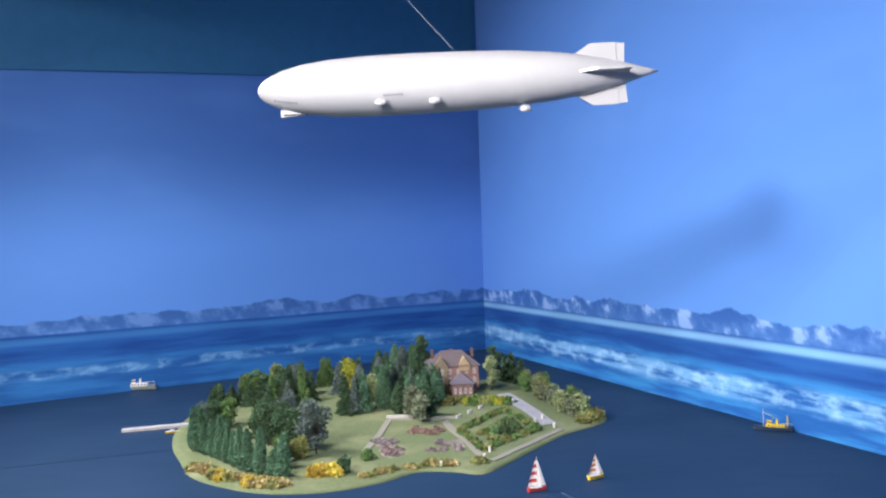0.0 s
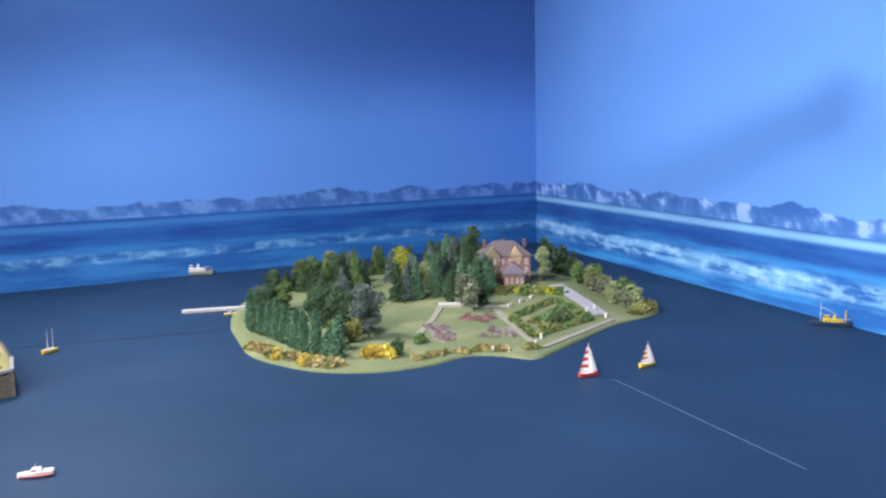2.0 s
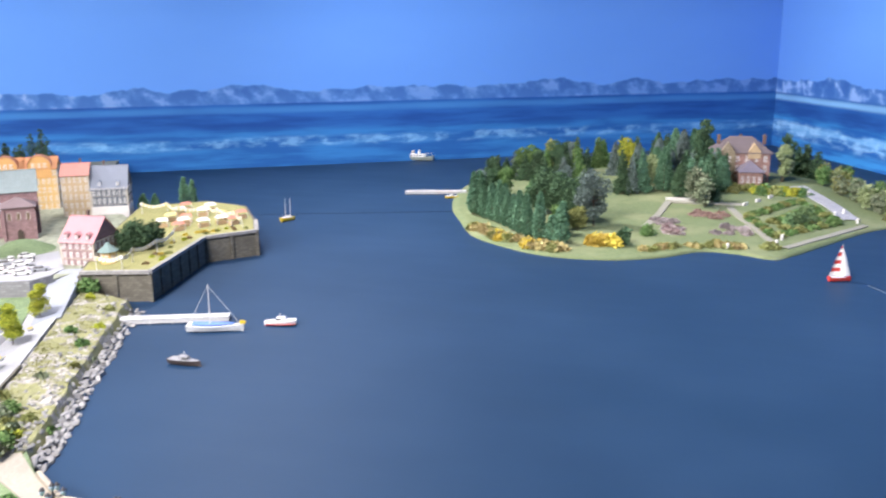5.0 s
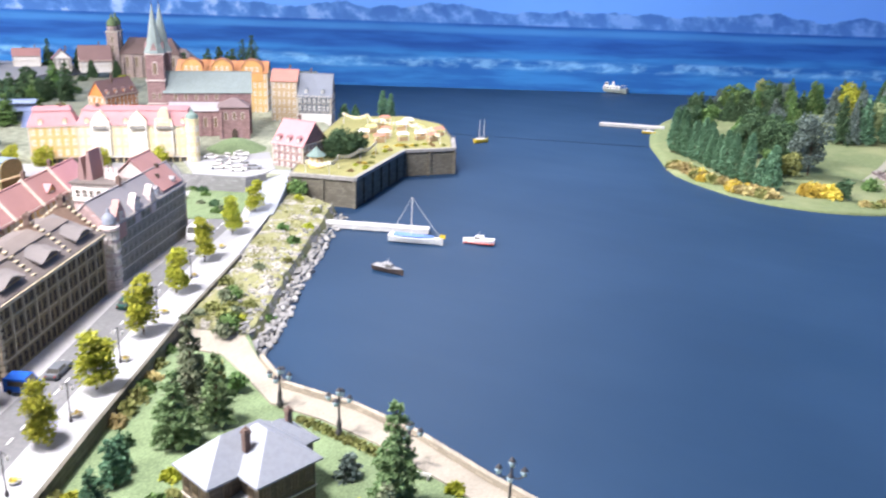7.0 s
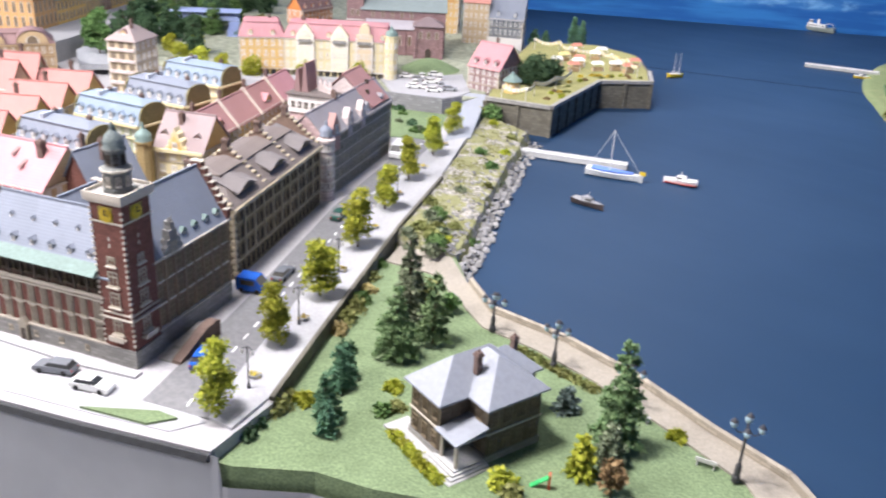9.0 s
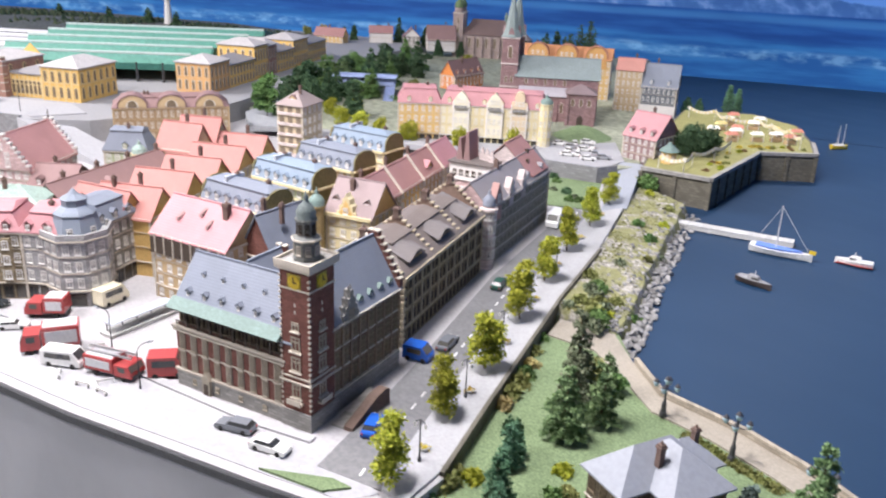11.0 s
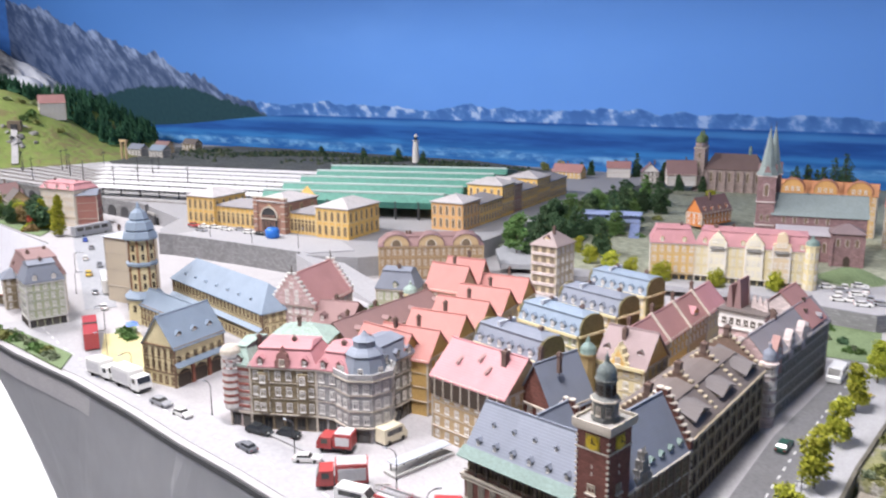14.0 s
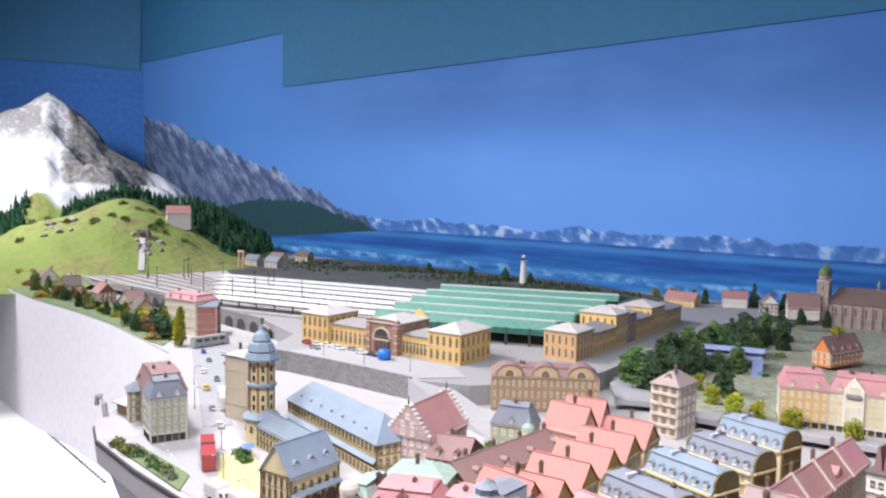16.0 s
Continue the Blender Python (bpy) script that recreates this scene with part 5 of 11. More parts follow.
def blue_roof_group():
    """Timber-framed halls round a courtyard, with an eight-sided tower."""
    p, q = (-1.891, 0.052), (-1.828, 0.095)
    a = town_house("pale timber-framed house with blue roof over a stone arcade", p, q, 0.118, 0.110, 0.050, CREAM, SLATE_BLUE, "gable_y", 3, sides="FL", bay=0.0155, chimneys=0, frame_mat=TIMBER, trim=TIMBER)
    w = dist(p, q)
    s = Shape()
    for i in range(3):
        y = 0.118 * (i + 0.5) / 3
        arc = [(y - 0.015, 0), (y - 0.015, 0.016)] + [(y - 0.015 * math.cos(math.pi * k / 8), 0.016 + 0.015 * math.sin(math.pi * k / 8)) for k in range(1, 8)] + [(y + 0.015, 0.016), (y + 0.015, 0)]
        # Solid dark arch panels stand in for the shade inside the arcade.
        part("arch", Shape().extrude_x(arc, w - 0.002, w + 0.0012), DARK, a, "dark panel painted as the shadowed arcade arch")
        part("pillar", Shape().box(w, w + 0.004, y + 0.0165, y + 0.0225, 0, 0.034), plain("red_brown_pillar", (0.25, 0.10, 0.07), 0.8), a, "red-brown arcade pillar")
        for k in (-1, 1):
            part("window", window_for(0.008, 0.011, DARK), None, a, m=pose(w, y + k * 0.010, 0.047, 0, 0, 90))
    sk = Shape()
    slab(sk, (w + 0.010, -0.002, 0.038), (w + 0.010, 0.120, 0.038), (w, 0.120, 0.045), (w, -0.002, 0.045), 0.0014)
    part("skirt_roof", sk, SLATE_BLUE, a, "blue skirt roof over the arcade")
    for i in range(3):
        for side, x in ((90, w - 0.010), (270, 0.010)):
            dormer(a, x, 0.118 * (i + 0.6) / 3.2, 0.086, side, 0.011, 0.007, 0.014, TIMBER, SLATE_BLUE)
    for i in range(5):
        part("brace", Shape().box(-0.0008, 0.0008, -0.0012, 0.0005, 0.024, 0.064), DARK, a, m=pose(w * (i + 0.5) / 5, 0, 0))
    b = town_house("long pale hall with light blue hipped roof and timber dormers", (-2.360, 0.172), (-1.972, 0.286), 0.085, 0.108, 0.048, CREAM, SLATE_BLUE, "hip", 3, sides="FRL", bay=0.0165, chimneys=0, frame_mat=TIMBER, trim=TIMBER)
    for i in range(7):
        dormer(b, dist((-2.360, 0.172), (-1.972, 0.286)) * (i + 1) / 8.2, 0.010, 0.078, 0, 0.012, 0.008, 0.018, TIMBER, SLATE_BLUE)
    sk = Shape()
    lb = dist((-2.360, 0.172), (-1.972, 0.286))
    slab(sk, (0, -0.010, 0.034), (lb, -0.010, 0.034), (lb, 0, 0.041), (0, 0, 0.041), 0.0014)
    part("skirt_roof", sk, SLATE_BLUE, b, "blue skirt roof along the hall")
    t = town_house("pale timber-framed connecting wing with blue roof", (-2.255, 0.085), (-2.02, 0.170), 0.045, 0.085, 0.028, CREAM, SLATE_BLUE, "gable_x", 3, sides="FRL", bay=0.016, chimneys=0, frame_mat=TIMBER, trim=TIMBER)
    c = thing("octagonal_tower", "pale eight-sided tower with brown quoins and tiered blue roof", "tower", pose(-2.285, 0.100, STREET), "")
    part("wall", Shape().lathe([(0.038, -0.004), (0.038, 0.058)], n=8, turn=0.39), CREAM, c)
    part("skirt_roof", Shape().lathe([(0.043, 0.056), (0.044, 0.060), (0.030, 0.072), (0.029, 0.073)], n=8, turn=0.39), SLATE_BLUE, c, "blue lower skirt roof")
    part("shaft", Shape().lathe([(0.029, 0.06), (0.027, 0.192)], n=8, turn=0.39), CREAM, c)
    part("gallery", Shape().lathe([(0.031, 0.128), (0.035, 0.131), (0.035, 0.136), (0.028, 0.138)], n=8, turn=0.39), SLATE_BLUE, c, "blue gallery ring")
    cap = Shape().lathe([(0.038, 0.188), (0.039, 0.192), (0.034, 0.204), (0.030, 0.206), (0.033, 0.210), (0.027, 0.226), (0.020, 0.229), (0.022, 0.233), (0.016, 0.246), (0.006, 0.254), (0.002, 0.268)], n=8, turn=0.39)
    part("roof", cap, SLATE_BLUE, c, "three-tiered blue slate roof")
    strip = Shape().box(-0.0028, 0.0028, -0.0275, -0.0265, 0.074, 0.188).mesh("quoin", plain("brown_quoin_stone", (0.25, 0.14, 0.08), 0.8))
    for a8 in range(8):
        part("quoin", strip, None, c, m=pose(0, 0, 0, 0, 0, 45 * a8 + 22.5) @ pose(0, -0.0015, 0))
        for z in (0.080, 0.100, 0.145, 0.165):
            part("window", window_for(0.006, 0.011, DARK), None, c, m=pose(0, 0, z, 0, 0, 45 * a8) @ pose(0, -0.0268, 0))
        part("window", window_for(0.008, 0.013, DARK), None, c, m=pose(0, 0, 0.03, 0, 0, 45 * a8) @ pose(0, -0.0352, 0))


blue_roof_group()




def stepped_gable_house():
    p, q = (-2.010, 0.318), (-1.935, 0.383)
    # the gable looks at the square, the roof runs back from it
    b = town_house("pink and white stepped-gable house with a brick red roof", p, q, 0.15, 0.118, 0.061, PALE_PINK, tiles("faded_rose_tile", (0.40, 0.215, 0.21)), "gable_y", 4, sides="FR", bay=0.018, chimneys=0)
    w, h = dist(p, q), 0.083
    for y, lab in ((-0.004, "white-edged stepped gable"), (0.147, "white-edged rear gable")):
        s = Shape()
        for k in range(8):
            half = (w / 2 + 0.003) * (1 - k / 8.4)
            s.box(w / 2 - half, w / 2 + half, y, y + 0.006, h + 0.0080 * k, h + 0.0080 * (k + 1))
        g = part("gable", s, PALE_PINK, b, lab)
        for k in range(8):
            half = (w / 2 + 0.003) * (1 - k / 8.4)
            for sx in (-1, 1):
                part("coping", Shape().box(-0.004, 0.004, -0.001, 0.007, 0, 0.0032), WHITE, g, m=pose(w / 2 + sx * (half - 0.003), y, h + 0.0080 * (k + 1)))
        part("finial", Shape().lathe([(0.003, 0), (0.0015, 0.008), (0.0005, 0.02)], n=6), DARK, g, m=pose(w / 2, y + 0.003, h + 0.064))
    for r in range(3):
        for i in range(2 - (r > 1)):
            part("window", window_for(0.009, 0.012, WHITE), None, b, m=pose(w / 2 + (i - 0.5 * (r < 2)) * 0.022, -0.004, h + 0.005 + 0.016 * r))
    town_house("low house with mauve roof beside the stepped gable", (-1.915, 0.372), (-1.865, 0.430), 0.10, 0.095, 0.03, PINK_STONE, MAUVE_TILE, "gable_x", 3, sides="FR", dormers=2)
    town_house("low house with a pale green copper roof", (-1.735, 0.240), (-1.672, 0.322), 0.080, 0.134, 0.020, PALE_STONE, plain("pale_green_copper_sheet", (0.27, 0.35, 0.31), 0.6, 50, 0.15), "hip", 3, sides="FR")


stepped_gable_house()


# ---- station, churches and the upper town ----
s = Shape()
s.prism([(-2.990, 0.225), (-2.958, 0.262), (-2.763, 0.392), (-2.540, 0.530), (-2.44, 0.66), (-2.42, 0.95), (-2.50, 1.10), (-2.72, 1.40), (-3.10, 1.95), (-3.35, 2.55), (-4.9, 1.7), (-6.6, 0.65), (-5.7, -0.45), (-4.6, -0.20), (-3.60, 0.27), (-3.28, 0.33), (-3.12, 0.245)], 0.03, PLAZA)
asphalt = plain("worn_grey_asphalt", (0.17, 0.17, 0.175), 0.85, 30, 0.15, 0.3)
road_grey = plain("pale_road_surface", (0.34, 0.34, 0.355), 0.8, 25, 0.08, 0.2)
setting("station_terrace", s, plain("grey_terrace_stone", (0.27, 0.27, 0.28), 0.85, 20, 0.06), "grey stone terrace carrying the station")
s = Shape()
s.prism([(-2.60, 1.15), (-2.20, 1.12), (-2.02, 1.24), (-1.80, 1.44), (-1.63, 1.407), (-1.492, 1.468), (-1.478, 1.60), (-1.60, 1.80), (-1.77, 2.155), (-1.955, 2.295), (-2.285, 2.615), (-2.665, 3.245), (-3.30, 2.80), (-3.35, 2.55), (-3.05, 1.80)], 0.03, 0.06)
setting("upper_town_ground", s, plain("grey_green_ground", (0.27, 0.285, 0.215), 0.9, 9, 0.3, 0.5), "grey-green ground of the upper town")

PLAT = plain("white_platform_roof", (0.60, 0.595, 0.60), 0.75, 14, 0.2)
IRON = plain("dark_iron_and_shade", (0.05, 0.05, 0.055), 0.5, 60, 0.2)


DIM_PANE = plain("dim_brownish_panes", (0.16, 0.12, 0.08), 0.35, 120, 0.3, 0.0)


def arch_window(w, h, frame_mat):
    key = ("arch", w, h, frame_mat.name)
    if key not in WINDOWS:
        out = [(-w / 2, 0)] + [(-w / 2 * math.cos(math.pi * k / 10), h - w / 2 + w / 2 * math.sin(math.pi * k / 10)) for k in range(11)] + [(w / 2, 0)]
        out = [(x, z) for x, z in out]
        ins = [(x * 0.76, z * 0.92 + 0.0006) for x, z in out]
        n = len(out)
        v = [(x, -0.0008, z) for x, z in out] + [(x, -0.0008, z) for x, z in ins] + [(x, 0.0003, z) for x, z in out]
        q = [(i, (i + 1) % n, n + (i + 1) % n, n + i) for i in range(n)] + [(i, 2 * n + i, 2 * n + (i + 1) % n, (i + 1) % n) for i in range(n)]
        s = Shape().mesh_part(v, q)
        s.slot = 1
        s.f.append(tuple(range(n, 2 * n)))
        s.k.append(1)
        WINDOWS[key] = s.mesh("arched_window", frame_mat, DIM_PANE)
    return WINDOWS[key]


STATION_OCHRE = plain("warm_station_ochre", (0.66, 0.43, 0.14), 0.8, 60, 0.18)
PALE_OCHRE = plain("pale_ochre_dressing", (0.62, 0.48, 0.25), 0.8, 80, 0.12)


def station():
    p, q = (-3.189, 0.345), (-2.668, 0.716)
    L = dist(p, q)
    st = thing("station", "ochre and red brick railway station with white hipped pavilions", "railway station", pose(*p, PLAZA, 0, 0, heading(p, q)))
    brick = masonry("station_brick", (0.33, 0.19, 0.145))
    roofm = plain("pale_station_roof", (0.44, 0.42, 0.42), 0.75, 30, 0.2)
    grey = tiles("grey_station_slate", (0.26, 0.25, 0.26))

    def block(x0, x1, y0, y1, h, wm, rm, rise, n, label, arches=True, side_n=0, lift=0.0):
        w, d = x1 - x0, y1 - y0
        o = part("wing", Shape().box(x0, x1, y0, y1, -0.004, h), wm, st, label)
        part("cornice", ring(w, d, 0, 0.003, 0.004), TRIM, o, m=pose(x0, y0, h - 0.004))
        part("string_course", ring(w, d, 0, 0.0015, 0.002), PALE_OCHRE, o, m=pose(x0, y0, h * 0.52))
        part("roof", roof_hip(w, d, 0, rise, o=0.005), rm, o, m=pose(x0, y0, h + 0.0005))
        rows = (0.10, 0.55) if h > 0.07 else (0.14,)
        for i in range(n):
            for z in rows:
                part("arched_window", arch_window(0.013, h * (0.34 if len(rows) > 1 else 0.6), PALE_OCHRE), None, o, m=pose(x0 + w * (i + 0.5) / n, y0, h * z))
            part("pilaster", Shape().box(-0.0016, 0.0016, -0.0016, 0.001, 0, h - 0.004), PALE_OCHRE, o, m=pose(x0 + w * (i + 1) / n if i < n - 1 else x0, y0, 0))
        for i in range(side_n):
            for z in rows:
                part("arched_window", arch_window(0.013, h * (0.34 if len(rows) > 1 else 0.6), PALE_OCHRE), None, o, m=pose(x1, y0 + d * (i + 0.5) / side_n, h * z, 0, 0, 90))
        return o

    block(0, 0.115, 0, 0.15, 0.092, STATION_OCHRE, roofm, 0.022, 5, "ochre end pavilion with white roof", side_n=5)
    block(0.115, L * 0.46, 0.012, 0.12, 0.066, STATION_OCHRE, grey, 0.018, 9, "ochre arcaded wing")
    c = block(L * 0.46, L * 0.65, -0.012, 0.15, 0.098, brick, roofm, 0.02, 1, "red brick portal block", side_n=3)
    arc = [(-0.030, 0)] + [(-0.030 * math.cos(math.pi * k / 14), 0.042 + 0.030 * math.sin(math.pi * k / 14)) for k in range(15)] + [(0.030, 0)]
    part("great_window", Shape().extrude_y(arc, -0.002, 0.002), GLASS, c, "great round-arched dark window", m=pose(L * 0.555, -0.013, 0.006))
    for i in range(5):
        part("mullion", Shape().box(-0.001, 0.001, -0.004, 0, 0, 0.05), brick, c, m=pose(L * 0.555 + (i - 2) * 0.0105, -0.014, 0.006))
    part("transom", Shape().box(-0.032, 0.032, -0.0045, 0, 0.036, 0.040), TRIM, c, m=pose(L * 0.555, -0.014, 0.006))
    bow = [(-0.034 * math.cos(math.pi * k / 14), 0.042 + 0.034 * math.sin(math.pi * k / 14)) for k in range(15)]
    part("arch_band", Shape().extrude_y(bow + [(bx * 0.89, 0.042 + (bz - 0.042) * 0.89) for bx, bz in reversed(bow)], -0.004, 0.001), TRIM, c, "pale stone arch over the great window", m=pose(L * 0.555, -0.013, 0.006))
    for x in (L * 0.47, L * 0.64):
        pier = part("corner_pier", Shape().box(-0.007, 0.007, -0.004, 0.01, 0, 0.106), brick, c, m=pose(x, -0.012, 0))
        part("pier_cap", Shape().box(-0.0085, 0.0085, -0.0055, 0.0115, 0.106, 0.109), TRIM, pier)
        for k in range(4):
            part("stone_band", Shape().box(-0.0075, 0.0075, -0.0046, 0.0104, 0.015 + 0.023 * k, 0.018 + 0.023 * k), TRIM, pier)
    part("parapet", Shape().box(L * 0.46, L * 0.65, -0.014, -0.009, 0.098, 0.108), brick, c, "brick parapet over the portal")
    part("parapet_coping", Shape().box(L * 0.46, L * 0.65, -0.016, -0.007, 0.108, 0.1105), TRIM, c)
    block(L * 0.65, L - 0.115, 0.012, 0.12, 0.066, STATION_OCHRE, grey, 0.018, 8, "ochre arcaded wing")
    block(L - 0.115, L, 0, 0.165, 0.092, STATION_OCHRE, roofm, 0.024, 5, "ochre end pavilion with white roof", side_n=6)
    sg = Shape().extrude_y([(-0.03, 0), (0.03, 0), (0, 0.028)], 0.0, 0.004)
    part("gable", sg, STATION_OCHRE, c, "ochre rear gable", m=pose(L * 0.60, 0.14, 0.1))
    return st


station()


def station_wing():
    """The side range of the station, running back from the forecourt."""
    p, q = (-2.632, 1.075), (-3.225, 1.905)
    L = dist(p, q)
    st = thing("station_side_range", "ochre and red brick side range of the railway station", "railway station", pose(*p, PLAZA, 0, 0, heading(p, q)))
    brick = masonry("station_brick", (0.33, 0.19, 0.145))
    roofm = plain("pale_station_roof", (0.44, 0.42, 0.42), 0.75, 30, 0.2)
    grey = tiles("grey_station_slate", (0.26, 0.25, 0.26))
    x = 0.0
    for ln, h, wm, rm, d in ((0.12, 0.088, plain("rosy_ochre_render", (0.54, 0.32, 0.14), 0.8, 60, 0.15), roofm, 0.11), (0.17, 0.070, STATION_OCHRE, grey, 0.10), (0.10, 0.108, STATION_OCHRE, roofm, 0.13), (0.07, 0.100, brick, roofm, 0.12), (0.14, 0.070, STATION_OCHRE, grey, 0.10), (0.13, 0.096, STATION_OCHRE, roofm, 0.12), (0.18, 0.07, STATION_OCHRE, grey, 0.10)):
        o = part("wing", Shape().box(x, x + ln, 0, d, -0.004, h), wm, st)
        part("cornice", ring(ln, d, 0, 0.003, 0.004), TRIM, o, m=pose(x, 0, h - 0.004))
        part("roof", roof_hip(ln, d, 0, 0.02, o=0.005), rm, o, m=pose(x, 0, h + 0.0005))
        n = round(ln / 0.022)
        for i in range(n):
            for z in (0.10, 0.54):
                part("arched_window", arch_window(0.011, h * 0.34, TRIM), None, o, m=pose(x + ln * (i + 0.5) / n, 0, h * z))
        for i in range(5):
            for z in (0.10, 0.54):
                part("arched_window", arch_window(0.011, h * 0.34, TRIM), None, o, m=pose(x, d - d * (i + 0.5) / 5, h * z, 0, 0, 270))
        x += ln
    return st


station_wing()


def lerp2(a, b, t):
    return (a[0] + (b[0] - a[0]) * t, a[1] + (b[1] - a[1]) * t)


def train_shed():
    """Parallel glazed roofs over the platforms, each ridge one bay."""
    N0, N1, F0, F1 = (-3.230, 0.600), (-2.830, 1.100), (-3.980, 1.160), (-3.500, 1.790)
    sh = thing("train_shed", "green glazed train shed with five parallel ridge roofs", "train shed", pose(0, 0, 0))
    green = plain("green_shed_roof", (0.085, 0.24, 0.19), 0.6, 12, 0.15)
    pale = plain("pale_shed_glazing", (0.215, 0.345, 0.31), 0.4, 12, 0.12)
    dark = plain("dark_green_shed_wall", (0.035, 0.13, 0.105), 0.6, 12, 0.2)
    n = 5
    eave, ridge = 0.150, 0.172
    for k in range(n):
        a0, a1 = lerp2(N0, F0, k / n), lerp2(N1, F1, k / n)
        b0, b1 = lerp2(N0, F0, (k + 1) / n), lerp2(N1, F1, (k + 1) / n)
        m0, m1 = lerp2(a0, b0, 0.12), lerp2(a1, b1, 0.12)
        r = Shape()
        slab(r, (*b1, eave), (*b0, eave), (*m0, ridge), (*m1, ridge), 0.002)
        part("roof_bay", r, pale, sh)
        f = Shape()
        slab(f, (*a0, eave - 0.004), (*a1, eave - 0.004), (*m1, ridge), (*m0, ridge), 0.002)
        part("glazing", f, green, sh, "green glazed skylight band")
        w = Shape()
        slab(w, (*a0, 0.128), (*a1, 0.128), (*a1, eave - 0.004), (*a0, eave - 0.004), 0.002)
        part("valance", w, dark, sh, "dark green boarded valance")
        c = Shape().tube([(*m0, ridge + 0.003), (*m1, ridge + 0.003)], 0.0046, 5)
        part("ridge_cap", c, plain("pale_ridge_sheet", (0.42, 0.50, 0.48), 0.6), sh)
        for A, B, Mm in ((a0, b0, m0), (a1, b1, m1)):
            g = Shape()
            g.mesh_part([(*A, eave - 0.004), (*B, eave - 0.004), (*Mm, ridge), (A[0] + 0.004, A[1] + 0.004, eave - 0.004), (B[0] + 0.004, B[1] + 0.004, eave - 0.004), (Mm[0] + 0.004, Mm[1] + 0.004, ridge)], [(0, 1, 2), (5, 4, 3), (0, 3, 4, 1), (1, 4, 5, 2), (2, 5, 3, 0)])
            part("end_gable", g, dark, sh)
        for t in range(9):
            x, y = lerp2(a0, a1, t / 8)
            part("column", Shape().box(-0.003, 0.003, -0.003, 0.003, PLAZA, 0.150), IRON, sh, m=pose(x, y, 0))


train_shed()


def platform_roof(a, b, w):
    L = dist(a, b)
    o = thing("platform_canopy", "long white flat canopy over a station platform", "platform canopy", pose(*a, PLAZA, 0, 0, heading(a, b)), "station platform canopies")
    part("platform", Shape().box(0, L, -w / 2, w / 2, 0, 0.010), plain("grey_platform", (0.45, 0.45, 0.45), 0.8), o)
    r = Shape()
    slab(r, (0, -w / 2, 0.044), (L, -w / 2, 0.044), (L, 0, 0.040), (0, 0, 0.040), 0.002)
    slab(r, (L, w / 2, 0.044), (0, w / 2, 0.044), (0, 0, 0.040), (L, 0, 0.040), 0.002)
    part("roof", r, PLAT, o)
    post = Shape().box(-0.002, 0.002, -0.002, 0.002, 0.01, 0.041).mesh("post", IRON)
    for i in range(9):
        part("post", post, None, o, m=pose(L * (i + 0.5) / 9, 0, 0))


NL, NR, FR, FL = (-3.90, 0.10), (-3.33, 0.64), (-3.98, 1.08), (-4.85, 0.20)
for k in range(6):
    t = (k + 0.4) / 6
    platform_roof(lerp2(NL, FL, t), lerp2(NR, FR, t), 0.085)

gravel = plain("grey_track_ballast", (0.44, 0.43, 0.43), 0.95, 80, 0.3, 0.6)
rails = Shape()
for k in range(9):
    t = (k + 0.1) / 8.5
    a, b, c = lerp2(NL, FL, t), (lerp2((-4.6, -0.28), (-5.4, 0.02), t)), lerp2((-5.9, -0.75), (-6.2, -0.62), t)
    e = lerp2(NR, FR, t)
    for off in (-0.008, 0.008):
        rails.tube([(e[0] + off, e[1] - off, PLAZA + 0.004), (a[0] + off, a[1] - off, PLAZA + 0.004), (b[0] + off, b[1] - off, PLAZA + 0.004), (c[0] + off, c[1] - off, PLAZA + 0.004)], 0.0016, 4)
tagged(part("railway_tracks", rails, plain("worn_steel_rail", (0.25, 0.22, 0.20), 0.4, 90, 0.2, metal=0.7)), "many parallel steel model railway tracks beside the platforms", "railway track", kind="stuff")
s = Shape()
s.prism([(-3.80, 0.20), (-4.5, -0.12), (-5.8, -0.85), (-6.5, -0.75), (-6.0, 0.35), (-4.6, 0.45)], PLAZA - 0.03, PLAZA + 0.002)
setting("track_bed", s, gravel, "grey ballast bed under the railway tracks")

# forecourt, ramp and wall in front of the station
s = Shape()
s.prism([(-3.05, 0.40), (-2.985, 0.27), (-2.765, 0.415), (-2.545, 0.555), (-2.52, 0.68), (-2.66, 0.69)], PLAZA - 0.01, PLAZA + 0.003)
setting("forecourt", s, road_grey, "pale forecourt of the station")
s = Shape()
s.mesh_part([(-2.62, 0.60, PLAZA + 0.004), (-2.54, 0.52, PLAZA + 0.004), (-2.16, 0.60, STREET + 0.003), (-2.19, 0.68, STREET + 0.003), (-2.62, 0.60, 0.03), (-2.54, 0.52, 0.03), (-2.16, 0.60, 0.03), (-2.19, 0.68, 0.03)],
            [(0, 1, 2, 3), (4, 7, 6, 5), (0, 4, 5, 1), (1, 5, 6, 2), (2, 6, 7, 3), (3, 7, 4, 0)])
setting("station_ramp", s, road_grey, "paved ramp down from the station forecourt")
s = Shape()
for a, b in (((-2.992, 0.222), (-2.958, 0.258)), ((-2.958, 0.258), (-2.763, 0.388)), ((-2.763, 0.388), (-2.540, 0.526))):
    d = dist(a, b)
    ux, uy = (b[0] - a[0]) / d, (b[1] - a[1]) / d
    s.prism([a, b, (b[0] - uy * 0.006, b[1] + ux * 0.006), (a[0] - uy * 0.006, a[1] + ux * 0.006)], STREET - 0.004, PLAZA + 0.009)
setting("retaining_wall", s, masonry("grey_retaining_stone", (0.22, 0.22, 0.225), 0.006), "grey stone retaining wall under the station forecourt")


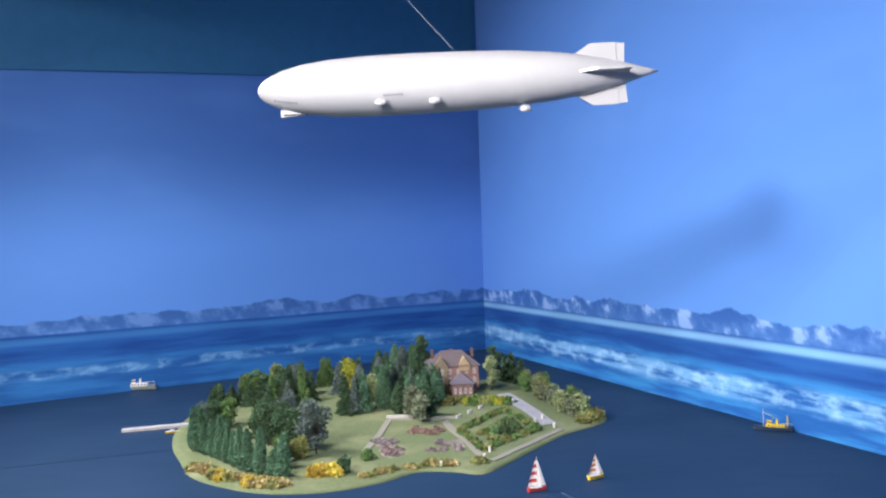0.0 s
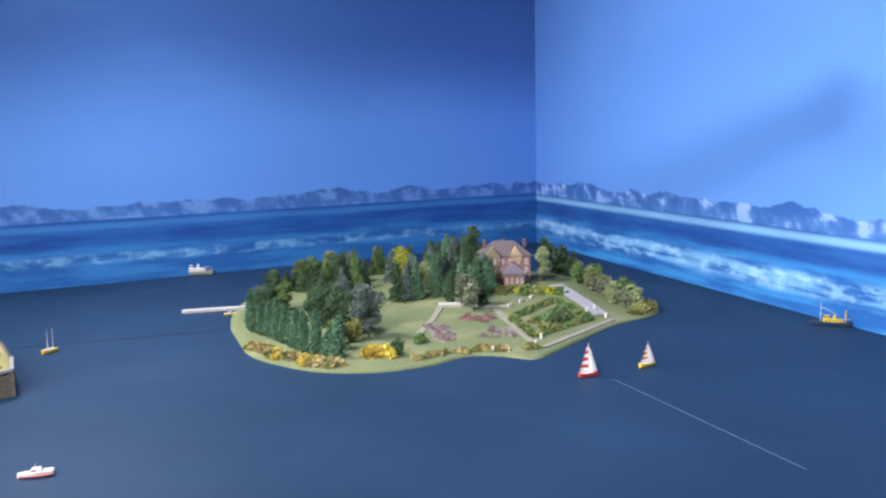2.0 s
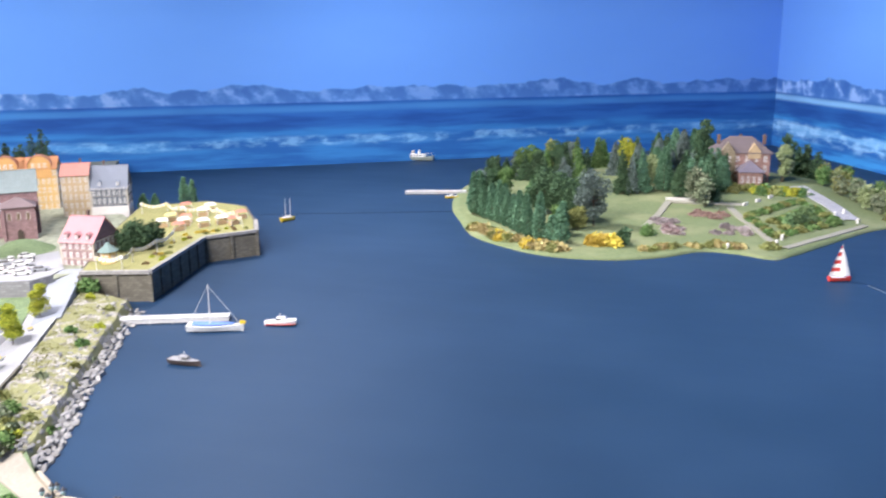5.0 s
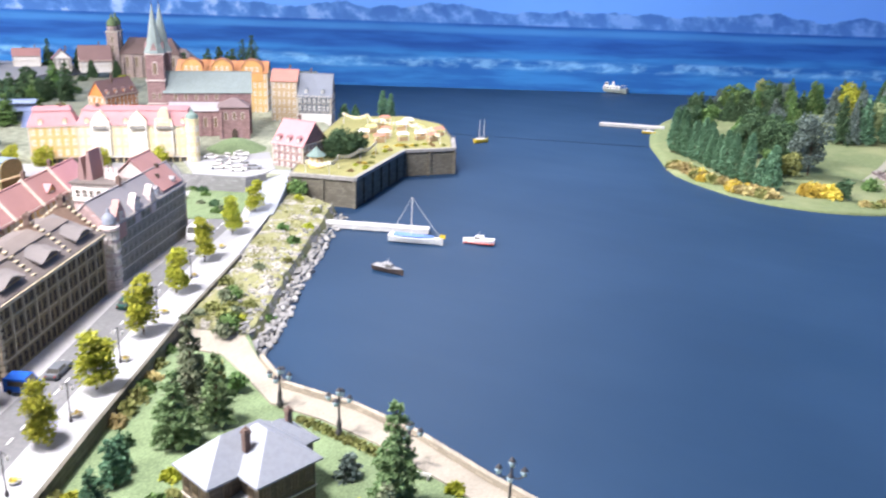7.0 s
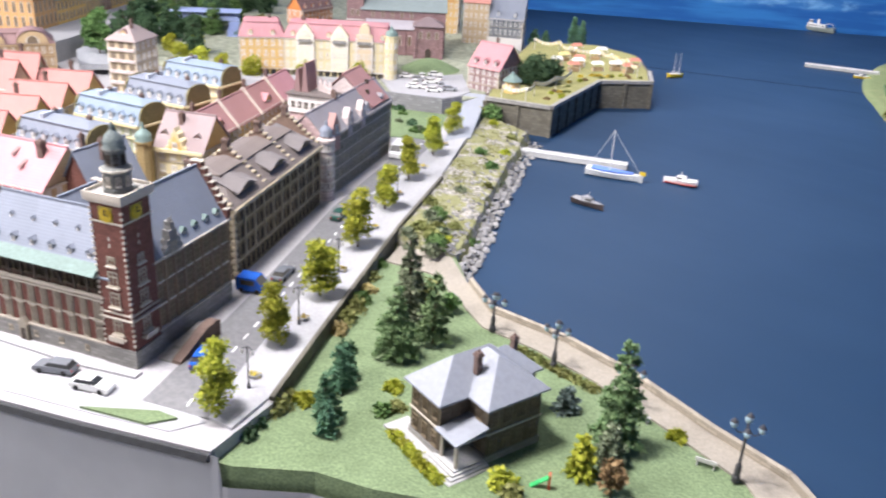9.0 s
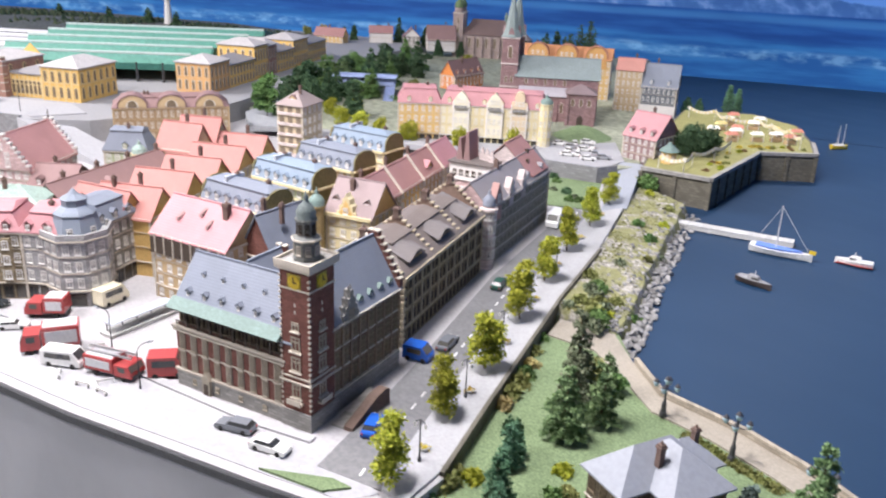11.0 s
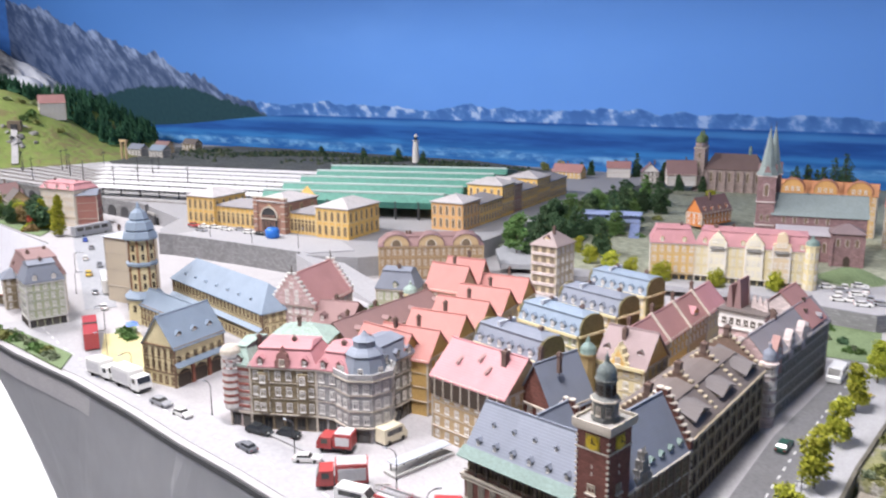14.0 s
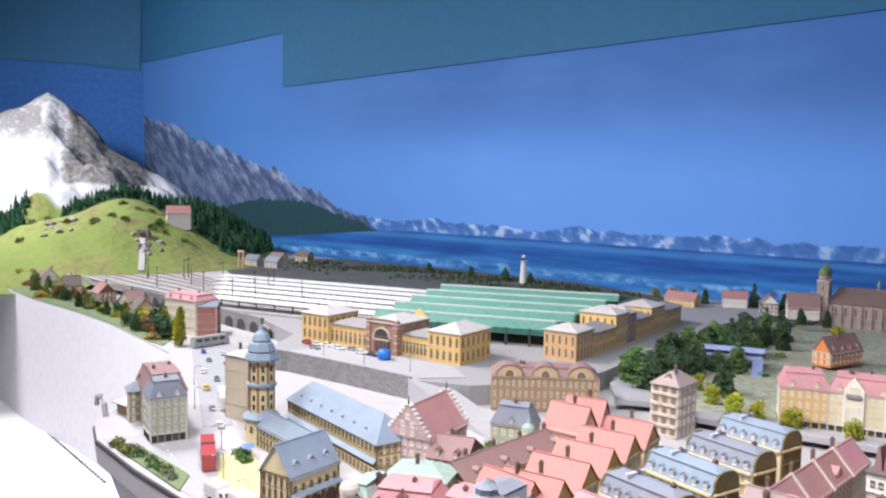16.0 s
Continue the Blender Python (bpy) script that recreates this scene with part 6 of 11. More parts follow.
def triple_gable_block():
    p, q = (-2.385, 0.700), (-2.279, 0.954)
    w = dist(p, q)
    b = town_house("brown stone block with three rounded gables", p, q, 0.10, 0.125, 0.022, plain("warm_brown_render", (0.30, 0.205, 0.12), 0.8, 60, 0.15), MAUVE_TILE, "mansard", 3, z=0.04, sides="FRL", bay=0.016, chimneys=2, trim=SAND, frame_mat=TRIM, inset=0.02)
    for k in range(3):
        x = w * (k + 0.5) / 3
        arc = [(-0.033, 0)] + [(-0.033 * math.cos(math.pi * i / 12), 0.004 + 0.027 * math.sin(math.pi * i / 12)) for i in range(13)] + [(0.033, 0)]
        g = part("gable", Shape().extrude_y(arc, -0.003, 0.004), SAND, b, "rounded brown gable", m=pose(x, 0, 0.085))
        bow = [(-0.036 * math.cos(math.pi * i / 12), 0.004 + 0.030 * math.sin(math.pi * i / 12)) for i in range(13)]
        bow += [(px * 0.955, 0.003 + (pz - 0.004) * 0.955) for px, pz in reversed(bow)]
        r = Shape().extrude_y(bow, -0.005, 0.05)
        part("gable_roof", r, MAUVE_TILE, g)
        part("arched_window", arch_window(0.03, 0.018, TRIM), None, g, m=pose(0, -0.003, 0.002))


triple_gable_block()


def loggia_house():
    p, q = (-2.094, 0.990), (-2.034, 1.022)
    b = town_house("five storey sandy house with open loggias and mauve hipped roof", p, q, 0.09, 0.160, 0.030, plain("buff_loggia_render", (0.47, 0.39, 0.27), 0.8, 60, 0.15), tiles("pale_mauve_tile", (0.33, 0.27, 0.26)), "hip", 5, sides="RL", chimneys=1, bay=0.02)
    w = dist(p, q)
    for r in range(5):
        for i in range(3):
            # No recess is cut; the loggia's shade is the panel's dark colour.
            part("loggia", Shape().box(-0.0062, 0.0062, -0.001, 0.001, 0, 0.016), plain("shaded_loggia_wall", (0.17, 0.135, 0.10), 0.7), b, "flat dark panel painted as a shaded loggia", m=pose(w * (i + 0.5) / 3, 0, 0.005 + 0.025 * r))
        part("balcony", Shape().box(0.002, w - 0.002, -0.005, 0.0, 0.001 + 0.025 * r, 0.0075 + 0.025 * r), PALE_STONE, b)
    dormer(b, w / 2, 0.012, 0.130, 0, 0.016, 0.010, 0.02, SAND, MAUVE_TILE)


loggia_house()


def yellow_row():
    a, m, e = (-2.004, 1.286), (-1.937, 1.370), (-1.735, 1.545)
    town_house("ochre apartment house with faded pink mansard roof and gables", a, m, 0.095, 0.152, 0.034, OCHRE, PINK_TILE, "mansard", 4, z=0.05, sides="FL", bay=0.018, dormers=2, chimneys=1, shops=True, dormer_mat=CREAM)
    b = town_house("cream apartment row with faded pink roof and pointed gables", m, e, 0.095, 0.152, 0.034, CREAM, PINK_TILE, "mansard", 4, z=0.05, sides="FR", bay=0.0165, dormers=6, chimneys=3, shops=True)
    w, h = dist(m, e), 0.102
    light = plain("pale_cream_stucco", (0.70, 0.65, 0.50), 0.8, 70, 0.1)
    buff = plain("warm_buff_stucco", (0.62, 0.50, 0.34), 0.8, 70, 0.12)
    pointed = [(-0.022, -0.078), (0.022, -0.078), (0.022, 0.010), (0.019, 0.013), (0.012, 0.024), (0.005, 0.031), (0, 0.037), (-0.005, 0.031), (-0.012, 0.024), (-0.019, 0.013), (-0.022, 0.010)]
    rounded = [(-0.020, -0.078), (0.020, -0.078), (0.020, 0.016), (0.013, 0.018)] + [(0.012 * math.cos(math.pi * k / 8), 0.030 + 0.012 * math.sin(math.pi * k / 8)) for k in range(9)] + [(-0.013, 0.018), (-0.020, 0.016)]
    for x, outline, stucco in ((0.20, pointed, light), (0.52, pointed, light), (0.75, rounded, buff)):
        g = part("gable_bay", Shape().extrude_y(outline, -0.007, 0.02), stucco, b, "pale bay rising into a curved gable", m=pose(w * x, 0, h))
        for r in range(4):
            for i in (-1, 0, 1):
                part("window", window_for(0.0075 if r < 3 else 0.006, 0.013 if r < 3 else 0.011, WHITE), None, g, m=pose(i * (0.0125 if r < 3 else 0.009), -0.007, -0.068 + 0.0255 * r))
        part("balcony", Shape().box(-0.016, 0.016, -0.015, -0.007, -0.006, 0.0), GREY_STONE, g, "grey balcony")
        for k in (-1, 1):
            part("pilaster", Shape().box(-0.0016, 0.0016, -0.0085, -0.007, -0.078, 0.010), WHITE_R, g, m=pose(k * 0.0195, 0, 0))
    part("ground_floor", Shape().box(0.0, w, -0.0032, 0.0, 0.0235, 0.0265), WHITE_R, b, "pale band over the shops")
    t = part("turret", Shape().lathe([(0.016, 0), (0.016, 0.115), (0.018, 0.117), (0.018, 0.12)], n=8, turn=0.39), CREAM, b, "eight-sided corner turret", m=pose(w, 0, 0))
    for r in range(4):
        for k in range(8):
            part("window", window_for(0.006, 0.013, WHITE), None, t, m=pose(0, 0, 0.012 + 0.026 * r, 0, 0, 45 * k) @ pose(0, -0.0149, 0))
    onion(t, 0, 0, 0.119, 0.015, 0.026, COPPER, "dome", "green copper turret cap")


yellow_row()


def church():
    """Twin-spired pink stone church above the yellow row."""
    z0 = 0.062
    c = thing("church", "dusky pink stone church with twin pale green spires", "church", pose(-2.080, 1.717, z0, 0, 0, 43))
    nw, eave, rise = 0.112, 0.120, 0.050
    part("nave", Shape().box(0.045, 0.285, 0.0, nw, -0.006, eave), PINK_STONE, c)
    part("roof", roof_gable_x(0.24, nw, eave, rise, 0.004), plain("grey_green_church_roof", (0.20, 0.24, 0.24), 0.7, 30, 0.10), c, "grey-green ridge roof", m=pose(0.045, 0, 0))
    part("gable", Shape().extrude_x([(0.0, eave), (nw, eave), (nw / 2, eave + rise)], 0.281, 0.285), PINK_STONE, c)
    part("aisle", Shape().box(0.055, 0.20, -0.030, 0.0, -0.006, 0.070), PINK_STONE, c, "lower side aisle")
    sk = Shape()
    slab(sk, (0.055, -0.034, 0.069), (0.20, -0.034, 0.069), (0.20, 0.001, 0.090), (0.055, 0.001, 0.090), 0.002)
    part("aisle_roof", sk, plain("pale_lilac_sheet", (0.36, 0.34, 0.37), 0.6, 40, 0.1), c, "pale lean-to aisle roof")
    ch = part("chapel", Shape().box(0.195, 0.275, -0.070, 0.004, -0.006, 0.088), PINK_STONE, c, "projecting side chapel")
    part("chapel_roof", roof_hip(0.08, 0.074, 0.088, 0.022), tiles("dull_mauve_church_tile", (0.20, 0.15, 0.155)), ch, m=pose(0.195, -0.070, 0))
    part("door", Shape().extrude_y([(-0.008, 0), (0.008, 0), (0.008, 0.020), (0.0, 0.029), (-0.008, 0.020)], -0.0025, 0.001), DARK, ch, "dark arched door", m=pose(0.235, -0.070, 0))
    for x in (0.197, 0.273):
        part("buttress", Shape().box(-0.004, 0.004, -0.006, 0.004, -0.006, 0.080), PINK_STONE, ch, m=pose(x, -0.070, 0))
    for i in range(3):
        part("arched_window", arch_window(0.011, 0.022, PALE_STONE), None, ch, m=pose(0.212 + 0.023 * i, -0.070, 0.052))
        part("arched_window", arch_window(0.011, 0.030, PALE_STONE), None, ch, m=pose(0.275, -0.058 + 0.022 * i, 0.030, 0, 0, 90))
    for i in range(5):
        part("arched_window", arch_window(0.010, 0.018, PALE_STONE), None, c, m=pose(0.075 + 0.028 * i, 0.0, 0.097))
        part("arched_window", arch_window(0.011, 0.030, PALE_STONE), None, c, m=pose(0.070 + 0.028 * i, -0.030, 0.024))
        part("buttress", Shape().box(-0.003, 0.003, -0.006, 0, -0.006, 0.058), PINK_STONE, c, m=pose(0.056 + 0.028 * i, -0.030, 0))
    for i in range(3):
        part("arched_window", arch_window(0.013, 0.045, PALE_STONE), None, c, m=pose(0.285, 0.028 + 0.028 * i, 0.045, 0, 0, 90))
    copper = plain("pale_green_copper", (0.20, 0.245, 0.24), 0.65, 40, 0.15)
    tw, top = 0.048, 0.226
    for x, y in ((0.0, 0.002), (0.014, 0.064)):
        t = part("tower", Shape().box(x, x + tw, y, y + tw, -0.006, top), PINK_STONE, c, "square stone church tower")
        for zz in (0.085, 0.150, top - 0.004):
            part("ledge", ring(tw, tw, 0, 0.0025, 0.004), PALE_STONE, t, m=pose(x, y, zz))
        for zz, hh, n in ((0.045, 0.024, 2), (0.098, 0.020, 2), (0.168, 0.036, 1)):
            for k in range(n):
                off = tw * (k + 1) / (n + 1)
                w = 0.009 if n == 2 else 0.014
                part("arched_window", arch_window(w, hh, PALE_STONE), None, t, m=pose(x + off, y, zz))
                part("arched_window", arch_window(w, hh, PALE_STONE), None, t, m=pose(x + tw, y + off, zz, 0, 0, 90))
        part("spire", Shape().lathe([(0.031, 0), (0.021, 0.022), (0.0145, 0.058), (0.001, 0.130)], n=8, turn=0.39), copper, t, "pale green copper spire", m=pose(x + tw / 2, y + tw / 2, top))
        for k in range(4):
            part("pinnacle", Shape().extrude_y([(-0.013, 0), (0.013, 0), (0, 0.030)], -0.001, 0.006), PINK_STONE, t, m=pose(x + tw / 2, y + tw / 2, top, 0, 0, 90 * k) @ pose(0, -tw / 2, 0))
        part("finial", Shape().lathe([(0.0012, 0), (0.0006, 0.014)], n=6), IRON, t, m=pose(x + tw / 2, y + tw / 2, top + 0.129))

church()


CHURCH_STONE = masonry("grey_pink_church_stone", (0.34, 0.27, 0.25), 0.004)


def hill_church():
    z0 = 0.095
    c = thing("hill_church", "brown stone church with steep brown roof and mossy-topped twin towers", "church", pose(-3.137, 2.468, z0, 0, 0, 40))
    part("nave", Shape().box(0.03, 0.27, 0.004, 0.14, -0.04, 0.062), CHURCH_STONE, c)
    part("roof", roof_hip(0.24, 0.136, 0.062, 0.062, 0.035), tiles("dark_brown_church_tile", (0.165, 0.115, 0.105)), c, "steep brown church roof", m=pose(0.03, 0.004, 0))
    for i in range(6):
        part("arched_window", arch_window(0.011, 0.045, TRIM), None, c, m=pose(0.062 + 0.037 * i, 0.004, 0.008))
        part("buttress", Shape().box(-0.004, 0.004, -0.010, 0, -0.04, 0.052), CHURCH_STONE, c, m=pose(0.0435 + 0.037 * i, 0.004, 0))
    apse = part("apse", Shape().lathe([(0.055, -0.04), (0.055, 0.046), (0.058, 0.047), (0.02, 0.078), (0.002, 0.082)], n=10), CHURCH_STONE, c, "rounded stone apse", m=pose(0.275, 0.072, 0))
    for k in range(4):
        part("arched_window", arch_window(0.010, 0.032, TRIM), None, apse, m=pose(0, 0, 0.004, 0, 0, -36 + 36 * k) @ pose(0, -0.0535, 0))
    for y in (-0.006, 0.075):
        t = part("tower", Shape().box(-0.012, 0.032, y, y + 0.044, -0.04, 0.150), CHURCH_STONE, c, "tall square stone tower")
        part("cornice", ring(0.044, 0.044, 0, 0.003, 0.004), TRIM, t, m=pose(-0.012, y, 0.148))
        for zz in (0.03, 0.070, 0.108):
            part("arched_window", arch_window(0.010, 0.026, TRIM), None, t, m=pose(0.010, y, zz))
            part("arched_window", arch_window(0.010, 0.026, TRIM), None, t, m=pose(0.032, y + 0.022, zz, 0, 0, 90))
        part("belfry", Shape().lathe([(0.022, 0.150), (0.020, 0.172), (0.023, 0.174)], n=8, turn=0.39), CHURCH_STONE, t, "eight-sided belfry", m=pose(0.010, y + 0.022, 0))
        onion(t, 0.010, y + 0.022, 0.173, 0.020, 0.052, plain("mossy_copper", (0.12, 0.17, 0.08), 0.7, 40, 0.2), "dome", "mossy green onion dome")
    part("ridge_turret", Shape().lathe([(0.007, 0), (0.007, 0.018), (0.009, 0.020), (0.001, 0.042)], n=8), COPPER, c, m=pose(0.21, 0.072, 0.118))

hill_church()
town_house("hilltop cottage with a red gable roof", (-3.49, 2.262), (-3.43, 2.345), 0.06, 0.135, 0.025, WHITE_R, BRICK_TILE, "gable_x", 2, z=0.09, sides="FR")
town_house("small white timber-framed hilltop cottage", (-3.291, 2.301), (-3.250, 2.360), 0.06, 0.135, 0.035, WHITE_R, MAUVE_TILE, "gable_y", 2, z=0.09, sides="FR", frame_mat=DARK, trim=DARK)
town_house("hilltop house with large mauve gable roof", (-3.170, 2.340), (-3.105, 2.440), 0.07, 0.135, 0.055, WHITE_R, MAUVE_TILE, "gable_x", 2, z=0.09, sides="FR", dormers=0)
town_house("house with orange gable and mauve roof full of dormers", (-2.490, 1.838), (-2.430, 1.850), 0.16, 0.116, 0.046, plain("orange_render", (0.55, 0.20, 0.06), 0.8), MAUVE_TILE, "gable_y", 2, z=0.075, sides="FR", dormers=4, dormer_sides="R")
town_house("small outbuilding with orange roof near the station", (-3.62, 2.05), (-3.50, 2.12), 0.06, 0.12, 0.03, OCHRE, BRICK_TILE, "gable_x", 2, z=0.08, sides="F")
def ornate_house(p, q):
    """An ochre house of the row behind the church: a rounded orange gable over its front."""
    b = town_house("ochre house with rounded orange gable and red roof behind the church", p, q, 0.09, 0.192, 0.030, OCHRE, tiles("orange_tile", (0.50, 0.24, 0.12)), "gable_x", 5, z=0.055, sides="FR", bay=0.017, chimneys=1)
    w, h = dist(p, q), 0.137
    edge = [(0.034 * math.cos(math.pi * k / 10), 0.006 + 0.034 * math.sin(math.pi * k / 10)) for k in range(11)]
    g = part("gable", Shape().extrude_y([(-0.034, -0.030), (0.034, -0.030)] + edge, -0.003, 0.030), plain("warm_orange_render", (0.56, 0.32, 0.12), 0.8, 70, 0.15), b, "rounded orange gable", m=pose(w / 2, 0, h))
    rim = [(1.08 * x, 1.06 * z) for x, z in edge] + [(0.99 * x, z) for x, z in reversed(edge)]
    part("coping", Shape().extrude_y(rim, -0.006, 0.031), plain("terracotta_coping", (0.45, 0.22, 0.13), 0.8, 70, 0.15), g, "terracotta coping")
    for i in (-1, 0, 1):
        part("window", window_for(0.009, 0.013, WHITE), None, g, m=pose(i * 0.017, -0.003, 0.004))
    return b


for i in range(3):
    ornate_house((-2.325 + 0.080 * i, 2.060 + 0.0553 * i), (-2.245 + 0.080 * i, 2.1153 + 0.0553 * i))
town_house("sandy apartment house with faded red roof", (-1.973, 2.118), (-1.907, 2.159), 0.10, 0.186, 0.030, SAND, tiles("light_red_tile", (0.42, 0.20, 0.165)), "gable_x", 5, z=0.055, sides="FL", bay=0.016)
grey_front = town_house("tall dark grey house with white base and steep slate roof", (-1.903, 2.160), (-1.812, 2.213), 0.095, 0.142, 0.064, plain("dark_grey_render", (0.12, 0.135, 0.16), 0.8), SLATE, "gable_x", 4, z=0.04, sides="FR", bay=0.016, dormers=2, dormer_mat=ZINC)
part("base", Shape().box(-0.002, 0.1073, -0.0035, 0.098, 0.0, 0.046), WHITE_R, grey_front, "white rendered ground floors")
town_house("brick house with broad faded pink roof and three dormers", (-1.559, 1.640), (-1.472, 1.648), 0.105, 0.118, 0.05, PINK_STONE, PINK_TILE, "gable_x", 3, z=0.055, sides="FRL", bay=0.017, dormers=3, frame_mat=WHITE)
town_house("green and white corner house with blue mansard roof", (-2.330, -0.136), (-2.345, -0.060), 0.075, 0.135, 0.036, GREEN_R, SLATE, "mansard", 5, sides="FRL", bay=0.0165, dormers=2, shops=True, trim=WHITE, dormer_mat=WHITE_R)
town_house("red house with mauve mansard roof by the table edge", (-2.425, -0.140), (-2.440, -0.055), 0.16, 0.125, 0.04, PINK_STONE, MAUVE_TILE, "mansard", 4, sides="FRL", bay=0.018, dormers=3, chimneys=2)
town_house("small timber house with grey roof", (-2.520, -0.185), (-2.525, -0.145), 0.05, 0.110, 0.02, BROWN_STONE, SLATE, "hip", 4, sides="FRL")
town_house("tall blank-sided beige house beside the tower", (-2.500, 0.040), (-2.440, 0.085), 0.09, 0.195, 0.01, plain("pale_beige_render", (0.52, 0.45, 0.35), 0.8, 60, 0.1), ZINC, "hip", 4, sides="")
town_house("pink and cream corner block with faded pink roof", (-3.740, -0.085), (-3.595, 0.020), 0.10, 0.166, 0.020, plain("pinkish_cream_render", (0.76, 0.66, 0.54), 0.8, 60, 0.12), PINK_TILE, "mansard", 4, sides="FL", bay=0.018, dormers=3, chimneys=2)
town_house("red brick end house with plain gable", (-3.595, 0.024), (-3.580, 0.092), 0.10, 0.148, 0.014, plain("dusky_rose_render", (0.36, 0.17, 0.14), 0.8, 60, 0.12), SLATE, "gable_x", 4, sides="L", bay=0.02)


# ---- planting ----
def leaf(s, c, size, rnd, droop=0.0):
    """One bent leaf clump of two faces."""
    d = Vector((rnd.gauss(0, 1), rnd.gauss(0, 1), rnd.gauss(0, 0.7) - droop))
    if d.length < 1e-4:
        d = Vector((1, 0, 0))
    d.normalize()
    side = d.orthogonal().normalized() * size * rnd.uniform(0.35, 0.6)
    side.rotate(Euler((0, 0, rnd.uniform(0, 6.28))))
    c = Vector(c)
    tip = c + d * size
    mid = c + d * size * 0.5 + d.cross(side).normalized() * size * 0.18
    s.mesh_part([c, mid + side, tip, mid - side], [(0, 1, 2), (0, 2, 3)])


def trunk_shape(h, r, rnd, limbs=4, reach=0.02, lean=0.004):
    s = Shape()
    top = (rnd.uniform(-lean, lean), rnd.uniform(-lean, lean), h)
    mid = (top[0] * 0.3 + rnd.uniform(-lean, lean) * 0.4, top[1] * 0.3, h * 0.5)
    s.tube([(0, 0, -0.003), mid, top], r, 6, r * 0.35)
    for k in range(limbs):
        a = 2 * math.pi * (k + rnd.random() * 0.6) / limbs
        z0 = h * rnd.uniform(0.45, 0.8)
        s.tube([(mid[0], mid[1], z0), (math.cos(a) * reach * 0.5, math.sin(a) * reach * 0.5, z0 + reach * 0.5), (math.cos(a) * reach, math.sin(a) * reach, z0 + reach * 0.8)], r * 0.4, 4, r * 0.12)
    return s


def broadleaf(seed, h, r, n, size, clear=0.22, lobes=9, narrow=1.0):
    rnd = random.Random(seed)
    s = Shape()
    cs = []
    for k in range(lobes):
        t = (k + 0.5) / lobes
        z = h * (clear + (1 - clear) * t * 0.92)
        w = r * (0.55 + 0.5 * math.sin(math.pi * min(1, t * 1.05))) * 0.55 * narrow
        a = rnd.uniform(0, 6.28)
        cs.append((math.cos(a) * w, math.sin(a) * w, z, r * rnd.uniform(0.42, 0.62)))
    for i in range(n):
        x, y, z, q = cs[i % lobes]
        d = Vector((rnd.gauss(0, 1), rnd.gauss(0, 1), rnd.gauss(0, 1))).normalized() * q * rnd.uniform(0.55, 1.05)
        leaf(s, (x + d.x, y + d.y, max(h * clear * 0.8, z + d.z * 0.85)), size * rnd.uniform(0.7, 1.3), rnd)
    return s


def tiered(seed, h, r, n, size, clear=0.16):
    """A slim crown of stacked, uneven clumps."""
    rnd = random.Random(seed)
    s = Shape()
    cs = []
    tiers = 4
    for k in range(tiers):
        t = (k + 0.5) / tiers
        z = h * (clear + (1 - clear) * t)
        for j in range(4 if k < tiers - 1 else 2):
            a = rnd.uniform(0, 6.28)
            w = r * rnd.uniform(0.25, 0.55) * (1.05 - 0.45 * t)
            cs.append((math.cos(a) * w, math.sin(a) * w, z + rnd.uniform(-0.05, 0.05) * h, r * rnd.uniform(0.42, 0.60) * (1.08 - 0.3 * t)))
    for i in range(n):
        x, y, z, q = cs[i % len(cs)]
        d = Vector((rnd.gauss(0, 1), rnd.gauss(0, 1), rnd.gauss(0, 1))).normalized() * q * rnd.uniform(0.5, 1.05)
        leaf(s, (x + d.x, y + d.y, max(h * clear * 0.6, z + d.z * 0.78)), size * rnd.uniform(0.7, 1.3), rnd)
    return s


def layered(seed, h, r, n, size, clear=0.10):
    """A conifer with clear layers of drooping boughs and gaps between them."""
    rnd = random.Random(seed)
    s = Shape()
    layers = max(6, int(h / 0.0135))
    pads = []
    for k in range(layers):
        t = (k + 0.2) / layers
        z = h * (clear + (1 - clear) * t)
        reach = r * (1 - t) ** 0.72 * rnd.uniform(0.82, 1.12) + 0.002
        m = max(3, int(7 * (1 - t) + 2))
        a0 = rnd.uniform(0, 6.28)
        for j in range(m):
            pads.append((z + rnd.uniform(-0.2, 0.2) * h / layers, reach * rnd.uniform(0.6, 1.15), a0 + 6.283 * j / m + rnd.uniform(-0.25, 0.25), t))
    weight = [q[1] + 0.003 for q in pads]
    for i in range(n):
        z, reach, a, t = rnd.choices(pads, weight)[0]
        u = rnd.uniform(0.1, 1.0) ** 0.75
        w = reach * 0.26 * (1.15 - u)
        x, y = math.cos(a) * reach * u + rnd.gauss(0, w), math.sin(a) * reach * u + rnd.gauss(0, w)
        leaf(s, (x, y, z - reach * 0.22 * u * u + abs(rnd.gauss(0, size * 0.6))), size * rnd.uniform(0.6, 1.2), rnd, 0.1)
    return s


